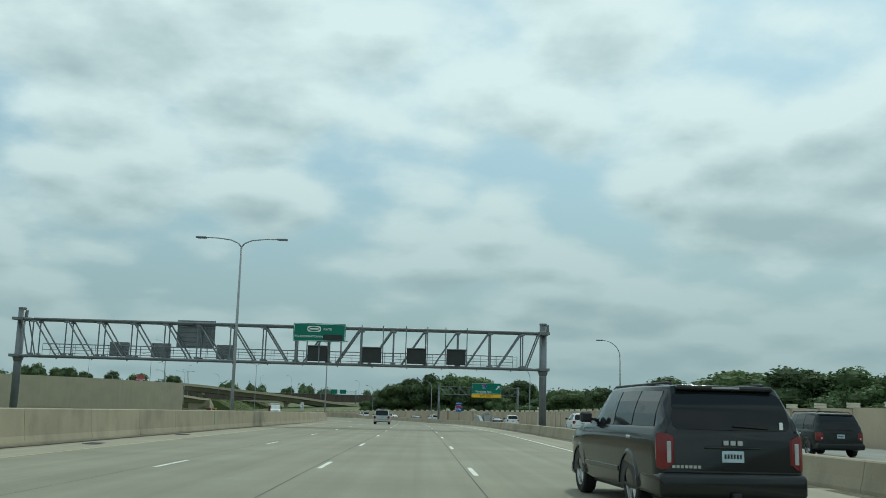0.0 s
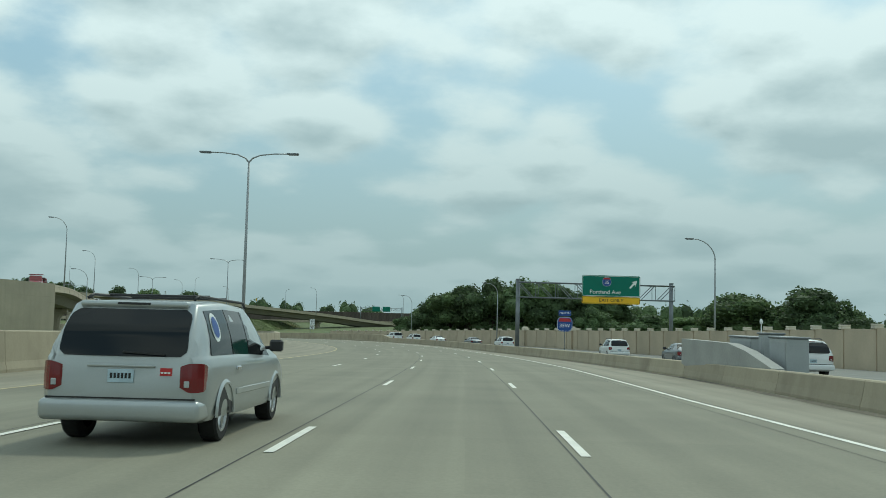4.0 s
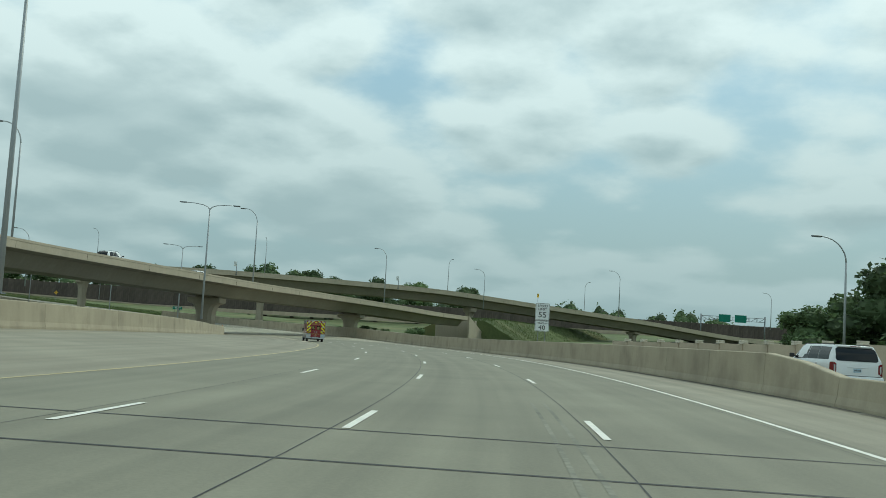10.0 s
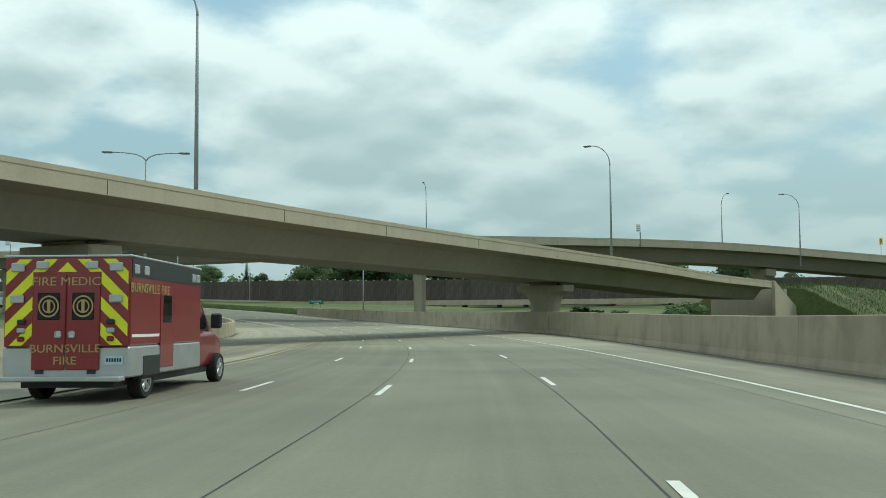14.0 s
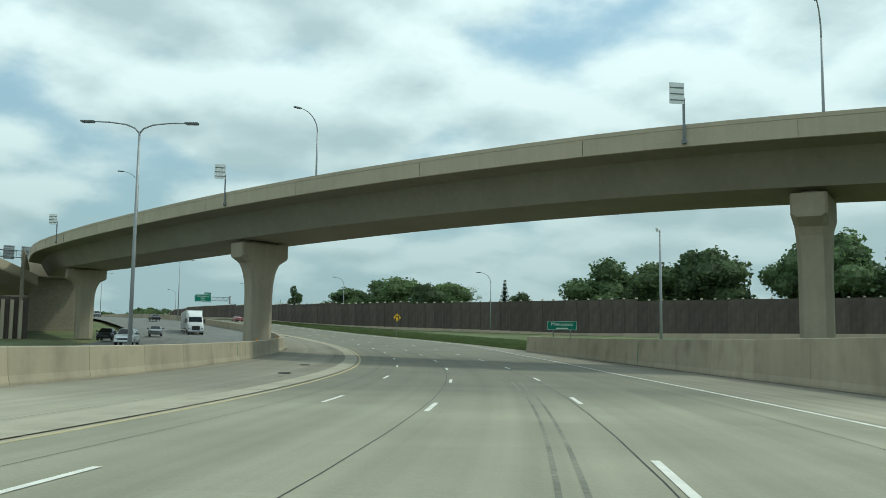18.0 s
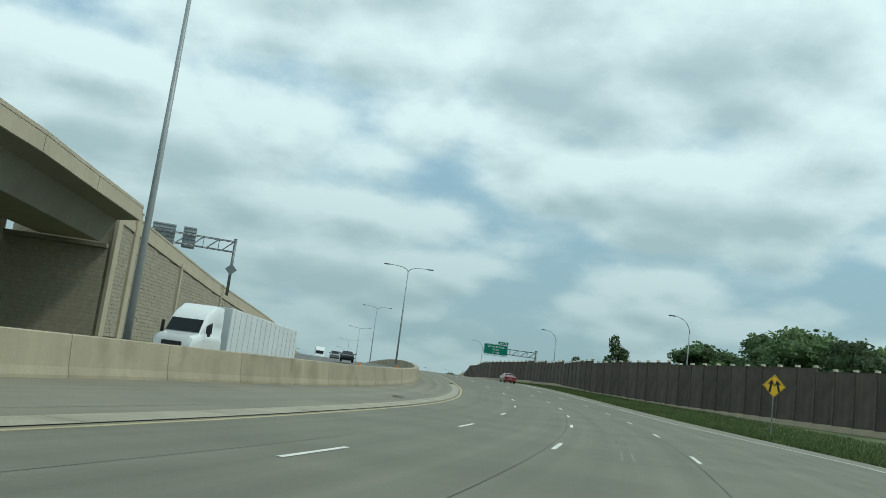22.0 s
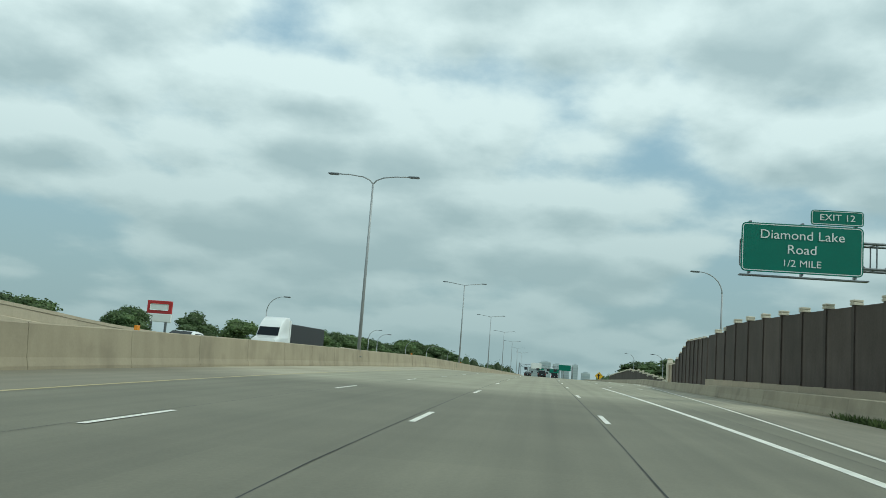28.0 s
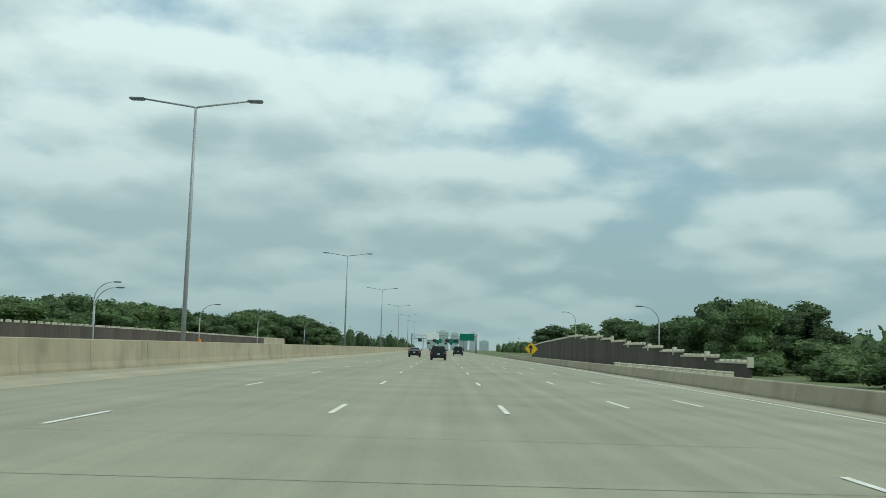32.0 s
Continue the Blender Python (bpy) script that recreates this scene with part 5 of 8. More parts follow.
for s in (234, 254):
    ob = part("pilaster", boxed(-0.35, 0.35, -0.5, 0.5, -0.5, 2.75, 0.04), TANWALL, tan_wall, "tan pilaster")
    ob.matrix_basis = facing(s, -25.9)
    bm = boxed(-0.42, 0.42, -0.6, 0.6, 2.75, 3.25, 0.06)
    box(bm, -0.3, 0.3, -0.45, 0.45, 3.25, 3.4, 0.05)
    ob = part("pilaster_cap", bm, CAP, tan_wall, "pale stepped cap")
    ob.matrix_basis = facing(s, -25.9)

# the second green sign: cantilever from behind the noise wall
g3 = empty("cantilever_gantry", facing(757, 0))
tagged(g3, "grey steel cantilever gantry with a green destination sign", "sign gantry")
post(g3, 19.6, -0.5, 7.6, 0.26, 0.4)
truss(g3, 8.4, 19.5, 6.2, 7.3, 0.0, 0.8, 6, 0.06, False)
dl = sign_face(g3, "destination_sign", 8.22, 13.3, 5.78, 7.92, -0.3, SIGNGREEN, "green destination sign panel", SIGNWHITE, 0.2, 0.05)
words(dl, "Diamond Lake", 10.76, 7.42, -0.315, 0.56, SIGNWHITE, 1.08)
words(dl, "Road", 10.76, 6.8, -0.315, 0.56, SIGNWHITE, 1.08)
words(dl, "1/2 MILE", 10.76, 6.2, -0.315, 0.42, SIGNWHITE, 1.1)
tab = sign_face(g3, "exit_tab", 11.1, 13.3, 7.96, 8.62, -0.3, SIGNGREEN, "small green exit number tab", SIGNWHITE, 0.14, 0.04)
words(tab, "EXIT 12", 12.2, 8.29, -0.315, 0.4, SIGNWHITE, 1.12)
for x in (8.6, 10.8, 13.0):
    part("hanger", boxed(x - 0.05, x + 0.05, -0.26, -0.02, 5.7, 8.0), GALV, g3)
part("sign_catwalk", boxed(8.1, 13.4, -0.75, -0.35, 5.55, 5.6), GALV, g3)

# a gantry on the ramp with its sign backs towards us
g4 = empty("ramp_gantry", Matrix.Translation((-338.8, 463.8, 5.0)) @ Matrix.Rotation(radians(98), 4, "Z"))
tagged(g4, "grey steel gantry seen from behind with ribbed sign backs", "sign gantry")
post(g4, 0.3, -1.2, 6.4, 0.2)
post(g4, -22, -6, 6.4, 0.2)
truss(g4, -22, 0.2, 4.7, 6.1, -0.5, 0.5, 11, 0.06, False)
for x0, x1 in ((-6.6, -4.9), (-10.6, -7.6), (-14.2, -12.0)):
    sb = part("sign_back", boxed(x0, x1, 0.75, 0.8, 4.3, 7.2), POLE, g4, "grey ribbed sign back")
    for i in range(6):
        part("sign_rib", boxed(x0, x1, 0.66, 0.75, 4.45 + 0.5 * i, 4.53 + 0.5 * i), GALV, sb)
dmd = part("diamond_back", boxed(-0.55, 0.55, -0.38, -0.35, -0.55, 0.55, 0, Matrix.Translation((0.3, 0, 2.3)) @ Matrix.Rotation(radians(45), 4, "Y")), GALV, g4, "grey back of a diamond sign")

# far gantries down the straight
for s, x0, x1, signs in ((1262, -15, 16, ((-8, -2, SIGNWHITE), (8, 15, SIGNGREEN))), (1000 + 520, -15, 16, ((-6, -1, SIGNGREEN), (4, 12, SIGNGREEN)))):
    g = empty("far_gantry", facing(s, 0, -0.5))
    tagged(g, "distant grey steel gantry with green and white signs", "sign gantry")
    post(g, x0, -1, 8.6, 0.3)
    post(g, x1, -1, 8.6, 0.3)
    truss(g, x0, x1, 6.4, 8.0, -0.5, 0.5, 9, 0.09, False)
    for a, b, mt in signs:
        part("sign_panel", boxed(a, b, -0.8, -0.7, 5.9, 9.2, 0.05), mt, g, "far sign panel")
    for x in (-11, -4, 2, 6):
        part("lane_display", boxed(x - 0.9, x + 0.9, -0.8, -0.6, 4.9, 6.3), DARKBOX, g, "black lane display")
for x, y, z, r in ((-57.3, 617.4, 3.4, 20),):
    g = empty("side_gantry", Matrix.Translation((x, y, z - 9.6)) @ Matrix.Rotation(radians(r), 4, "Z"))
    tagged(g, "distant grey steel gantry with two green signs", "sign gantry")
    post(g, -2, 0, 9.9, 0.25)
    post(g, 22, 0, 9.9, 0.25)
    truss(g, -2, 22, 8.0, 9.4, -0.5, 0.5, 8, 0.08, False)
    for a in (4.5, 10.5):
        part("sign_panel", boxed(a, a + 4.4, -0.8, -0.7, 7.4, 10.2, 0.05), SIGNGREEN, g, "far green sign panel")
g5 = empty("left_far_gantry", facing(150, 78, 0.8, -8))
tagged(g5, "distant grey steel gantry with a sign seen from behind", "sign gantry")
post(g5, -6, 0, 8.2, 0.22)
post(g5, 7, 0, 8.2, 0.22)
truss(g5, -6, 7, 6.6, 7.9, -0.4, 0.4, 6, 0.07, False)
part("sign_back", boxed(-1.8, 2.4, 0.5, 0.56, 6.2, 8.5), SIGNWHITE, g5, "pale sign back")

# ---- roadside signs ----


def sign_post(root, x, z0, z1, w=0.05):
    return part("sign_post", boxed(x - w / 2, x + w / 2, 0.03, 0.09, z0, z1), GALV, root, "square steel post")


sp = empty("speed_sign", facing(338, -10.8))
tagged(sp, "white speed limit sign over a white minimum speed sign", "road sign")
f1 = sign_face(sp, "limit_plate", -0.68, 0.62, 3.38, 4.93, 0.0, SIGNWHITE, "white speed limit plate", SIGNBLACK, 0.1, 0.03)
words(f1, "SPEED", -0.03, 4.66, -0.012, 0.3, SIGNBLACK, 1.15)
words(f1, "LIMIT", -0.03, 4.36, -0.012, 0.3, SIGNBLACK, 1.15)
words(f1, "55", -0.03, 3.85, -0.012, 0.72, SIGNBLACK, 1.1)
f2 = sign_face(sp, "minimum_plate", -0.68, 0.62, 2.38, 3.33, 0.0, SIGNWHITE, "white minimum speed plate", SIGNBLACK, 0.1, 0.03)
words(f2, "MINIMUM", -0.03, 3.1, -0.012, 0.22, SIGNBLACK, 1.05)
words(f2, "40", -0.03, 2.7, -0.012, 0.58, SIGNBLACK, 1.1)
sign_post(sp, -0.35, -0.3, 4.8)
sign_post(sp, 0.3, -0.3, 4.8)

mp = empty("city_sign", facing(553, -13.38))
tagged(mp, "green city limit sign on two posts in the grass", "road sign")
mf = sign_face(mp, "name_plate", -1.58, 1.56, 2.33, 3.25, 0.0, SIGNGREEN, "green city name plate", SIGNWHITE, 0.08, 0.03)
words(mf, "Minneapolis", 0, 2.92, -0.012, 0.46, SIGNWHITE, 1.05)
raw("unread_line", [(-0.6, -0.012, 2.46), (0.6, -0.012, 2.46), (0.6, -0.012, 2.56), (-0.6, -0.012, 2.56)], [(0, 1, 2, 3)], SIGNWHITE, mf, "small line of white characters")
sign_post(mp, -0.9, -0.6, 3.1, 0.1)
sign_post(mp, 0.9, -0.6, 3.1, 0.1)


def diamond(name, m, size, label, draw):
    root = empty(name, m)
    tagged(root, label, "road sign")
    h = size / 2
    z = 2.9
    vs = [(0, 0, z - h), (h, 0, z), (0, 0, z + h), (-h, 0, z)]
    ob = raw("plate", vs + [(a, 0.02, c) for a, _, c in vs], [(0, 1, 2, 3), (7, 6, 5, 4), (0, 4, 5, 1), (1, 5, 6, 2), (2, 6, 7, 3), (3, 7, 4, 0)], SIGNYELLOW, root, "yellow warning plate")
    k, i = 0.93, 0.885
    ring = [(a * k, -0.004, z + (c - z) * k) for a, _, c in vs] + [(a * i, -0.004, z + (c - z) * i) for a, _, c in vs]
    raw("border_line", ring, [(j, (j + 1) % 4, (j + 1) % 4 + 4, j + 4) for j in range(4)], SIGNBLACK, ob)
    for dx, ln, tn in draw:
        arrow(ob, dx, z, -0.005, ln, tn, SIGNBLACK)
    sign_post(root, 0, -1.2, z, 0.07)
    return root


diamond("merge_sign", facing(625.5, -11.5, 0.5), 1.5, "yellow diamond merge sign with two black arrows", ((-0.22, 0.85, -8), (0.24, 0.8, 14)))
diamond("arrow_sign", facing(975, -15.0, -1.2), 2.3, "yellow diamond sign with a black arrow by the wall", ((-0.1, 1.5, 0),))
chev = empty("chevron_sign", Matrix.Translation((-98.5, 532, 2.2)) @ Matrix.Rotation(radians(60), 4, "Z"))
tagged(chev, "small yellow chevron sign on the bridge parapet", "road sign")
part("plate", boxed(-0.4, 0.4, 0, 0.03, 2.2, 3.4), SIGNYELLOW, chev)
raw("chevron", [(-0.3, -0.006, 2.4), (-0.1, -0.006, 2.4), (0.2, -0.006, 2.8), (-0.1, -0.006, 3.2), (-0.3, -0.006, 3.2), (0.0, -0.006, 2.8)], [(0, 1, 2, 5), (5, 2, 3, 4)], SIGNBLACK, chev)
sign_post(chev, 0, -0.3, 3.2)
rm = empty("route_marker", facing(189.6, -11.7, -0.45))
tagged(rm, "blue north plate above a blue and red route shield", "road sign")
sign_face(rm, "north_plate", -0.6, 0.6, 4.3, 4.8, 0, SIGNBLUE, "blue north plate", SIGNWHITE, 0.05, 0.03)
s35 = sign_face(rm, "shield", -0.75, 0.75, 2.8, 4.2, 0, SIGNBLUE, "blue and red route shield", SIGNWHITE, 0.4, 0.04)
raw("shield_band", [(-0.6, -0.007, 3.75), (0.6, -0.007, 3.75), (0.5, -0.007, 4.05), (-0.5, -0.007, 4.05)], [(0, 1, 2, 3)], SIGNRED, s35)
words(s35, "35W", 0, 3.35, -0.01, 0.5, SIGNWHITE)
words(rm, "NORTH", 0, 4.55, -0.01, 0.3, SIGNWHITE)
sign_post(rm, 0, -0.3, 4.7)

# small boards on brackets along the flyover parapet
for x, y in ((-128.6, 492.9), (-163.9, 464.2), (-205.0, 450.5), (-249.9, 444.6)):
    m = on_ramp(frames_f, x, y, 0.12, 10.6, 0)
    i = int(np.argmin([(f[0].translation.x - x) ** 2 + (f[0].translation.y - y) ** 2 for f in FINE_F]))
    m.translation.z = FINE_F[i][0].translation.z
    bd = empty("parapet_board", Matrix.Translation(m.translation) @ Matrix.Rotation(radians(68), 4, "Z"))
    tagged(bd, "small grey board on a steel bracket at the parapet", "sign board", group="parapet boards")
    part("bracket_post", boxed(-0.06, 0.06, -0.06, 0.06, -1.15, 1.6), GALV, bd)
    part("base_clamp", boxed(-0.12, 0.12, -0.15, 0.15, -1.2, -0.95, 0.02), GALV, bd)
    b = part("board", boxed(-0.95, 0.0, -0.1, -0.06, 1.2, 2.5), SIGNWHITE, bd, "pale ribbed board")
    for k in range(3):
        part("slat", boxed(-0.93, -0.02, -0.13, -0.1, 1.4 + 0.38 * k, 1.46 + 0.38 * k), GALV, b)

# ---- crash wall with cabinets on the outer barrier ----
cw = empty("crash_wall", facing(130.5, -9.45))
tagged(cw, "grey concrete crash wall sloping down beside steel cabinets", "wall", kind="structure")
bm = bmesh.new()
vs = [bm.verts.new((x, y, z)) for x in (-0.15, 0.25) for y, z in ((0, 0.0), (11.4, 0.0), (11.4, 1.32), (4.6, 1.32), (2.6, 1.12), (0, 0.68))]
bm.faces.new(vs[:6][::-1])
bm.faces.new(vs[6:])
for i in range(6):
    bm.faces.new((vs[i], vs[(i + 1) % 6], vs[(i + 1) % 6 + 6], vs[i + 6]))
part("sloped_wall", bm, mat("grey cast concrete", (0.34, 0.34, 0.32), 0.85, vary=0.1, scale=0.8, fine=12), cw, "grey sloped concrete")
for s, w, h in ((131.2, 1.6, 1.6), (133.4, 0.5, 1.75), (134.6, 2.6, 1.62)):
    cb = empty("roadside_cabinet", facing(s, -10.35))
    tagged(cb, "grey metal equipment cabinet behind the barrier", "cabinet", group="roadside cabinets")
    part("body", boxed(-0.35, 0.35, 0, w, 0, h, 0.02), mat("light grey cabinet paint", (0.36, 0.38, 0.38), 0.5, vary=0.06, scale=2, fine=20), cb)
    part("door", boxed(-0.37, -0.35, 0.1, w - 0.1, 0.2, h - 0.12, 0.0), POLE, cb)
    part("roof_cap", boxed(-0.4, 0.4, -0.04, w + 0.04, h, h + 0.06, 0.02), GALV, cb)
bl = empty("bollard_lamp", facing(176, -25.1))
tagged(bl, "white pole with a small round beacon", "pole")
part("pole", tube(bmesh.new(), [(0, 0, -0.3), (0, 0, 3.2)], 0.05, 8), SIGNWHITE, bl)
part("beacon", tube(bmesh.new(), [(0, 0, 3.2), (0, 0, 3.35), (0, 0, 3.6)], [0.1, 0.15, 0.07], 8), SIGNWHITE, bl)

# orange markers on the barrier tops, green streaks at joints
for s in (402, 455, 530, 548, 618, 633, 745, 812, 871):
    ob = link("barrier_marker", boxed(-0.06, 0.06, -0.1, 0.1, 0, 0.16, 0.01), ORANGE)
    ob.matrix_basis = facing(s, left_edge(s) + 0.3, left_up(s) + 1.18)
    tagged(ob, "small orange reflector on the barrier top", "reflector", group="barrier reflectors")
for s in (58, 262, 520, 523, 527, 532, 664, 861):
    ob = part("green_streak", boxed(-0.004, 0.004, -0.06, 0.06, 0.12, 1.1), GREENMARK, median, "faded green stripe")
    ob.matrix_basis = Matrix.Translation((0, 0, 0)) @ facing(s, left_edge(s) + 0.015, left_up(s)) @ Matrix.Rotation(radians(-3.5), 4, "Y")
for s in (437, 523):
    ob = part("green_streak", boxed(-0.004, 0.004, -0.06, 0.06, 0.12, 1.5), GREENMARK, outer, "faded green stripe")
    ob.matrix_basis = facing(s, lerp(s, RIGHT_S, RIGHT_D) + 0.02, 0) @ Matrix.Rotation(radians(3.0), 4, "Y")
# drains and debris on the shoulder
for s, d in ((33, 11.2), (46, 11.4), (503, 9.8), (515, 10.4), (560, 9.9), (610, 11), (662, 9.6)):
    ob = link("shoulder_drain", boxed(-0.25, 0.25, -0.45, 0.45, 0.0, 0.012), TAR)
    ob.matrix_basis = facing(s, d, left_up(s) * 0.5 + 0.02)
    tagged(ob, "dark iron drain grate in the shoulder", "drain", group="shoulder drains")
# skid marks
rnd = random.Random(11)
for s0, ln, d in ((458, 40, -0.4), (500, 30, 0.0), (585, 30, 0.3), (236, 40, -0.9), (455, 12, 4.1), (461, 9, 6.2), (458, 8, 2.9)):
    a = rnd.uniform(-0.012, 0.012)
    for dx in (0, 0.28):
        flat_strip("tyre_mark", s0, s0 + ln, lambda s, d=d, dx=dx, a=a, s0=s0: d + dx + a * (s - s0), 0.07, SCUFF, road, "dark tyre mark", 0.0035, 3.0)
# worn slab joints across the last stretch
for s in np.arange(800, 884, 4.6):
    flat_strip("cross_joint", float(s), float(s) + 0.02, lambda q: -0.0, 18.0, SCUFF, road, "", 0.0033, 0.02)

# the walled start of the crossing ramp, with banded courses
RAMP_WALL = spline([(-54.3, 222.6, 2.5), (-60, 214, 2.9), (-70, 208.5, 3.3), (-84, 206, 3.6), (-104, 206, 4.0), (-130, 209, 4.4)], 3)
rw2 = sweep("ramp_wall", RAMP_WALL, lambda u: [(-0.1, -8.0), (0.5, -8.0), (0.5, 0.0), (-0.1, 0.0), (-0.1, -0.25), (-0.02, -0.3), (-0.02, -1.3), (-0.12, -1.35), (-0.12, -1.6), (0.0, -1.65)], PARAPET)
tagged(rw2, "curved tan concrete retaining wall of the ramp, banded", "wall", kind="structure")
for k in range(1, 9):
    sweep("course_band", RAMP_WALL, lambda u, k=k: [(-0.03, -1.7 - 0.7 * k + 0.62), (0.6, -1.7 - 0.7 * k + 0.62), (0.6, -1.7 - 0.7 * k + 1.305), (-0.03, -1.7 - 0.7 * k + 1.305)], PARAPET, rw2, "tan block course")
for i in range(1, len(RAMP_WALL), 2):
    ob = part("pilaster", boxed(-0.2, 0.14, -0.28, 0.28, -8.0, -1.66, 0.03), PARAPET, rw2, "tan concrete pilaster")
    ob.matrix_basis = RAMP_WALL[i][0]
# shaded wall under the flyover's end
uw = empty("underpass_wall", Matrix.Translation((-296.5, 448.3, -9)) @ Matrix.Rotation(math.atan2(-31.5, -5.5), 4, "Z"))
tagged(uw, "tan coursed wall in the shade under the flyover", "wall", kind="structure")
part("backing", boxed(-0.3, 0.0, 0, 32, 0, 14.0), BRIDGE, uw)
for k in range(38):
    part("wall_course", boxed(-0.36, 0.04, 0, 32, 0.36 * k + 0.02, 0.36 * k + 0.345), BLOCK, uw)

ew = empty("abutment_end_wall", Matrix.Translation((-296.9, 439.0, -9)))
tagged(ew, "tan coursed abutment wall in the shade below the flyover", "wall", kind="structure")
part("backing", boxed(-0.4, 0.0, 0, 18.3, 0, 12.2), BRIDGE_SHADED, ew)
for k in range(33):
    part("wall_course", boxed(-0.3, 0.04, 0, 18.3, 0.36 * k + 0.02, 0.36 * k + 0.345), BLOCK, ew)
part("bearing_ledge", boxed(-0.3, 0.7, 8.6, 18.3, 11.9, 12.3, 0.03), BRIDGE_SHADED, ew, "concrete bearing ledge")

# ---- vehicles ----
TYRE = mat("black tyre rubber", (0.014, 0.014, 0.014), 0.9, vary=0.2, scale=4, fine=40, bump=0.2)
RIM = mat("alloy wheel metal", (0.5, 0.51, 0.52), 0.3, 0.8, vary=0.05, scale=3, fine=20, bump=0)
GLASS_DARK = mat("tinted car glass", (0.010, 0.012, 0.013), 0.04, vary=0.0, bump=0.0, gloss=0.28)
TRIM = mat("black plastic trim", (0.02, 0.02, 0.021), 0.55, vary=0.12, scale=4, fine=40, bump=0.1)
CHROME = mat("chrome", (0.62, 0.63, 0.64), 0.18, 0.95, vary=0.0)
TAIL = mat("red tail lamp", (0.16, 0.006, 0.010), 0.18, vary=0.1, scale=12, fine=60, bump=0.1, coat=0.5)
LAMP_CLEAR = mat("clear lamp lens", (0.42, 0.43, 0.43), 0.15, vary=0.08, scale=12, fine=60, bump=0.1, coat=0.5)
PLATE = mat("pale blue number plate", (0.45, 0.56, 0.62), 0.5, vary=0.1, scale=10, fine=60, bump=0)
PAINT = {
    "black": mat("black car paint", (0.010, 0.012, 0.013), 0.12, vary=0.05, scale=1, fine=30, bump=0, gloss=0.5),
    "silver": mat("silver car paint", (0.42, 0.44, 0.435), 0.33, 0.48, vary=0.05, scale=1.2, fine=60, bump=0, coat=0.6),
    "white": mat("white car paint", (0.74, 0.75, 0.74), 0.3, vary=0.04, scale=1, fine=30, bump=0, coat=0.6),
    "dark": mat("dark green grey car paint", (0.014, 0.018, 0.018), 0.25, vary=0.06, scale=1, fine=30, bump=0, gloss=0.3),
    "red": mat("dark red car paint", (0.22, 0.018, 0.018), 0.3, vary=0.06, scale=1, fine=30, bump=0, coat=0.7),
    "grey": mat("grey car paint", (0.16, 0.17, 0.18), 0.32, 0.3, vary=0.05, scale=1, fine=30, bump=0, coat=0.6),
}
FIRERED = mat("fire engine red paint", (0.20, 0.010, 0.016), 0.32, vary=0.06, scale=1.5, fine=30, bump=0, coat=0.5)
CHEVRON = mat("fluorescent yellow sheet", (0.72, 0.74, 0.02), 0.5, vary=0.05, scale=2, fine=30, bump=0)
GOLD = mat("gold lettering", (0.42, 0.30, 0.12), 0.45, 0.2, vary=0.05)
ALU = mat("brushed aluminium", (0.46, 0.47, 0.47), 0.42, 0.7, vary=0.08, scale=3, fine=50, bump=0.05)


def wheel_mesh(r, w):
    """Tyre and rim meshes, axle along x, outer face at +x."""
    prof = [(-w / 2, r * 0.62), (-w / 2, r * 0.93), (-w / 2 + 0.03, r), (w / 2 - 0.03, r), (w / 2, r * 0.93), (w / 2 - 0.005, r * 0.66), (w / 2 - 0.03, r * 0.62)]
    n = 26
    vs = [(x, q * math.cos(2 * math.pi * k / n), q * math.sin(2 * math.pi * k / n)) for x, q in prof for k in range(n)]
    fs = [(i * n + k, i * n + (k + 1) % n, (i + 1) * n + (k + 1) % n, (i + 1) * n + k) for i in range(len(prof) - 1) for k in range(n)]
    tyre = bpy.data.meshes.new("tyre")
    tyre.from_pydata(vs, [], fs)
    tyre.materials.append(TYRE)
    bm = bmesh.new()
    # dished disc, outer ring and five spokes
    bmesh.ops.create_cone(bm, cap_ends=True, segments=24, radius1=r * 0.6, radius2=r * 0.6, depth=0.02, matrix=Matrix.Translation((w / 2 - 0.1, 0, 0)) @ Matrix.Rotation(radians(90), 4, "Y"))
    for k in range(10):
        a = 2 * math.pi * (k // 2) / 5 + (0.2 if k % 2 else -0.2)
        box(bm, w / 2 - 0.06, w / 2 - 0.018, -r * 0.055, r * 0.055, 0.0, r * 0.62, 0.012, Matrix.Rotation(a, 4, "X"))
    n = 24
    lip = [bm.verts.new((x, q * math.cos(2 * math.pi * k / n), q * math.sin(2 * math.pi * k / n))) for x, q in ((w / 2 - 0.05, r * 0.56), (w / 2 - 0.006, r * 0.585), (w / 2 - 0.004, r * 0.655)) for k in range(n)]
    for i in range(2):
        for k in range(n):
            bm.faces.new((lip[i * n + k], lip[i * n + (k + 1) % n], lip[(i + 1) * n + (k + 1) % n], lip[(i + 1) * n + k]))
    bmesh.ops.create_cone(bm, cap_ends=True, segments=12, radius1=r * 0.16, radius2=r * 0.12, depth=0.07, matrix=Matrix.Translation((w / 2 - 0.05, 0, 0)) @ Matrix.Rotation(radians(90), 4, "Y"))
    rim = bpy.data.meshes.new("rim")
    bm.to_mesh(rim)
    bm.free()
    rim.materials.append(RIM)
    return tyre, rim


WHEELS = {}


def wheels(root, xs, ys, r, w=0.23):
    key = (round(r, 2), w)
    if key not in WHEELS:
        WHEELS[key] = wheel_mesh(r, w)
    for y in ys:
        for sx in (-1, 1):
            t = new("wheel", WHEELS[key][0])
            t.parent = root
            t.matrix_basis = Matrix.Translation((sx * xs, y, r)) @ Matrix.Rotation(0 if sx > 0 else math.pi, 4, "Z")
            rm_ = new("rim", WHEELS[key][1])
            rm_.parent = t


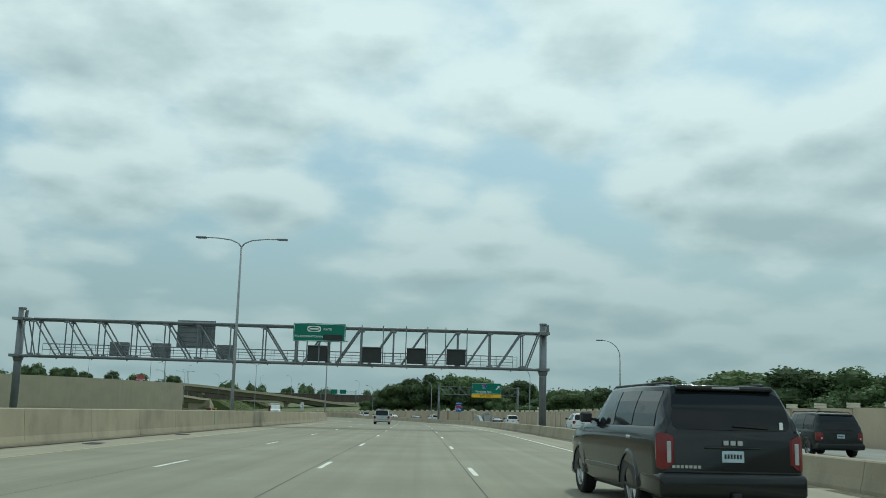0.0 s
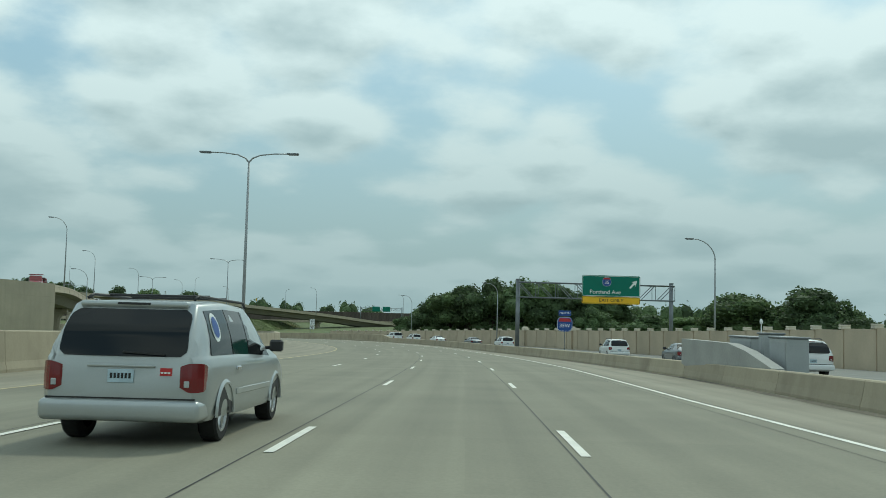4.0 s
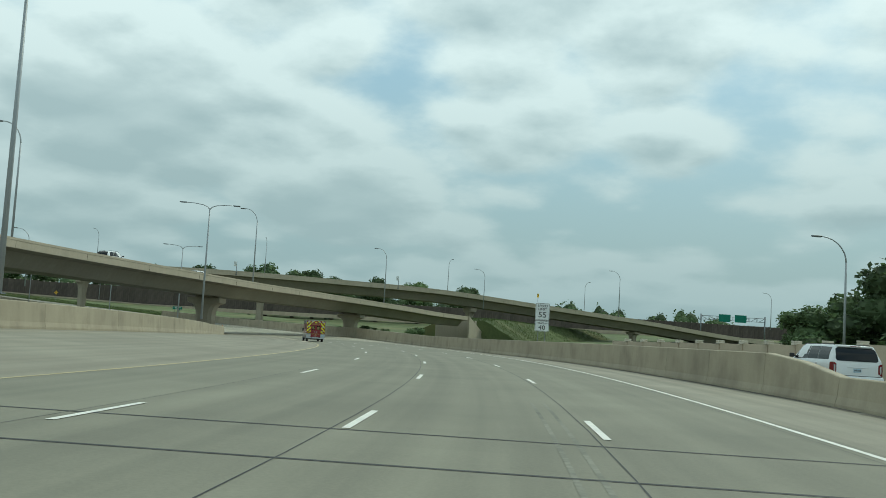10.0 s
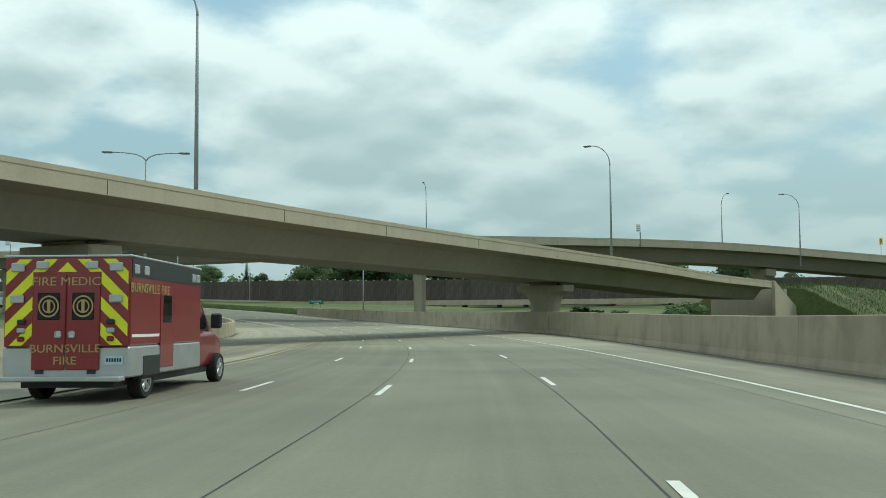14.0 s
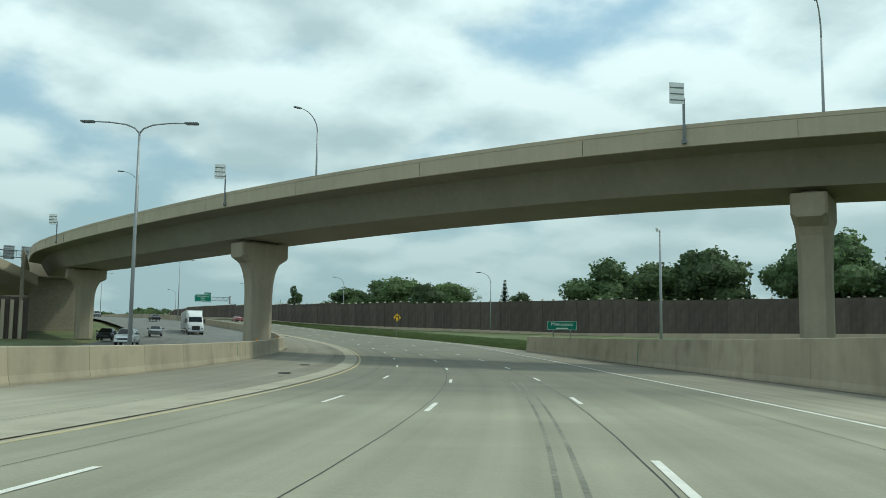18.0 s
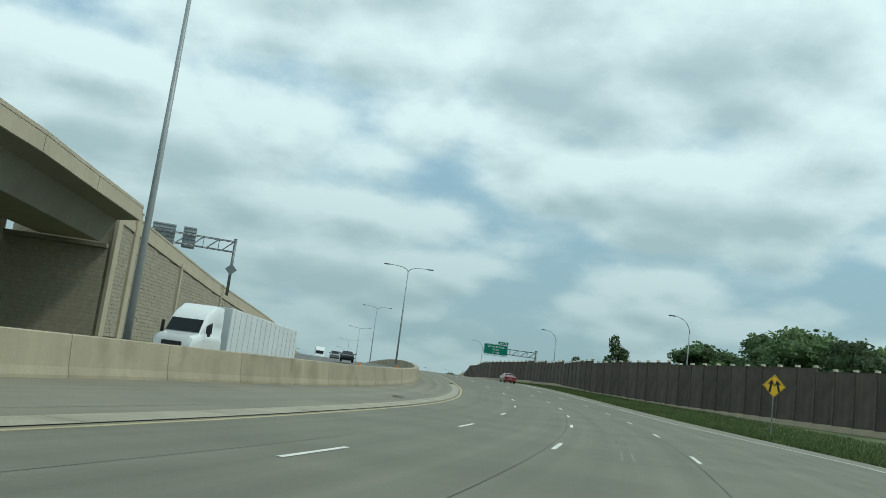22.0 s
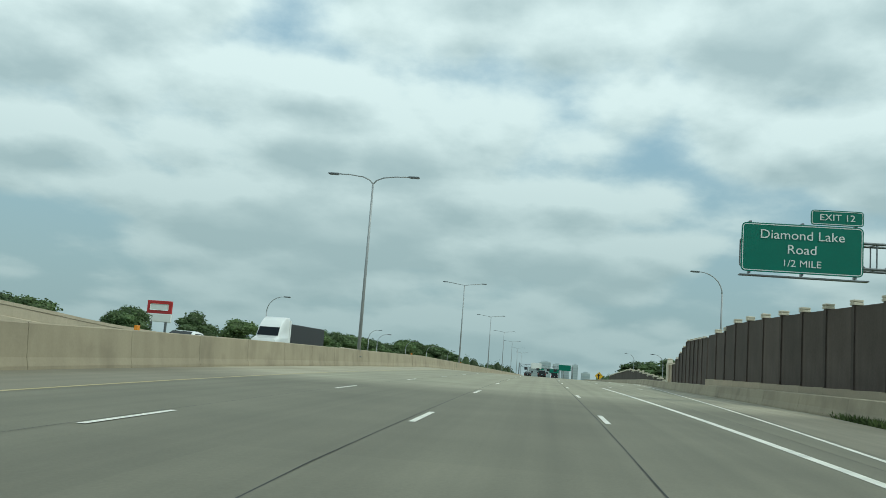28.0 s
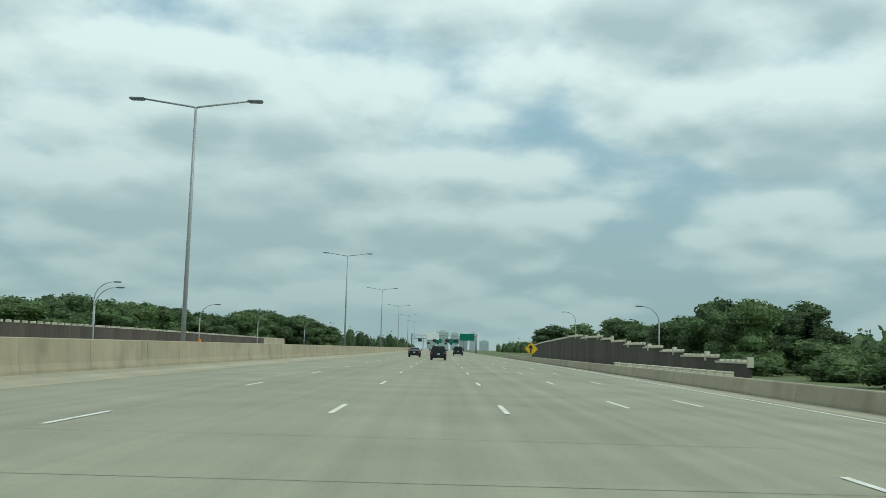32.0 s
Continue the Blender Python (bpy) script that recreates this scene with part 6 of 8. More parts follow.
class Shell:
    """A car body carried through stations: (y, half width, underside, belt, roof, half width of the roof)."""

    def __init__(self, stations):
        self.st = stations

    def side(self, y, v, out=0.0):
        """A place on the right side: v 0 at the belt, 1 at the roof edge; below 0 down to the sill."""
        ys = [s[0] for s in self.st]
        w, zu, zb, zt, wt = (float(np.interp(y, ys, [s[k] for s in self.st])) for k in (1, 2, 3, 4, 5))
        if v >= 0:
            bow = 0.12 * min(1.0, max(0.0, (zt - zb) / 0.5)) * v * (1 - v)
            return Vector((w * 0.96 + (wt - w * 0.96) * v + bow + out, y, zb + (zt - 0.07 - zb) * v + out * 0.3))
        return Vector((w + out, y, zb + (zb - zu - 0.2) * v))

    def body(self, root, material, name="body"):
        bm = bmesh.new()
        rings = []
        for y, w, zu, zb, zt, wt in self.st:
            zm = (zu + zb) / 2
            half = [(w * 0.86, zu), (w * 0.95, zu + 0.03), (w * 0.985, zu + 0.10), (w, zu + 0.25), (w * 1.008, zm + 0.1), (w * 1.0, zm + (zb - zm) * 0.62), (w * 0.985, zb - 0.03), (w * 0.965, zb + 0.005)]
            bow = 0.03 * min(1.0, max(0.0, (zt - zb) / 0.5))
            half += [((w * 0.95) + (wt - w * 0.95) * u + bow * 4 * u * (1 - u), zb + 0.03 + (zt - 0.07 - zb - 0.03) * u) for u in (0.0, 0.35, 0.7, 1.0)]
            half += [(wt - 0.018, zt - 0.04), (wt - 0.055, zt - 0.018), (wt - 0.12, zt - 0.005), (wt - 0.24, zt + 0.004)]
            rings.append([bm.verts.new((x, y, z)) for x, z in half] + [bm.verts.new((-x, y, z)) for x, z in reversed(half)])
        n = len(rings[0])
        for a, b in zip(rings, rings[1:]):
            for k in range(n):
                bm.faces.new((a[k], b[k], b[(k + 1) % n], a[(k + 1) % n]))
        bm.faces.new(rings[0])
        bm.faces.new(rings[-1][::-1])
        bmesh.ops.recalc_face_normals(bm, faces=bm.faces)
        ob = part(name, bm, material, root, "glossy painted body", smooth=True)
        ob.data.set_sharp_from_angle(angle=radians(38))
        return ob

    def pane(self, root, y0, y1, v0, v1, lean0=0.0, lean1=0.0, name="side_window", material=None, out=0.006):
        """A glass pane on each side."""
        for sx in (-1, 1):
            rows = []
            for u in (0.0, 0.35, 0.7, 1.0):
                v = v0 + (v1 - v0) * u
                rows.append((self.side(y0 + lean0 * u, v, out), self.side(y1 + lean1 * u, v, out)))
            vs = [(p.x * sx, p.y, p.z) for r in rows for p in r]
            vs += [(x - sx * 0.014, y, z) for x, y, z in vs]
            fs = [(2 * k, 2 * k + 1, 2 * k + 3, 2 * k + 2) for k in range(3)] + [(2 * k, 2 * k + 2, 2 * k + 10, 2 * k + 8) for k in range(3)] + [(2 * k + 1, 2 * k + 9, 2 * k + 11, 2 * k + 3) for k in range(3)] + [(0, 8, 9, 1), (6, 7, 15, 14)]
            raw(name, vs, fs, material or GLASS_DARK, root)

    def seam(self, root, y, v0=-0.85, v1=0.0):
        for sx in (-1, 1):
            a, b = self.side(y, v0, 0.004), self.side(y, v1, 0.004)
            raw("door_seam", [(sx * a.x, a.y - 0.006, a.z), (sx * a.x, a.y + 0.006, a.z), (sx * b.x, b.y + 0.006, b.z), (sx * b.x, b.y - 0.006, b.z)], [(0, 1, 2, 3)], TRIM, root)


def slab(root, name, pts, material, label="", thick=0.012):
    """A thin quad panel through four corners, thickened behind."""
    p = [Vector(q) for q in pts]
    nrm = (p[1] - p[0]).cross(p[3] - p[0]).normalized() * thick
    return raw(name, p + [q - nrm for q in p], [(0, 1, 2, 3), (0, 4, 5, 1), (1, 5, 6, 2), (2, 6, 7, 3), (3, 7, 4, 0)], material, root, label)


def rear_plate(root, y, z, w=0.31, h=0.155, x=0.0):
    pl = part("number_plate", boxed(x - w / 2, x + w / 2, y - 0.012, y, z - h / 2, z + h / 2, 0.004), PLATE, root, "pale number plate with unread characters")
    for k in range(6):
        part("plate_bar", boxed(x - w * 0.4 + k * w * 0.14, x - w * 0.4 + k * w * 0.14 + w * 0.09, y - 0.015, y - 0.012, z - h * 0.18, z + h * 0.22), SIGNBLACK, pl)


def arches(root, shell, ys, r, paint):
    """Flat dark rings in place of the shaded wheel wells, with a painted, slightly flared lip round each."""
    for y in ys:
        for sx in (-1, 1):
            w = shell.side(y, -0.5).x
            n = 22
            angles = [math.pi * (-0.01 + 1.02 * k / n) for k in range(n + 1)]
            ring = lambda prof: [(sx * (w + o), y + q * math.cos(a), r + q * math.sin(a)) for a in angles for q, o in prof]
            raw("wheel_arch", ring(((r * 0.55, 0.004), (r * 1.16, 0.004))), [(2 * k, 2 * k + 2, 2 * k + 3, 2 * k + 1) for k in range(n)], TRIM, root, "flat dark ring standing in for the shaded wheel well")
            prof = ((r * 1.12, 0.0), (r * 1.12, 0.022), (r * 1.19, 0.026), (r * 1.32, 0.002))
            fs = [(4 * k + j, 4 * k + 4 + j, 4 * k + 5 + j, 4 * k + 1 + j) for k in range(n) for j in range(3)]
            raw("arch_lip", ring(prof), fs, paint, root, "flared painted arch lip")


def corner_lamp(root, st, z0, z1, inner, back):
    """Red lamps wrapped round the two rear corners, each with a clear lens let into it."""
    w, wide = st[0][1], st[1][1]
    plan = [(w - inner, -0.016), (w - inner * 0.45, -0.02), (w - 0.015, -0.012), (w + 0.035, 0.03), (wide + 0.012, 0.105), (wide + 0.016, back * 0.75), (wide + 0.012, back)]
    n = len(plan)
    h = z1 - z0
    trim = [0.16, 0.03, 0.0, 0.0, 0.03, 0.14, 0.34]
    for sx in (-1, 1):
        vs = []
        for (x, y), c in zip(plan, trim):
            vs += [(sx * x, y, z0 + h * c), (sx * (x + 0.004), y - 0.006, z0 + h * 0.5), (sx * x, y, z1 - h * c * 0.6)]
        vs += [(sx * (x - 0.05), max(y, 0.0) + 0.03, z) for x, y in plan for z in (z0 + h * 0.2, z1 - h * 0.2)]
        fs = [(3 * k + j, 3 * k + 3 + j, 3 * k + 4 + j, 3 * k + 1 + j) for k in range(n - 1) for j in range(2)]
        m = 3 * n
        for k in range(n - 1):
            fs += [(3 * k, m + 2 * k, m + 2 * k + 2, 3 * k + 3), (3 * k + 2, 3 * k + 5, m + 2 * k + 3, m + 2 * k + 1)]
        fs += [(0, 1, 2, m + 1, m), (3 * n - 3, m + 2 * n - 2, m + 2 * n - 1, 3 * n - 1, 3 * n - 2)]
        lamp = raw("tail_lamp", vs, [f[::sx] for f in fs], TAIL, root, "red tail lamp wrapped round the corner")
        cx = w - inner * 0.5
        part("reversing_lens", boxed(sx * cx - inner * 0.22, sx * cx + inner * 0.22, -0.034, -0.02, z0 + h * 0.18, z0 + h * (0.78 if h > 0.4 else 0.40), 0.006), LAMP_CLEAR, lamp, "clear lens")


def rear_glass(root, st, v0, v1, side):
    """One bowed rear window with rounded corners, laid on the slope of the tailgate."""
    zs, ys, ws = [s[4] for s in st[:3]], [s[0] for s in st[:3]], [s[5] for s in st[:3]]
    rows, cols = 11, 10
    vs = []
    for i in range(rows):
        v = v0 + (v1 - v0) * i / (rows - 1)
        z = zs[0] + (zs[2] - zs[0]) * v
        e = min(i, rows - 1 - i) / (rows - 1)
        half = float(np.interp(z, zs, ws)) - side - 0.08 * max(0.0, 1 - e / 0.16) ** 2
        y = float(np.interp(z, zs, ys))
        for j in range(cols + 1):
            u = 2 * j / cols - 1
            vs.append((half * u, y - 0.022 + 0.018 * u * u, z))
    q = cols + 1
    fs = [(i * q + j, i * q + j + 1, (i + 1) * q + j + 1, (i + 1) * q + j) for i in range(rows - 1) for j in range(cols)]
    m = len(vs)
    vs += [(x, y + 0.03, z) for x, y, z in vs]
    rim = [j for j in range(q)] + [i * q + cols for i in range(1, rows)] + [(rows - 1) * q + j for j in range(cols - 1, -1, -1)] + [i * q for i in range(rows - 2, 0, -1)]
    fs += [(a, m + a, m + b, b) for a, b in zip(rim, rim[1:] + rim[:1])]
    ob = raw("rear_window", vs, fs, GLASS_DARK, root, "wide dark rear window")
    ob.data.shade_smooth()
    ob.data.set_sharp_from_angle(angle=radians(40))


def mirror(root, y, x, z):
    for sx in (-1, 1):
        bm = boxed(min(sx * x, sx * (x + 0.2)), max(sx * x, sx * (x + 0.2)), y - 0.06, y + 0.08, z - 0.08, z + 0.1, 0.03)
        box(bm, min(sx * (x - 0.1), sx * x), max(sx * (x - 0.1), sx * x), y - 0.02, y + 0.03, z - 0.05, z + 0.0, 0.01)
        part("side_mirror", bm, TRIM, root, smooth=False)


SPECS = {
    # stations, wheel places, wheel radius
    "suv": ([(0.0, 0.97, 0.42, 1.22, 1.22, 0.90), (0.09, 1.03, 0.32, 1.24, 1.53, 0.86), (0.32, 1.04, 0.30, 1.25, 1.85, 0.80), (1.6, 1.035, 0.30, 1.25, 1.89, 0.80), (3.1, 1.03, 0.30, 1.24, 1.89, 0.80), (3.45, 1.02, 0.30, 1.24, 1.82, 0.78), (4.25, 1.01, 0.30, 1.22, 1.27, 0.86), (5.2, 0.99, 0.32, 1.12, 1.16, 0.84), (5.55, 0.93, 0.36, 1.02, 1.05, 0.78), (5.7, 0.84, 0.44, 0.8, 0.84, 0.7)], (1.46, 4.7), 0.40),
    "van": ([(0.0, 0.85, 0.40, 1.02, 1.03, 0.81), (0.10, 0.935, 0.30, 1.04, 1.36, 0.79), (0.40, 0.97, 0.26, 1.05, 1.70, 0.76), (1.6, 1.0, 0.26, 1.05, 1.76, 0.76), (2.7, 0.99, 0.26, 1.03, 1.73, 0.75), (3.15, 0.99, 0.26, 1.02, 1.62, 0.74), (4.2, 0.98, 0.26, 0.98, 1.03, 0.8), (4.75, 0.93, 0.28, 0.86, 0.89, 0.74), (5.0, 0.84, 0.34, 0.74, 0.77, 0.66), (5.1, 0.74, 0.42, 0.62, 0.66, 0.58)], (0.95, 3.98), 0.335),
    "crossover": ([(0.0, 0.84, 0.42, 1.02, 1.05, 0.8), (0.10, 0.91, 0.30, 1.04, 1.34, 0.76), (0.40, 0.93, 0.27, 1.05, 1.60, 0.70), (1.4, 0.94, 0.27, 1.05, 1.68, 0.70), (2.4, 0.93, 0.27, 1.03, 1.65, 0.69), (2.7, 0.93, 0.27, 1.02, 1.56, 0.68), (3.45, 0.92, 0.27, 0.99, 1.04, 0.76), (4.2, 0.89, 0.29, 0.9, 0.93, 0.74), (4.5, 0.80, 0.34, 0.78, 0.81, 0.66), (4.6, 0.7, 0.42, 0.66, 0.7, 0.56)], (0.85, 3.6), 0.34),
    "sedan": ([(0.0, 0.78, 0.42, 0.86, 0.90, 0.72), (0.12, 0.87, 0.28, 0.93, 0.97, 0.74), (0.75, 0.9, 0.24, 0.95, 1.0, 0.76), (1.45, 0.91, 0.22, 0.95, 1.36, 0.64), (2.1, 0.91, 0.22, 0.94, 1.42, 0.63), (2.75, 0.91, 0.22, 0.93, 1.37, 0.63), (3.6, 0.9, 0.22, 0.9, 0.95, 0.74), (4.4, 0.87, 0.25, 0.8, 0.83, 0.72), (4.7, 0.78, 0.32, 0.7, 0.73, 0.62), (4.8, 0.68, 0.4, 0.6, 0.64, 0.54)], (0.95, 3.75), 0.32),
}


def car(kind, paint, m, label, category, name, rack=True):
    st, axle, r = SPECS[kind]
    sh = Shell(st)
    root = empty(name, m)
    tagged(root, label, category)
    sh.body(root, PAINT[paint])
    L = st[-1][0]
    roof0 = 2 if kind != "sedan" else 3
    y0, y1 = st[roof0][0], st[5][0]
    w0, belt = st[1][1], st[1][3]
    wheels(root, st[3][1] - 0.15, axle, r)
    arches(root, sh, axle, r, PAINT[paint])
    # side glass in three panes and a raked front corner
    if kind == "sedan":
        sh.pane(root, 1.32, 2.0, 0.08, 0.92, 0.22, 0.0)
        sh.pane(root, 2.06, 2.85, 0.08, 0.92, 0.0, -0.12)
    else:
        a, b = y0 + 0.1, y1
        t = (b - a) / 3
        sh.pane(root, a - 0.08, a + t - 0.05, 0.03, 0.95, 0.08, 0.0)
        sh.pane(root, a + t, a + 2 * t - 0.05, 0.03, 0.95)
        sh.pane(root, a + 2 * t, b + 0.46, 0.03, 0.95, 0.0, -0.36)
    for k in range(3):
        sh.seam(root, y0 + 0.6 + (y1 - y0) * (0.1 + 0.36 * k))
    # rear glass, tail lamps, plate, bumper
    if kind == "sedan":
        a, b = st[2], st[3]
    else:
        a, b = st[0], st[2]
    wa, wb = a[5] - 0.02, b[5] - 0.08
    if kind == "sedan":
        slab(root, "rear_window", [(-wa, a[0] + 0.06, a[4] + 0.02), (wa, a[0] + 0.06, a[4] + 0.02), (wb, b[0] - 0.04, b[4]), (-wb, b[0] - 0.04, b[4])], GLASS_DARK)
    else:
        rear_glass(root, st, 0.03, 0.86, 0.045)
        out = 0.13 if kind == "suv" else 0.1
        bm = soft_box(-b[5] + 0.1, b[5] - 0.1, b[0] - out, b[0] + 0.25, b[4] - 0.075, b[4] + 0.004, 0.034, 4)
        sp_ = part("roof_spoiler", bm, PAINT[paint], root, smooth=True)
        part("brake_light", boxed(-0.2, 0.2, b[0] - out - 0.006, b[0] - out + 0.03, b[4] - 0.042, b[4] - 0.015), LAMP_CLEAR if paint == "black" else TRIM if kind == "van" else TAIL, sp_, "slim high brake light")
        part("wiper", boxed(-0.05, 0.45, -0.035, -0.02, belt + 0.05, belt + 0.07, 0, Matrix.Rotation(radians(3), 4, "Y")), TRIM, root)
    zt = belt - 0.06
    tall = {"suv": 0.48, "van": 0.34}.get(kind, 0.26)
    corner_lamp(root, st, zt - tall, zt, 0.13 if kind == "suv" else 0.14, 0.15 if kind == "suv" else 0.28)
    for sx in (-1, 1):
        part("headlamp", boxed(min(sx * (st[-2][1] - 0.32), sx * (st[-2][1] + 0.01)), max(sx * (st[-2][1] - 0.32), sx * (st[-2][1] + 0.01)), L - 0.22, L - 0.08, st[-2][3] - 0.2, st[-2][3] - 0.02, 0.03), LAMP_CLEAR, root, "clear headlamp")
        part("door_handle", boxed(min(sx * 0.98 * st[3][1], sx * (st[3][1] + 0.03)), max(sx * 0.98 * st[3][1], sx * (st[3][1] + 0.03)), y0 + 1.0, y0 + 1.18, belt - 0.17, belt - 0.12, 0.012), CHROME if kind in ("suv", "van") else PAINT[paint], root)
        part("side_moulding", boxed(min(sx * 0.99 * st[3][1], sx * (st[3][1] + 0.015)), max(sx * 0.99 * st[3][1], sx * (st[3][1] + 0.015)), axle[0] + r + 0.15, axle[1] - r - 0.15, 0.55, 0.63, 0.006), PAINT[paint], root)
    plate_z = {"suv": 0.88, "van": 0.82}.get(kind, 0.72)
    deep = 0.24 if kind == "suv" else 0.15
    part("rear_bumper", soft_box(-w0 - 0.012, w0 + 0.012, -0.07, axle[0] - r * 1.2, st[0][2] - 0.1, st[0][2] + deep, 0.07, 4), PAINT[paint], root, "deep painted bumper", smooth=True)
    part("bumper_gap", boxed(-w0 + 0.06, w0 - 0.06, -0.008, 0.03, st[0][2] + deep + 0.004, st[0][2] + deep + 0.022), TRIM, root, "thin dark gap above the bumper")
    part("tailgate_ledge", soft_box(-0.40, 0.40, -0.026, 0.03, plate_z + 0.1, plate_z + 0.135, 0.012), PAINT[paint], root, smooth=True)
    part("front_bumper", soft_box(-st[-2][1], st[-2][1], L - 0.25, L + 0.05, 0.28, 0.54, 0.08), PAINT[paint], root)
    part("grille", boxed(-0.5, 0.5, L - 0.06, L + 0.03, 0.52, st[-1][3] + 0.02, 0.02), TRIM, root)
    rear_plate(root, -0.006 if kind != "sedan" else -0.01, plate_z)
    part("underbody", boxed(-w0 + 0.2, w0 - 0.2, 0.6, L - 0.4, 0.25, 0.4), TRIM, root)
    # windscreen
    a, b = st[5], st[6]
    slab(root, "windscreen", [(a[5] - 0.08, a[0] + 0.05, a[4] - 0.0), (-a[5] + 0.08, a[0] + 0.05, a[4] - 0.0), (-b[5] + 0.04, b[0] - 0.03, b[4] + 0.035), (b[5] - 0.04, b[0] - 0.03, b[4] + 0.035)], GLASS_DARK)
    mirror(root, y1 + 0.35, st[5][1] - 0.01, belt + 0.12)
    if rack and kind != "sedan":
        top = max(s[4] for s in st)
        for sx in (-1, 1):
            x = sx * (st[3][5] - 0.1)
            up = 0.0 if kind == "suv" else 0.03
            part("roof_rail", tube(bmesh.new(), [(x, y0 + 0.15, top - 0.02), (x, y0 + 0.3, top + up), (x, y1 - 0.2, top + up), (x, y1 - 0.05, top - 0.04)], 0.02, 6), TRIM, root, smooth=True)
        if kind == "van":
            for y in (y0 + 0.8, y0 + 1.6):
                part("cross_bar", tube(bmesh.new(), [(-st[3][5] + 0.1, y, top + 0.045), (st[3][5] - 0.1, y, top + 0.045)], 0.018, 6), TRIM, root)
    return root


def bars(root, name, x0, x1, y, z, h, n, material, label):
    w = (x1 - x0) / n
    for k in range(n):
        part(name, boxed(x0 + k * w, x0 + (k + 0.72) * w, y - 0.008, y, z, z + h), material, root, label)


black = car("suv", "black", laid(12.8, -4.4, 0.0) @ Matrix.Rotation(radians(3.6), 4, "Z"), "large black sport utility car with chrome trim and dark glass", "car", "sport_utility_car")
bars(black, "badge_bar", -0.14, 0.16, -0.028, 1.035, 0.062, 3, CHROME, "chrome badge")
bars(black, "name_bar", -0.86, -0.44, -0.006, 0.715, 0.04, 7, CHROME, "small chrome name bars")
part("window_sticker", boxed(0.68, 0.73, 0.0, 0.006, 1.26, 1.36), SIGNWHITE, black, "small white sticker")
part("tow_hitch", boxed(-0.06, 0.06, -0.14, 0.1, 0.3, 0.4, 0.01), TRIM, black)

van = car("van", "silver", laid(112.9, 4.02, 0.0), "silver minivan with red tail lamps and a roof rack", "minivan", "minivan")
rs = part("red_sticker", boxed(0.46, 0.60, -0.014, -0.002, 0.83, 0.92), SIGNRED, van, "small red sticker")
bars(rs, "sticker_bar", 0.47, 0.59, -0.014, 0.855, 0.02, 3, SIGNWHITE, "")
vs_ = Shell(SPECS["van"][0])
for ob_name, ry, rv, out, material, label in (("window_decal", 0.17, 0.30, 0.010, SIGNWHITE, "round white and blue window decal"), ("decal_disc", 0.125, 0.22, 0.014, SIGNBLUE, "")):
    turns = np.linspace(0, 2 * math.pi, 20, endpoint=False)
    dec = raw(ob_name, [vs_.side(0.76 + ry * math.cos(a), 0.6 + rv * math.sin(a), out) for a in turns], [tuple(range(20))], material, van if label else dec, label)

# ---- fire ambulance ----


def clip_poly(poly, x0, x1, z0, z1):
    """A polygon in (x, z) cut by a rectangle."""
    for axis, lim, sgn in ((0, x0, 1), (0, x1, -1), (1, z0, 1), (1, z1, -1)):
        out = []
        for p, q in zip(poly, poly[1:] + poly[:1]):
            ip, iq = (p[axis] - lim) * sgn >= 0, (q[axis] - lim) * sgn >= 0
            if ip:
                out.append(p)
            if ip != iq:
                u = (lim - p[axis]) / (q[axis] - p[axis])
                out.append((p[0] + (q[0] - p[0]) * u, p[1] + (q[1] - p[1]) * u))
        poly = out
        if len(poly) < 3:
            return []
    return poly


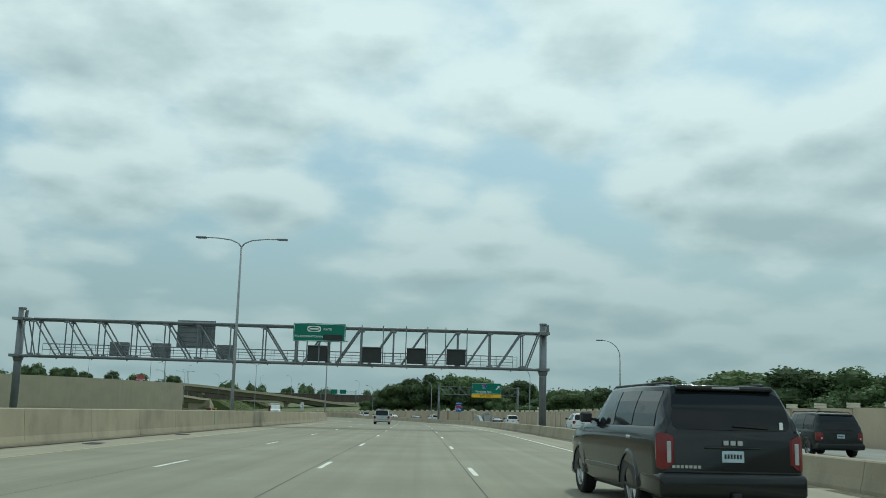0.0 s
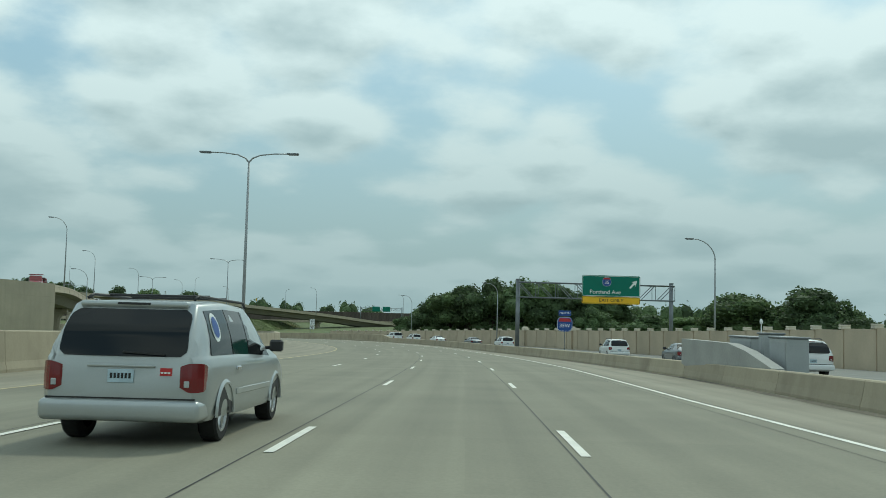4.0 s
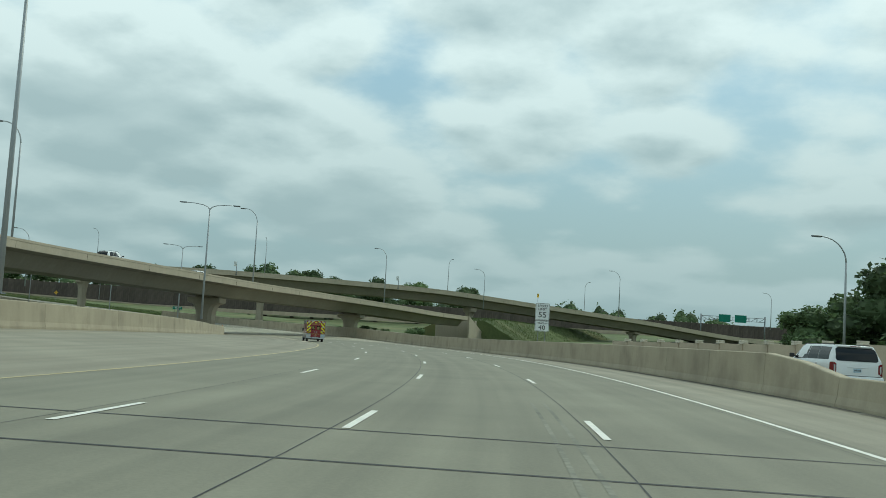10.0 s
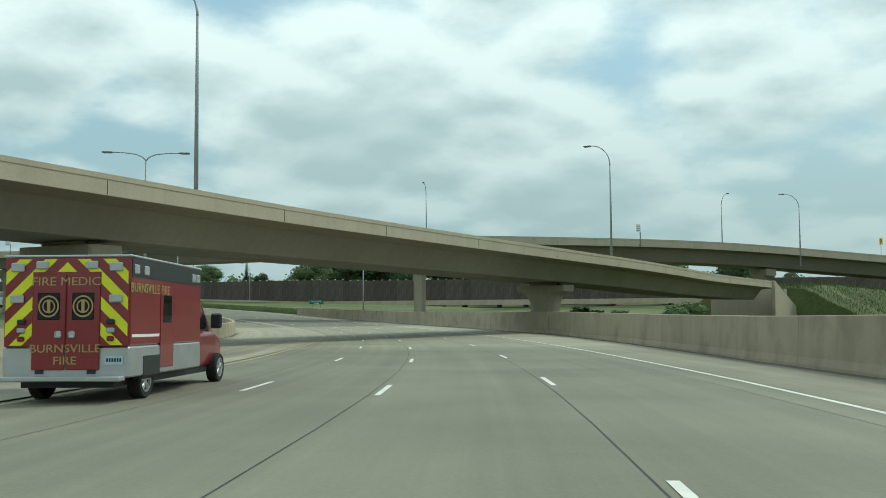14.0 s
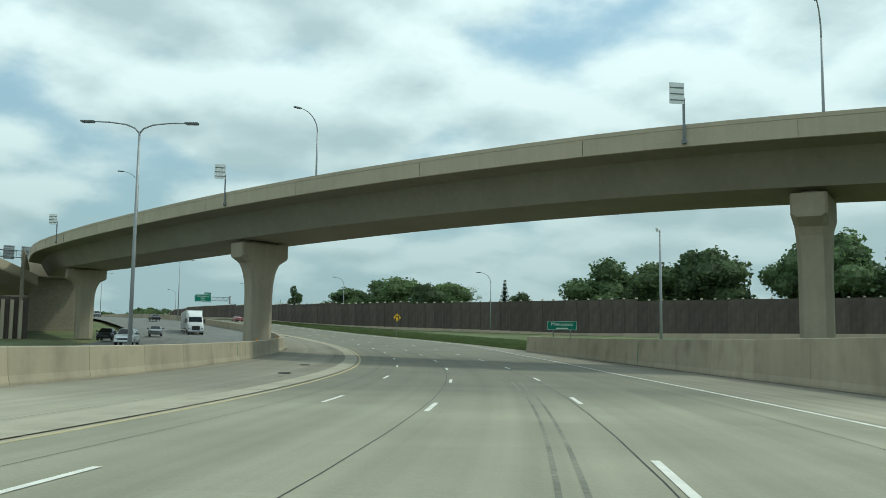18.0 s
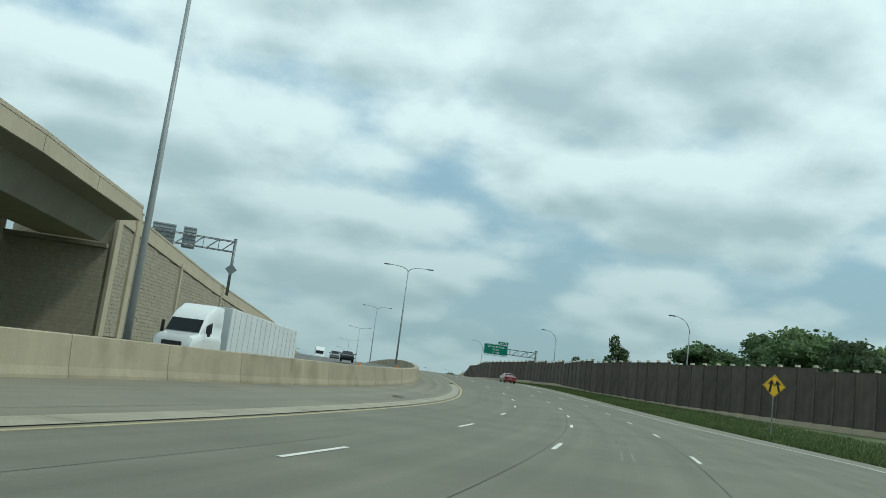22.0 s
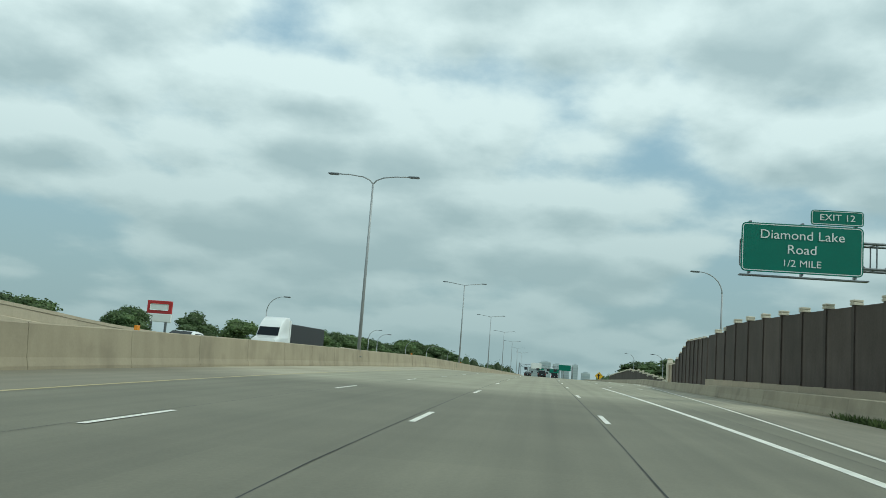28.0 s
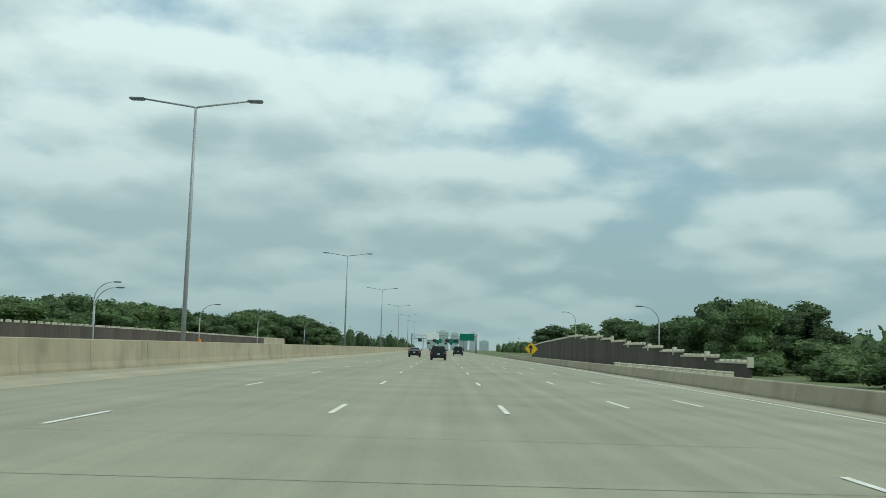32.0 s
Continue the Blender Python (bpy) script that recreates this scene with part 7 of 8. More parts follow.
def ambulance(m):
    root = empty("fire_ambulance", m)
    tagged(root, "red fire ambulance with yellow and red chevrons on its back", "ambulance")
    W, H, D = 1.22, 2.95, 4.3
    part("module_body", boxed(-W, W, 0, D, 1.12, H, 0.04), FIRERED, root, "red box body")
    part("lower_body", boxed(-W, W, 0.0, D, 0.5, 1.118, 0.03), ALU, root, "bare aluminium lower body")
    part("roof_band", boxed(-W - 0.012, W + 0.012, 0.06, D - 0.02, 2.52, 2.9), mat("black roof band paint", (0.02, 0.02, 0.024), 0.35, vary=0.05), root, "black upper band")
    part("roof_edge", boxed(-W - 0.02, W + 0.02, -0.02, D, H - 0.035, H + 0.015, 0.015), ALU, root)
    part("rear_step", boxed(-1.15, 1.15, -0.28, 0.0, 0.44, 0.54, 0.02), ALU, root, "ribbed aluminium step")
    panel = part("rear_panel", boxed(-W + 0.03, W - 0.03, -0.012, 0.0, 1.13, H - 0.05), FIRERED, root)
    for sx in (-1, 1):
        for c in np.arange(1.0, 5.2, 0.52):
            for x0, x1, z0, z1 in ((0.66, 1.18, 1.15, 2.88), (0.0, 0.66, 2.62, 2.88)):
                k = 1.05
                band = [(0.0, c), (0.0, c + 0.26), (1.3, c + 0.26 - 1.3 * k), (1.3, c - 1.3 * k)]
                q = clip_poly(band, x0, x1, z0, z1)
                if len(q) > 2:
                    raw("chevron_stripe", [(sx * x, -0.016, z) for x, z in q], [tuple(range(len(q)))[:: sx]], CHEVRON, panel)
    for sx in (-1, 1):
        d = part("rear_door", boxed(min(sx * 0.012, sx * 0.65), max(sx * 0.012, sx * 0.65), -0.04, -0.012, 0.66, 2.58, 0.012), FIRERED, root, "dark red rear door")
        part("door_window", boxed(min(sx * 0.12, sx * 0.54), max(sx * 0.12, sx * 0.54), -0.046, -0.038, 1.66, 2.2, 0.01), GLASS_DARK, d, "dark door window")
        for r0, r1 in ((0.17, 0.2), (0.1, 0.125)):
            vs = [(sx * 0.33 + q * math.cos(a), -0.05, 1.93 + q * 1.1 * math.sin(a)) for a in np.linspace(0, 2 * math.pi, 24, endpoint=False) for q in (r0, r1)]
            raw("emblem_ring", vs, [(2 * k, (2 * k + 2) % 48, (2 * k + 3) % 48, 2 * k + 1) for k in range(24)], GOLD, d, "round gold emblem")
        part("emblem_bar", boxed(sx * 0.33 - 0.03, sx * 0.33 + 0.03, -0.052, -0.046, 1.8, 2.06), GOLD, d)
        part("door_handle", boxed(sx * 0.13 - 0.07, sx * 0.13 + 0.07, -0.07, -0.04, 1.3, 1.44, 0.03), CHROME, d)
        for z, mt, w, h in ((2.72, LAMP_CLEAR, 0.13, 0.09), (2.08, LAMP_CLEAR, 0.13, 0.08), (1.62, TRIM, 0.08, 0.05), (1.45, LAMP_CLEAR, 0.08, 0.05), (1.28, TAIL, 0.07, 0.05)):
            x = sx * (0.95 if z > 1.7 else 0.86)
            part("warning_light", boxed(x - w, x + w, -0.06, -0.014, z - h, z + h, 0.02), mt, root, "lens in a chrome frame")
        part("warning_light", boxed(sx * 0.48 - 0.12, sx * 0.48 + 0.12, -0.06, -0.014, 2.68, 2.84, 0.02), LAMP_CLEAR, root, "lens in a chrome frame")
        part("tail_socket", boxed(sx * 0.5 - 0.08, sx * 0.5 + 0.08, -0.02, 0.0, 0.58, 0.72), TRIM, root)
        for y in (0.25, 0.75, 3.7, 4.0):
            part("side_light", boxed(min(sx * W, sx * (W + 0.04)), max(sx * W, sx * (W + 0.04)), y - 0.12, y + 0.12, 2.58, 2.78, 0.02), LAMP_CLEAR, root)
        cab_door = part("side_door", boxed(min(sx * W, sx * (W + 0.012)), max(sx * W, sx * (W + 0.012)), 1.6, 2.4, 0.62, 2.42, 0.01), FIRERED, root)
        part("door_window", boxed(min(sx * (W + 0.005), sx * (W + 0.018)), max(sx * (W + 0.005), sx * (W + 0.018)), 1.75, 2.25, 1.6, 2.2, 0.01), GLASS_DARK, cab_door)
        part("white_stripe", boxed(min(sx * W, sx * (W + 0.006)), max(sx * W, sx * (W + 0.006)), 0.1, 1.55, 1.3, 1.36), SIGNWHITE, root)
        part("wheel_guard", boxed(min(sx * 0.95, sx * (W + 0.01)), max(sx * 0.95, sx * (W + 0.01)), 0.62, 1.68, 0.42, 0.98, 0.08), TRIM, root)
    words(root, "FIRE MEDIC", 0, 2.42, -0.046, 0.24, GOLD, 1.1)
    words(root, "BURNSVILLE", 0, 1.08, -0.046, 0.23, GOLD, 1.1)
    words(root, "FIRE", 0, 0.84, -0.046, 0.23, GOLD, 1.1)
    rear_plate(root, -0.005, 0.85, 0.36, 0.18, 0.93)
    text("side_lettering", "BURNSVILLE FIRE", 0.28, GOLD, root, Matrix.Translation((W + 0.008, 1.05, 2.3)) @ Matrix.Rotation(radians(90), 4, "Z") @ Matrix.Rotation(radians(90), 4, "X"))
    # cab
    cab = Shell([(0.0, 1.0, 0.45, 1.35, 2.25, 0.9), (0.9, 1.0, 0.45, 1.35, 2.27, 0.88), (1.15, 1.0, 0.45, 1.34, 2.2, 0.86), (1.9, 0.99, 0.45, 1.3, 1.36, 0.9), (2.5, 0.96, 0.45, 1.15, 1.2, 0.86), (2.65, 0.88, 0.5, 0.95, 1.0, 0.78)])
    cb = empty("cab")
    cb.parent = root
    cb.matrix_basis = Matrix.Translation((0, D + 0.02, 0))
    cab.body(cb, FIRERED, "cab_body")
    cab.pane(cb, 0.25, 1.5, 0.12, 0.9, 0.0, -0.4)
    slab(cb, "windscreen", [(0.8, 1.2, 2.2), (-0.8, 1.2, 2.2), (-0.86, 1.86, 1.42), (0.86, 1.86, 1.42)], GLASS_DARK)
    for sx in (-1, 1):
        bm = boxed(min(sx * 1.02, sx * 1.3), max(sx * 1.02, sx * 1.3), 1.4, 1.52, 1.45, 1.85, 0.04)
        part("side_mirror", bm, TRIM, cb)
    wheels(root, 1.0, (1.15, D + 1.95), 0.39, 0.26)
    part("underbody", boxed(-0.9, 0.9, 0.1, D + 2.2, 0.3, 0.55), TRIM, root)
    return root


ambulance(laid(374.5, 7.7, 0.0) @ Matrix.Diagonal((0.95, 1.0, 0.9, 1)))

# ---- cars on the exit road, on the opposite road and far ahead ----
for kind, paint, s, d, label in (("van", "dark", 37.0, -16.9, "dark green grey minivan on the exit road"), ("crossover", "white", 85.5, -15.3, "white sport utility car with a dark rear window"), ("crossover", "white", 143, -15.4, "white hatchback car on the exit road"), ("sedan", "grey", 163, -15.5, "old pale grey sedan on the exit road"), ("crossover", "white", 183, -15.3, "white sport utility car with roof rails and a dark rear window"), ("crossover", "white", 229, -14.6, "white sport utility car with roof rails"), ("sedan", "grey", 246, -14.8, "silver grey sedan on the exit road"), ("sedan", "white", 266.5, -14.9, "white sedan low behind the barrier"), ("crossover", "white", 281, -14.9, "large white sport utility car with dark glass"), ("suv", "white", 292, -14.7, "white sport utility car beside the sloped barrier end")):
    car(kind, paint, laid(s, d, 0.05), label, "car", {"van": "minivan", "crossover": "sport_utility_car", "suv": "sport_utility_car", "sedan": "sedan"}[kind])
for kind, paint, s, d, label in (("crossover", "white", 560, 30, "white sport utility car facing us on the opposite road"), ("sedan", "dark", 577, 34.5, "dark sedan facing us on the opposite road"), ("sedan", "grey", 601, 30.5, "grey sedan facing us on the opposite road"), ("sedan", "dark", 690, 21.4, "dark sedan beyond the median barrier"), ("crossover", "grey", 748, 22.5, "grey crossover car beyond the median barrier"), ("sedan", "white", 766, 19.0, "white sedan beyond the median barrier"), ("crossover", "dark", 838, 24.0, "dark crossover car beyond the median barrier")):
    car(kind, paint, facing(s, d, 0.1, 180), label, "car", "sedan" if kind == "sedan" else "sport_utility_car")
for kind, paint, s, d, label in (("sedan", "red", 702, -3.2, "dark red sedan far ahead in the outer lane"), ("crossover", "dark", 925, 0.5, "dark crossover car far ahead in the middle lane"), ("sedan", "dark", 955, 4.2, "dark sedan far ahead"), ("suv", "dark", 1010, -3.2, "dark sport utility car far ahead"), ("sedan", "red", 985, 0.6, "red sedan far ahead with dark glass")):
    car(kind, paint, laid(s, d, 0.0), label, "car", "sedan" if kind == "sedan" else "sport_utility_car")
for x, y, off in ((-93.5, 345, 4.0), (-98, 372, 7.5)):
    i = int(np.argmin([(f[0].translation.x - x) ** 2 + (f[0].translation.y - y) ** 2 for f in frames_a]))
    car("crossover", "white", frames_a[i][0] @ Matrix.Translation((-off, 0, -0.68)), "white crossover car up on the ramp bridge", "car", "sport_utility_car")

# white lorry on the opposite road
lorry = empty("lorry", facing(613, 24.6, 0.05))
tagged(lorry, "white lorry with a long white box trailer", "lorry")
WPAINT = PAINT["white"]
part("trailer_box", boxed(-1.28, 1.28, 5.6, 21.5, 1.15, 4.0, 0.03), mat("white trailer sheet", (0.66, 0.68, 0.68), 0.45, vary=0.06, scale=0.6, fine=10), lorry, "long white box trailer")
for k in range(14):
    for sx in (-1, 1):
        part("side_rib", boxed(min(sx * 1.28, sx * 1.295), max(sx * 1.28, sx * 1.295), 6.2 + k * 1.12, 6.24 + k * 1.12, 1.3, 3.9), ALU, lorry)
cabin = Shell([(0.0, 1.1, 0.5, 1.2, 1.45, 0.95), (0.15, 1.18, 0.45, 1.6, 1.75, 1.0), (1.3, 1.2, 0.45, 1.85, 2.0, 1.08), (1.9, 1.2, 0.5, 2.0, 2.9, 1.05), (2.4, 1.2, 0.6, 2.0, 3.3, 1.05), (3.6, 1.2, 0.7, 2.0, 3.85, 1.1), (4.6, 1.2, 0.7, 2.0, 3.85, 1.1)])
cabin.body(lorry, WPAINT, "cab")
slab(lorry, "windscreen", [(-1.0, 1.28, 2.06), (1.0, 1.28, 2.06), (0.96, 1.85, 2.84), (-0.96, 1.85, 2.84)], GLASS_DARK)
cabin.pane(lorry, 2.0, 2.9, 0.08, 0.55)
part("grille", boxed(-0.6, 0.6, -0.03, 0.1, 0.7, 1.4, 0.03), TRIM, lorry)
part("bumper", boxed(-1.18, 1.18, -0.12, 0.25, 0.4, 0.72, 0.06), CHROME, lorry)
for sx in (-1, 1):
    part("headlamp", boxed(sx * 0.95 - 0.16, sx * 0.95 + 0.16, -0.05, 0.2, 0.9, 1.12, 0.04), LAMP_CLEAR, lorry)
    part("side_mirror", boxed(sx * 1.42 - 0.1, sx * 1.42 + 0.1, 1.7, 1.8, 1.9, 2.6, 0.03), TRIM, lorry)
wheels(lorry, 1.05, (0.95, 4.3, 5.5, 19.4, 20.6), 0.5, 0.3)
part("chassis", boxed(-0.45, 0.45, 0.6, 20.8, 0.75, 1.1), TRIM, lorry)

# dump trucks: one on the opposite road, one up on the ramp
def dump_truck(m, paint, label):
    root = empty("dump_truck", m)
    tagged(root, label, "lorry")
    cab = Shell([(0.0, 1.0, 0.55, 1.45, 1.5, 0.8), (0.25, 1.08, 0.5, 1.62, 1.7, 0.85), (1.35, 1.12, 0.5, 1.72, 1.82, 0.95), (1.75, 1.15, 0.5, 1.75, 2.6, 0.98), (2.1, 1.15, 0.5, 1.75, 2.72, 0.98), (3.1, 1.15, 0.6, 1.75, 2.72, 0.98)])
    cab.body(root, PAINT[paint], "cab")
    slab(root, "windscreen", [(-0.98, 1.38, 1.84), (0.98, 1.38, 1.84), (0.9, 1.74, 2.55), (-0.9, 1.74, 2.55)], GLASS_DARK)
    cab.pane(root, 1.9, 2.9, 0.08, 0.85)
    part("grille", boxed(-0.5, 0.5, -0.05, 0.1, 0.75, 1.42, 0.03), CHROME, root)
    part("bumper", boxed(-1.15, 1.15, -0.15, 0.15, 0.42, 0.72, 0.05), CHROME, root)
    for sx in (-1, 1):
        part("headlamp", boxed(sx * 0.85 - 0.14, sx * 0.85 + 0.14, -0.06, 0.1, 1.0, 1.24, 0.03), LAMP_CLEAR, root)
        part("side_mirror", boxed(sx * 1.38 - 0.1, sx * 1.38 + 0.1, 1.62, 1.7, 1.75, 2.35, 0.03), TRIM, root)
    dump = part("dump_body", boxed(-1.25, 1.25, 3.4, 8.0, 1.15, 2.35, 0.04), PAINT["red"], root, "ribbed red dump body")
    for k in range(6):
        for sx in (-1, 1):
            part("rib", boxed(min(sx * 1.25, sx * 1.3), max(sx * 1.25, sx * 1.3), 3.6 + 0.82 * k, 3.72 + 0.82 * k, 1.15, 2.3), PAINT["red"], dump)
    part("cab_shield", boxed(-1.2, 1.2, 2.2, 3.45, 2.85, 2.98, 0.04), PAINT[paint], root, "shield over the cab")
    part("body_lip", boxed(-1.28, 1.28, 3.38, 8.02, 2.35, 2.45, 0.02), PAINT["red"], root)
    wheels(root, 1.02, (0.95, 5.6, 6.8), 0.5, 0.32)
    part("chassis", boxed(-0.45, 0.45, 0.4, 7.8, 0.7, 1.12), TRIM, root)


dump_truck(facing(222.5, 25.0, 0.45), "white", "white dump truck with a red body on the opposite road")
i = int(np.argmin([abs(f[0].translation.y - 262) for f in FINE_A]))
dump_truck(FINE_A[i][0] @ Matrix.Translation((-5.5, 0, -0.68)), "red", "red dump truck driving on the ramp bridge")

# ---- trees ----


def ground_z(x, y):
    ss = np.arange(-260, 1500, 6.0)
    px, py, pz = np.interp(ss, RS, RX), np.interp(ss, RS, RY), np.interp(ss, RS, RZ)
    d = np.hypot(px - x, py - y)
    j = int(np.argmin(d))
    near = min(1.0, max(0.0, (d[j] - 70) / 260))
    return float((pz[j] - 0.55) * (1 - near) - 3.4 * near) - 0.35


def leaf_cloud(lobes, count, size, seed, core=True):
    """Leaves scattered over the outside of lobes, with dense inner masses: vertices and faces."""
    rnd = np.random.default_rng(seed)
    vs, fs = [], []
    vol = np.array([r[3] * r[4] * r[5] for r in lobes]) ** 0.67
    pick = rnd.choice(len(lobes), count, p=vol / vol.sum())
    d = rnd.normal(size=(count, 3))
    d /= np.linalg.norm(d, axis=1)[:, None]
    rad = 1.0 - 0.42 * rnd.random(count) ** 1.6
    rad *= 1 + 0.16 * np.sin(d[:, 0] * 7 + pick) * np.sin(d[:, 2] * 6 + 2 * pick)
    c = np.array([lobes[k][:3] for k in pick])
    r = np.array([lobes[k][3:6] for k in pick])
    pos = c + d * r * rad[:, None]
    a = rnd.normal(size=(count, 3)) + d * 0.8
    a /= np.linalg.norm(a, axis=1)[:, None]
    t = np.cross(a, rnd.normal(size=(count, 3)))
    t /= np.linalg.norm(t, axis=1)[:, None]
    b = np.cross(a, t)
    s = size * (0.55 + 0.9 * rnd.random(count))[:, None]
    quad = np.stack([pos - t * s * 0.6, pos - b * s * 0.42 + a * s * 0.08, pos + t * s * 0.65, pos + b * s * 0.42 + a * s * 0.08], 1)
    vs = quad.reshape(-1, 3)
    fs = [tuple(range(4 * i, 4 * i + 4)) for i in range(count)]
    if core:
        vs = list(map(tuple, vs))
        for x, y, z, rx, ry, rz in lobes:
            base = len(vs)
            n, m = 9, 6
            for i in range(m + 1):
                th = math.pi * i / m
                for k in range(n):
                    ph = 2 * math.pi * k / n
                    q = 0.72 + 0.14 * rnd.random()
                    vs.append((x + rx * q * math.sin(th) * math.cos(ph), y + ry * q * math.sin(th) * math.sin(ph), z + rz * q * math.cos(th)))
            fs += [(base + i * n + k, base + i * n + (k + 1) % n, base + (i + 1) * n + (k + 1) % n, base + (i + 1) * n + k) for i in range(m) for k in range(n)]
    return vs, fs


def broadleaf(seed, leaf, count=5200, open_crown=False):
    """A broad tree of height 10, crown about 9 across."""
    rnd = random.Random(seed)
    root = empty("tree")
    bm = bmesh.new()
    tube(bm, [(0, 0, -0.6), (0.05, 0, 0.6), (0.1, 0.05, 2.2), (0.0, 0.1, 4.2), (0.1, 0.0, 6.2)], [0.42, 0.33, 0.27, 0.2, 0.09], 9)
    lobes = []
    for k in range(15 if not open_crown else 9):
        a, h = rnd.uniform(0, 6.28), rnd.uniform(1.7, 8.5)
        reach = rnd.uniform(1.0, 3.2) * (1 - 0.5 * max(0, (h - 6) / 3))
        x, y = reach * math.cos(a), reach * math.sin(a)
        r = rnd.uniform(1.0, 1.75) * (0.72 if open_crown else 1.0)
        lobes.append((x, y, h, r * 1.15, r * 1.15, r * 0.9))
        tube(bm, [(0, 0, max(1.4, h - 3.0)), (x * 0.5, y * 0.5, h - 1.0), (x * 0.95, y * 0.95, h)], [0.13, 0.09, 0.03], 5)
    lobes += [(0, 0, 8.2, 1.7, 1.7, 1.7), (0.2, 0.1, 5.8, 2.4, 2.4, 2.2)] if not open_crown else [(0.3, 0.2, 8.6, 1.1, 1.1, 1.2)]
    part("trunk", bm, BARK, root, "brown trunk with limbs", smooth=True)
    vs, fs = leaf_cloud(lobes, count, 0.30, seed, not open_crown)
    raw("crown", vs, fs, leaf, root, "uneven crown of green leaves")
    return root


def conifer(seed):
    rnd = random.Random(seed)
    root = empty("conifer")
    part("trunk", tube(bmesh.new(), [(0, 0, -0.5), (0, 0, 5), (0, 0, 9.8)], [0.25, 0.15, 0.03], 8), BARK, root, smooth=True)
    vs, fs = [], []
    for lev in range(40):
        z = 0.8 + 9.1 * lev / 40
        r = 2.4 * (1 - (lev / 40) ** 1.15) + 0.14
        for k in range(17):
            a = rnd.uniform(0, 6.28)
            rr = r * rnd.uniform(0.7, 1.1)
            for j in range(5):
                u0, u1 = rr * j / 5, rr * (j + 1.25) / 5
                w = 0.36 * (1.1 - j / 6) + 0.06
                ca, sa = math.cos(a), math.sin(a)
                d0, d1 = -0.2 * u0 + 0.07 * u0 * u0, -0.2 * u1 + 0.07 * u1 * u1
                i = len(vs)
                vs += [(u0 * ca - w * sa, u0 * sa + w * ca, z + d0), (u0 * ca + w * sa, u0 * sa - w * ca, z + d0 - 0.06), (u1 * ca + w * 0.5 * sa, u1 * sa - w * 0.5 * ca, z + d1 - 0.1), (u1 * ca - w * 0.5 * sa, u1 * sa + w * 0.5 * ca, z + d1)]
                fs.append((i, i + 1, i + 2, i + 3))
    raw("crown", vs, fs, NEEDLE, root, "layered dark needle branches")
    return root


def bare_tree(seed):
    rnd = random.Random(seed)
    root = empty("bare_tree")
    twig = mat("pale grey twigs", (0.20, 0.19, 0.15), 0.95, vary=0.2, scale=2, fine=12)
    bm = bmesh.new()
    tips = []

    def grow(p, d, ln, r, depth):
        q = p + d * ln
        tube(bm, [p, (p + q) / 2 + Vector((rnd.uniform(-1, 1), rnd.uniform(-1, 1), 0)) * ln * 0.06, q], [r, r * 0.8, r * 0.6], 5 if depth < 3 else 3)
        if depth == 5:
            tips.append(q)
            return
        for _ in range(3 if depth < 4 else 2):
            e = (d + Vector((rnd.uniform(-1, 1), rnd.uniform(-1, 1), rnd.uniform(-0.2, 0.7))) * 0.75).normalized()
            grow(q, e, ln * rnd.uniform(0.62, 0.85), r * 0.62, depth + 1)

    grow(Vector((0, 0, -0.4)), Vector((0, 0, 1)), 2.8, 0.26, 0)
    part("trunk", bm, twig, root, "pale bare branches", smooth=True)
    vs, fs = [], []
    for p in tips:
        for _ in range(3):
            q = p + Vector((rnd.uniform(-0.4, 0.4), rnd.uniform(-0.4, 0.4), rnd.uniform(-0.3, 0.4)))
            i, s = len(vs), rnd.uniform(0.06, 0.13)
            vs += [q + Vector((-s, 0, 0)), q + Vector((0, s, -s)), q + Vector((s, 0, 0)), q + Vector((0, -s, s))]
            fs.append((i, i + 1, i + 2, i + 3))
    raw("crown", vs, fs, LEAF2, root, "few small leaves")
    return root


BROAD = [broadleaf(k, LEAF if k % 3 else LEAF2, 7500) for k in (1, 2, 3, 4)]
OPEN = broadleaf(21, LEAF, 3000, True)


def bush(seed):
    """A dense bush that is leafy to the ground, in the same unit size as the trees."""
    rnd = random.Random(seed)
    root = empty("bush")
    lobes = [(rnd.uniform(-2.3, 2.3), rnd.uniform(-2.3, 2.3), rnd.uniform(1.2, 7.4), rnd.uniform(1.5, 2.2), rnd.uniform(1.5, 2.2), rnd.uniform(2.0, 2.7)) for _ in range(12)] + [(0, 0, 4, 2.6, 2.6, 4.2)]
    bm = bmesh.new()
    for k in range(5):
        tube(bm, [(0, 0, -0.4), (rnd.uniform(-1, 1), rnd.uniform(-1, 1), 3), (rnd.uniform(-2, 2), rnd.uniform(-2, 2), 6)], [0.14, 0.09, 0.03], 5)
    part("stems", bm, BARK, root, "thin brown stems")
    vs, fs = leaf_cloud(lobes, 3800, 0.42, seed)
    raw("crown", vs, fs, LEAF2, root, "dense light green leaves")
    return root


BUSH = bush(31)
CONE, BARE = conifer(5), bare_tree(6)
USED = set()


def plant(src, x, y, top, width, label, group, name=""):
    """Stand a tree with its top at that level and its crown that wide."""
    z = ground_z(x, y)
    h = max(1.5, top - z)
    m = Matrix.Translation((x, y, z)) @ Matrix.Rotation(x * 1.7 + y, 4, "Z") @ Matrix.Diagonal((width / 8.6, width / 8.6, h / 9.9, 1))
    if src.name in USED:
        ob = copy_thing(src, m @ Matrix.Diagonal((1 / src.scale.x, 1 / src.scale.y, 1 / src.scale.z, 1)))
    else:
        USED.add(src.name)
        src.matrix_basis = m
        ob = src
    tagged(ob, label, "tree", group=group)
    return ob


def grove(rows, group, label):
    for k, (x, y, top, w) in enumerate(rows):
        plant(BROAD[(k * 7 + len(rows)) % 4], x, y, top, w * 1.2, label, group)


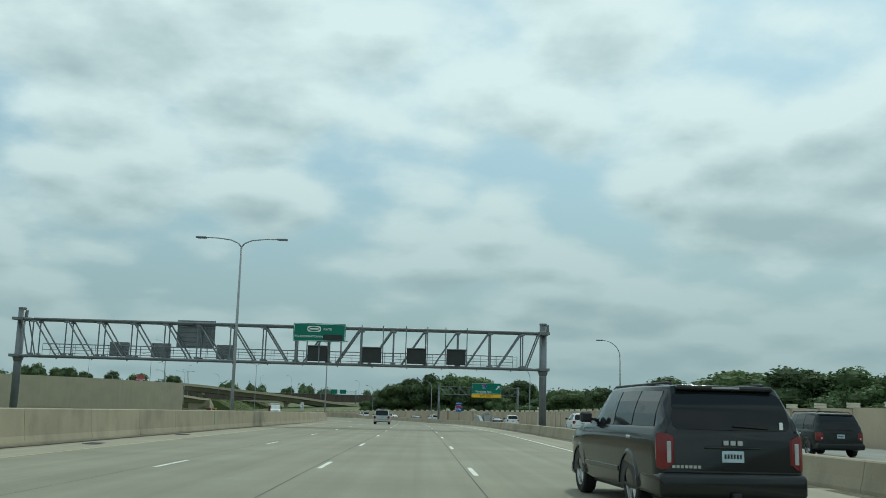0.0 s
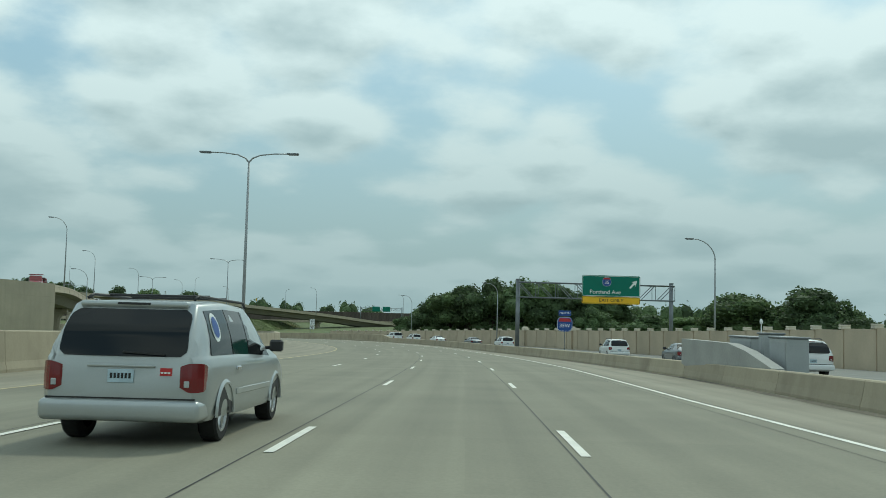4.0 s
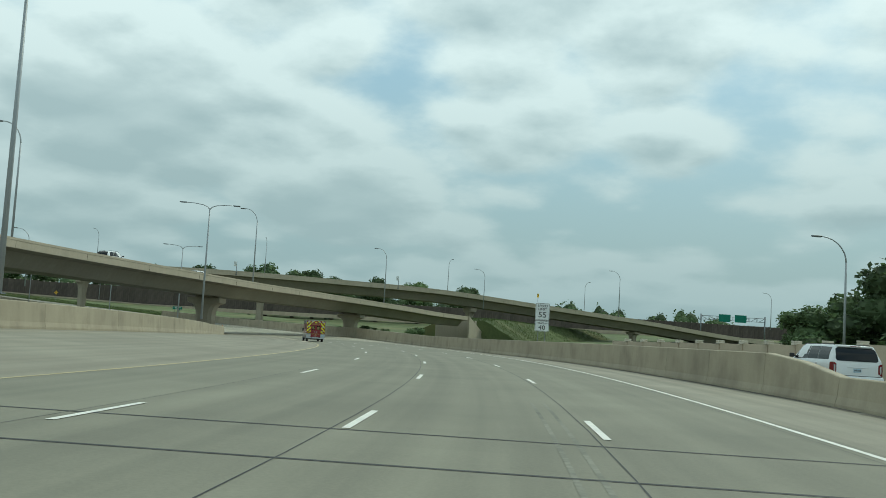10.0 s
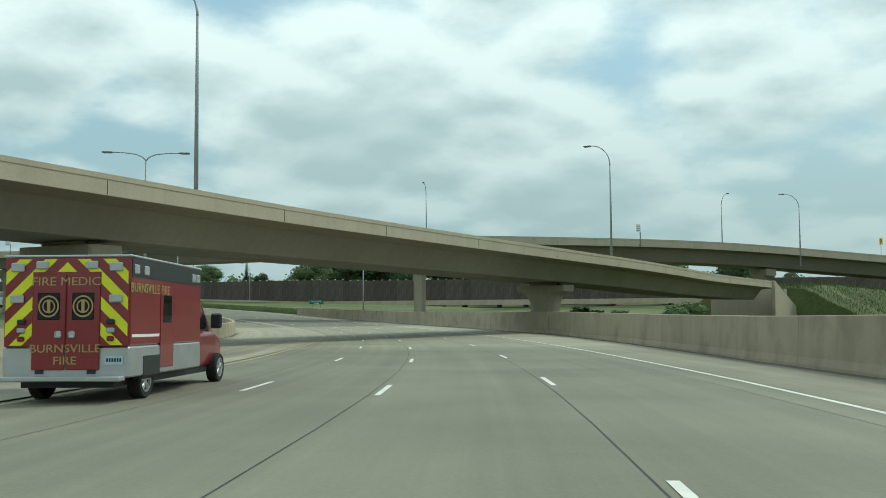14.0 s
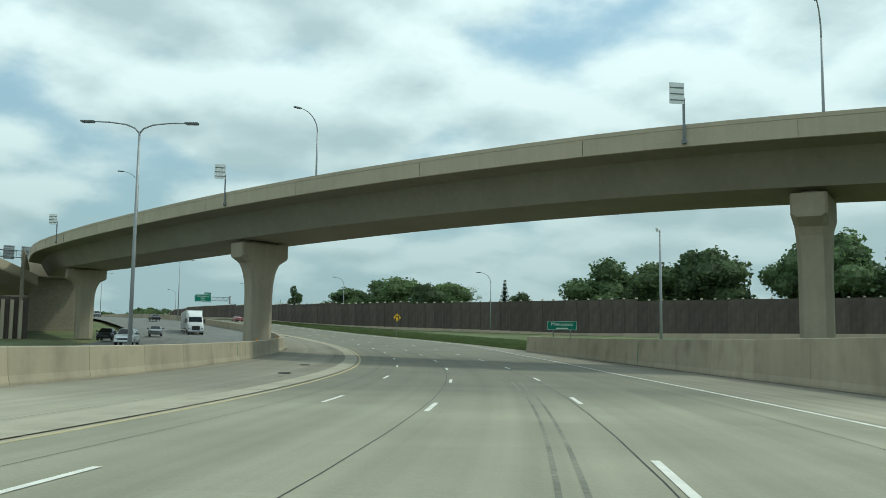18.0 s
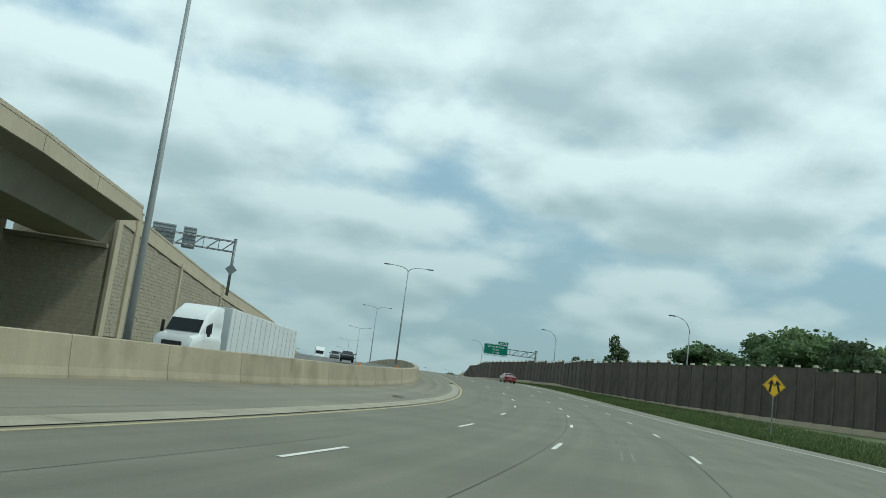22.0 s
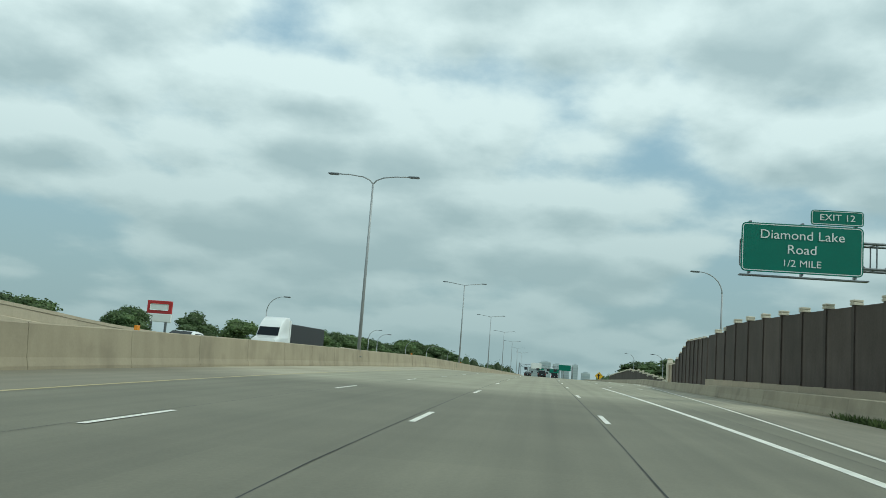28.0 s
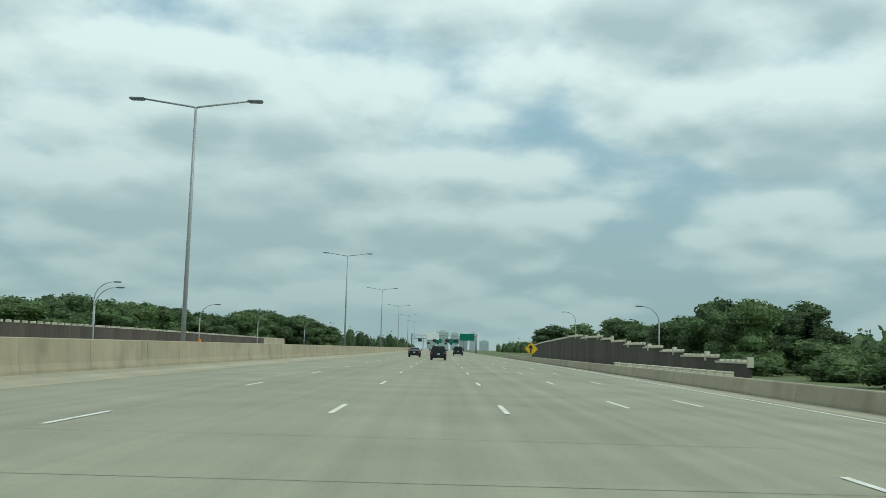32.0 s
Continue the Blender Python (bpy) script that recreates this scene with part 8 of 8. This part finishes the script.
grove([(32, 116, 4.5, 11.0), (40, 115, 5.6, 11.2), (45, 109, 6.0, 11.6), (50, 104, 5.9, 10.6), (53, 99, 5.5, 10.3), (39, 237, 3.9, 11.3), (47, 230, 4.7, 11.0), (-7, 420, 3.7, 18), (11, 420, 8.7, 21), (32, 429, 10.5, 21), (49, 417, 9.7, 18), (33, 330, 1.5, 14), (44, 323, 1.2, 14), (53, 316, 0.8, 13.5), (51, 222, 0.7, 8)], "trees behind the tan wall", "leafy dark green tree behind the tan wall")
for x, y, top, w in ((41, 236, 2.9, 8.5), (48, 234, 4.1, 9.0), (52, 231, 3.1, 8)):
    plant(OPEN, x, y, top, w * 1.2, "thin green tree with gaps behind the wall", "thin trees")
grove([(-16, 343, -0.9, 7.1), (-10, 344, 3.3, 11.1), (-4, 339, 5.8, 12.8), (1, 337, 7.8, 12.6), (7, 334, 9.4, 13.3), (14, 333, 9.5, 13.3), (19, 333, 9.0, 13.3), (23, 329, 7.6, 11.2), (28, 326, 6.3, 10.1), (30, 321, 2.5, 7.1), (-6, 352, 4.5, 12), (10, 348, 7, 13)], "tree clump by the exit road", "tall full green tree in a dense clump")
grove([(-272, 559, 11.4, 16.9), (-263, 563, 10.3, 15.2), (-253, 569, 12.9, 16.4), (-237, 578, 13.6, 14.6), (-231, 581, 15.1, 17.5), (-221, 586, 12.9, 16.0), (-214, 590, 13.5, 16.0), (-207, 595, 11.1, 17.4), (-192, 606, 12.2, 16.1), (-177, 615, 11.2, 16.1), (-160, 627, 10.7, 16.1)], "trees behind the brown wall", "tall green tree rising behind the brown wall")
grove([(-345, 534, 7.4, 11.4), (-340, 541, 9.6, 13.5), (-331, 541, 9.9, 13), (-318, 542, 7.6, 9.4), (-294, 553, 4.8, 7.3), (-282, 558, 3.0, 6.0), (-322, 552, 8.5, 12), (-352, 541, 7.4, 10)], "trees behind the brown wall", "green tree showing over the brown wall")
plant(OPEN, -361, 525.5, 8.3, 7.0, "thin green tree with gaps over the brown wall", "thin trees")
plant(OPEN, -331, 556, 8.6, 9.0, "thin green tree with gaps over the brown wall", "thin trees")
plant(OPEN, -374, 523, 4.8, 6.0, "thin green tree with gaps over the brown wall", "thin trees")
for x, y, top, w in ((-488.5, 527.9, 4.8, 7), (-481.5, 527.9, 4.7, 6.6), (-473.6, 525.9, 4.0, 6.2), (-612.0, 556.0, 10.2, 15), (-600.0, 560.0, 9.4, 14)):
    plant(BROAD[int(-x) % 4], x, y, top, w, "leafy green tree behind the tan panel wall", "trees by the panel wall")
plant(BARE, -347, 576, 10.6, 13.0, "pale leafless tree with fine branches behind the wall", "bare trees")
plant(BARE, -364, 527, 7.4, 6.0, "pale leafless tree with fine branches behind the wall", "bare trees")
plant(CONE, -314, 563, 9.4, 9.5, "narrow dark green conifer behind the brown wall", "conifers")
grove([(-1006.4, 577.0, 13.2, 22), (-873.2, 559.9, 12.8, 20.2), (-761.4, 553.4, 10.3, 16.6), (-699.4, 552.2, 10.1, 14.6), (-664.3, 551.8, 7.4, 11.3), (-617.6, 546.6, 7.5, 10.7), (-601.5, 547.5, 9.2, 12.6), (-593.3, 550.0, 8.7, 11), (-584.2, 550.4, 6.7, 9.4), (-582.9, 555.3, 3.5, 6.2), (-578.4, 563.0, 4.2, 8), (-566.2, 565.2, 4.0, 8), (-637.1, 554.0, 7.7, 12)], "trees past the stepped wall", "full green tree beyond the stepped brown wall")
grove([(-576.6, 441.6, 6.0, 5.9), (-591.8, 438.6, 7.0, 6.5), (-607.0, 435.7, 7.1, 7.2), (-599.5, 443.2, 6.7, 6.8), (-614.7, 440.2, 7.1, 7.4), (-629.0, 437.1, 8.8, 8), (-618.5, 444.5, 8.6, 7.5), (-634.7, 441.5, 7.7, 8.2), (-652.9, 438.8, 7.7, 8.9), (-641.4, 446.0, 8.2, 8.4), (-663.6, 443.5, 9.2, 9.3), (-687.8, 441.1, 9.0, 10.3), (-673.3, 448.2, 8.8, 9.7), (-700.5, 446.0, 8.8, 10.8), (-730.7, 444.0, 8.8, 12.1), (-722.2, 451.5, 10.1, 11.7), (-755.4, 449.7, 12.0, 13), (-791.6, 448.2, 12.7, 14.6), (-784.1, 455.7, 10.5, 14.2), (-835.2, 455.1, 10.8, 16.4), (-897.4, 455.3, 10.3, 19)], "trees beyond the opposite road", "full green tree beyond the opposite road")
grove([(-605.7, 543.8, 6.7, 6), (-587.8, 541.6, 8.2, 7), (-591.6, 544.9, 9.1, 8), (-571.8, 541.5, 7.8, 7.5), (-652.3, 552.0, 7.6, 7)], "trees past the stepped wall", "tall full green tree beyond the stepped brown wall")
plant(CONE, -577.2, 550.9, 6.4, 11, "tall dark green conifer beside the highway", "conifers")
for x, y, top, w in ((-547.7, 542.9, 2.0, 6), (-558.0, 537.6, 1.5, 6), (-568.9, 539.3, 1.6, 7), (-540.9, 538.4, 1.6, 6), (-533.7, 542.0, 2.1, 7), (-550.2, 549.1, 3.0, 7), (-526.0, 536.4, 1.6, 6), (-578.8, 542.0, 1.9, 7), (-517.7, 541.9, 2.2, 8), (-563.4, 547.0, 3.2, 8), (-507.9, 537.2, 1.9, 7), (-495.7, 540.4, 2.5, 8), (-587.5, 546.6, 2.6, 7)):
    plant(BUSH, x, y, top, w, "round light green bush behind the low barrier", "roadside bushes")
grove([(-587.1, 449.3, 6.6, 9.4), (-598.1, 449.1, 6.7, 9.9), (-610.1, 449.9, 8.0, 10.5), (-622.1, 449.7, 8.0, 10.2), (-635.2, 449.6, 8.2, 9.7), (-646.1, 450.3, 8.3, 10.3), (-666.2, 450.7, 7.9, 11.2), (-690.2, 451.3, 8.0, 12.4), (-721.2, 451.4, 8.8, 13.2), (-761.3, 452.1, 11.8, 16.6), (-831.4, 452.9, 12.8, 18.2), (-487.3, 427.6, 6.1, 9), (-498.5, 425.3, 6.4, 9.5), (-491.1, 445.9, 5.4, 6.8), (-520.1, 431.8, 6.9, 9), (-540.8, 436.2, 7.7, 9.2), (-564.9, 436.8, 7.8, 10.1), (-576.6, 441.6, 7.2, 10)], "trees on the far side", "full green tree beyond the opposite road")


for s, d, h, w in ((489, -18.0, 1.5, 3.0), (497, -19.5, 1.2, 2.4), (516, -20, 0.9, 2.2), (470, -22, 2.6, 5), (462, -25, 3.0, 6), (452, -24, 2.6, 5), (445, -28, 3.4, 6), (478, -30, 2.2, 5), (520, -26, 2.0, 4)):
    p = at(s, d)
    plant(BUSH, p.x, p.y, p.z - 0.55 + h, w, "small green bush in the grass by the barrier", "verge bushes")


# far woods round the horizon: one sheet of leaf masses
def woods(name, line, depth, high, n, seed, label, leaf=1.0):
    rnd = random.Random(seed)
    pts = [Vector((x, y, 0)) for x, y in line]
    seg = [(b - a).length for a, b in zip(pts, pts[1:])]
    lobes = []
    for _ in range(n):
        u = rnd.uniform(0, sum(seg))
        i = 0
        while u > seg[i] and i < len(seg) - 1:
            u -= seg[i]
            i += 1
        p = pts[i] + (pts[i + 1] - pts[i]) * (u / seg[i]) + Vector((rnd.uniform(-1, 1), rnd.uniform(-1, 1), 0)) * depth
        h = high * rnd.uniform(0.65, 1.1)
        r = rnd.uniform(3.5, 6.5)
        lobes.append((p.x, p.y, -5 + h * 0.55, r, r, h * 0.6))
    vs, fs = leaf_cloud(lobes, int(n * (150 if leaf == 1.0 else 260) / leaf ** 1.8), leaf, seed)
    tagged(raw(name, vs, fs, LEAF, None), label, "woods", kind="stuff")


woods("far_woods", [(160, 330), (120, 480), (60, 720), (-60, 800), (-160, 720), (-330, 640), (-450, 585), (-640, 575)], 14, 12, 150, 3, "far green woods behind the noise walls")
woods("far_woods_ahead", [(-1045, 595), (-1495, 610), (-2194, 647), (-2691, 721)], 16, 15, 110, 4, "far green woods along the straight road")
woods("far_woods_left", [(-866, 437), (-1405, 469), (-2008, 444), (-2708, 462)], 16, 15, 110, 5, "far green woods beyond the opposite road")
woods("far_woods_behind_ramps", [(-380, 330), (-330, 250), (-260, 180), (-200, 90)], 12, 14, 110, 6, "far green woods behind the ramps", 0.5)

woods("low_woods", [(-170, 650), (-230, 610), (-290, 575), (-340, 560), (-385, 540)], 7, 7.6, 46, 12, "low green trees just showing over the brown wall", 0.5)

# ---- far skyline ----
HAZE_TOWER = mat("hazy far concrete and glass", (0.46, 0.52, 0.54), 0.6, vary=0.05, scale=0.05, fine=0.4, bump=0)
HAZE_GLASS = mat("hazy far window band", (0.40, 0.47, 0.50), 0.3, vary=0.05, scale=0.1, fine=1, bump=0)
for x, y, w, d, h in ((-3363, 547, 36, 34, 56), (-3391, 585, 24, 26, 52), (-3359, 642, 20, 22, 53), (-3419, 614, 26, 24, 44), (-3456, 512, 30, 30, 36), (-3395, 679, 28, 26, 30)):
    tw = empty("office_tower", Matrix.Translation((x, y, -6)))
    tagged(tw, "hazy blue grey office tower on the skyline", "tower", group="skyline towers")
    part("tower_body", boxed(-d / 2, d / 2, -w / 2, w / 2, 0, h + 4, 0.4), HAZE_TOWER, tw)
    for k in range(int(h / 8)):
        part("window_band", boxed(-d / 2 - 0.2, d / 2 + 0.2, -w / 2 + 1, w / 2 - 1, 4 + 8 * k, 8 + 8 * k), HAZE_GLASS, tw)
    part("roof_plant", boxed(-d / 4, d / 4, -w / 4, w / 4, h + 4, h + 8), HAZE_TOWER, tw)

# store sign on the far side: plain red over white board
sb = empty("store_sign", facing(854, 60.0, -0.5, 0))
tagged(sb, "red store sign board above a white panel on posts", "sign board")
part("red_board", boxed(-2.0, 2.0, -0.2, 0.2, 5.9, 7.9, 0.05), SIGNRED, sb, "plain red board")
part("logo_shape", boxed(-1.5, 1.5, -0.24, -0.2, 6.4, 7.4, 0.1), SIGNWHITE, sb, "plain white shape")
part("white_board", boxed(-2.0, 2.0, -0.2, 0.2, 4.6, 5.85, 0.05), SIGNWHITE, sb, "white lower board")
for x in (-1.2, 1.2):
    part("sign_pole", boxed(x - 0.15, x + 0.15, -0.15, 0.15, -0.5, 4.6), GALV, sb)
# curtain-sided lorry on the opposite road
l2 = empty("flatbed_lorry", laid(798, 25.5, 0.1))
tagged(l2, "white lorry cab with a black curtain trailer", "lorry")
part("trailer_box", boxed(-1.28, 1.28, 4.6, 18.0, 1.2, 3.3, 0.04), TRIM, l2, "black curtain-sided trailer")
part("headboard", boxed(-1.29, 1.29, 4.4, 4.6, 1.2, 3.6, 0.03), WPAINT, l2)
cabin.body(l2, WPAINT, "cab")
slab(l2, "windscreen", [(-1.0, 1.28, 2.06), (1.0, 1.28, 2.06), (0.96, 1.85, 2.84), (-0.96, 1.85, 2.84)], GLASS_DARK)
wheels(l2, 1.05, (0.95, 4.0, 16.2, 17.3), 0.5, 0.3)
part("chassis", boxed(-0.45, 0.45, 0.6, 17.4, 0.75, 1.15), TRIM, l2)


# ---- grass blades on the verges ----
def blades(name, n, place, seed, label, high=0.22):
    rnd = np.random.default_rng(seed)
    vs, fs = [], []
    k = 0
    while k < n:
        p = place(rnd)
        a = rnd.uniform(0, 6.28)
        h = high * rnd.uniform(0.4, 1.3)
        w = 0.02 + 0.03 * rnd.random()
        lx, ly = rnd.normal(0, 0.09, 2)
        c, s = math.cos(a) * w, math.sin(a) * w
        vs += [(p.x - c, p.y - s, p.z - 0.02), (p.x + c, p.y + s, p.z - 0.02), (p.x + lx, p.y + ly, p.z + h)]
        fs.append((3 * k, 3 * k + 1, 3 * k + 2))
        k += 1
    tagged(raw(name, vs, fs, BLADE), label, "grass", kind="stuff")


def on_verge(rnd):
    s = rnd.uniform(557, 765)
    a, b = right_paved(s), lerp(s, VERGE_S, VERGE_D)
    u = rnd.random() ** 1.8
    d = a - 0.1 + (max(b, a - 14) - a) * u
    f = (d - a) / (b - a - 0.2)
    h = lerp(s, VERGE_S, VERGE_H)
    up = lerp(f * (b - a), [b - a, (b - a) / 2, -1.2, 0], [h, h * 0.5, 0.06, -0.03]) if b - a < -2.6 else h * f
    return at(s, d, up)


blades("verge_grass", 90000, on_verge, 8, "tufts of green grass along the verge")


def on_bank(rnd):
    i = int(rnd.integers(0, len(BANK)))
    m, u = BANK[i]
    d = rnd.uniform(-17, 8)
    return m @ Vector((-d, rnd.uniform(-1.5, 1.5), lerp(d, [-17, -6, 8, 18], [-5.6, 0.1, 0.1, -5]) + 0.35 * noise.noise(Vector((d * 0.35, u * 0.3, 2.1)))))


blades("bank_grass", 26000, on_bank, 9, "rough green grass and weeds on the bank", 0.5)
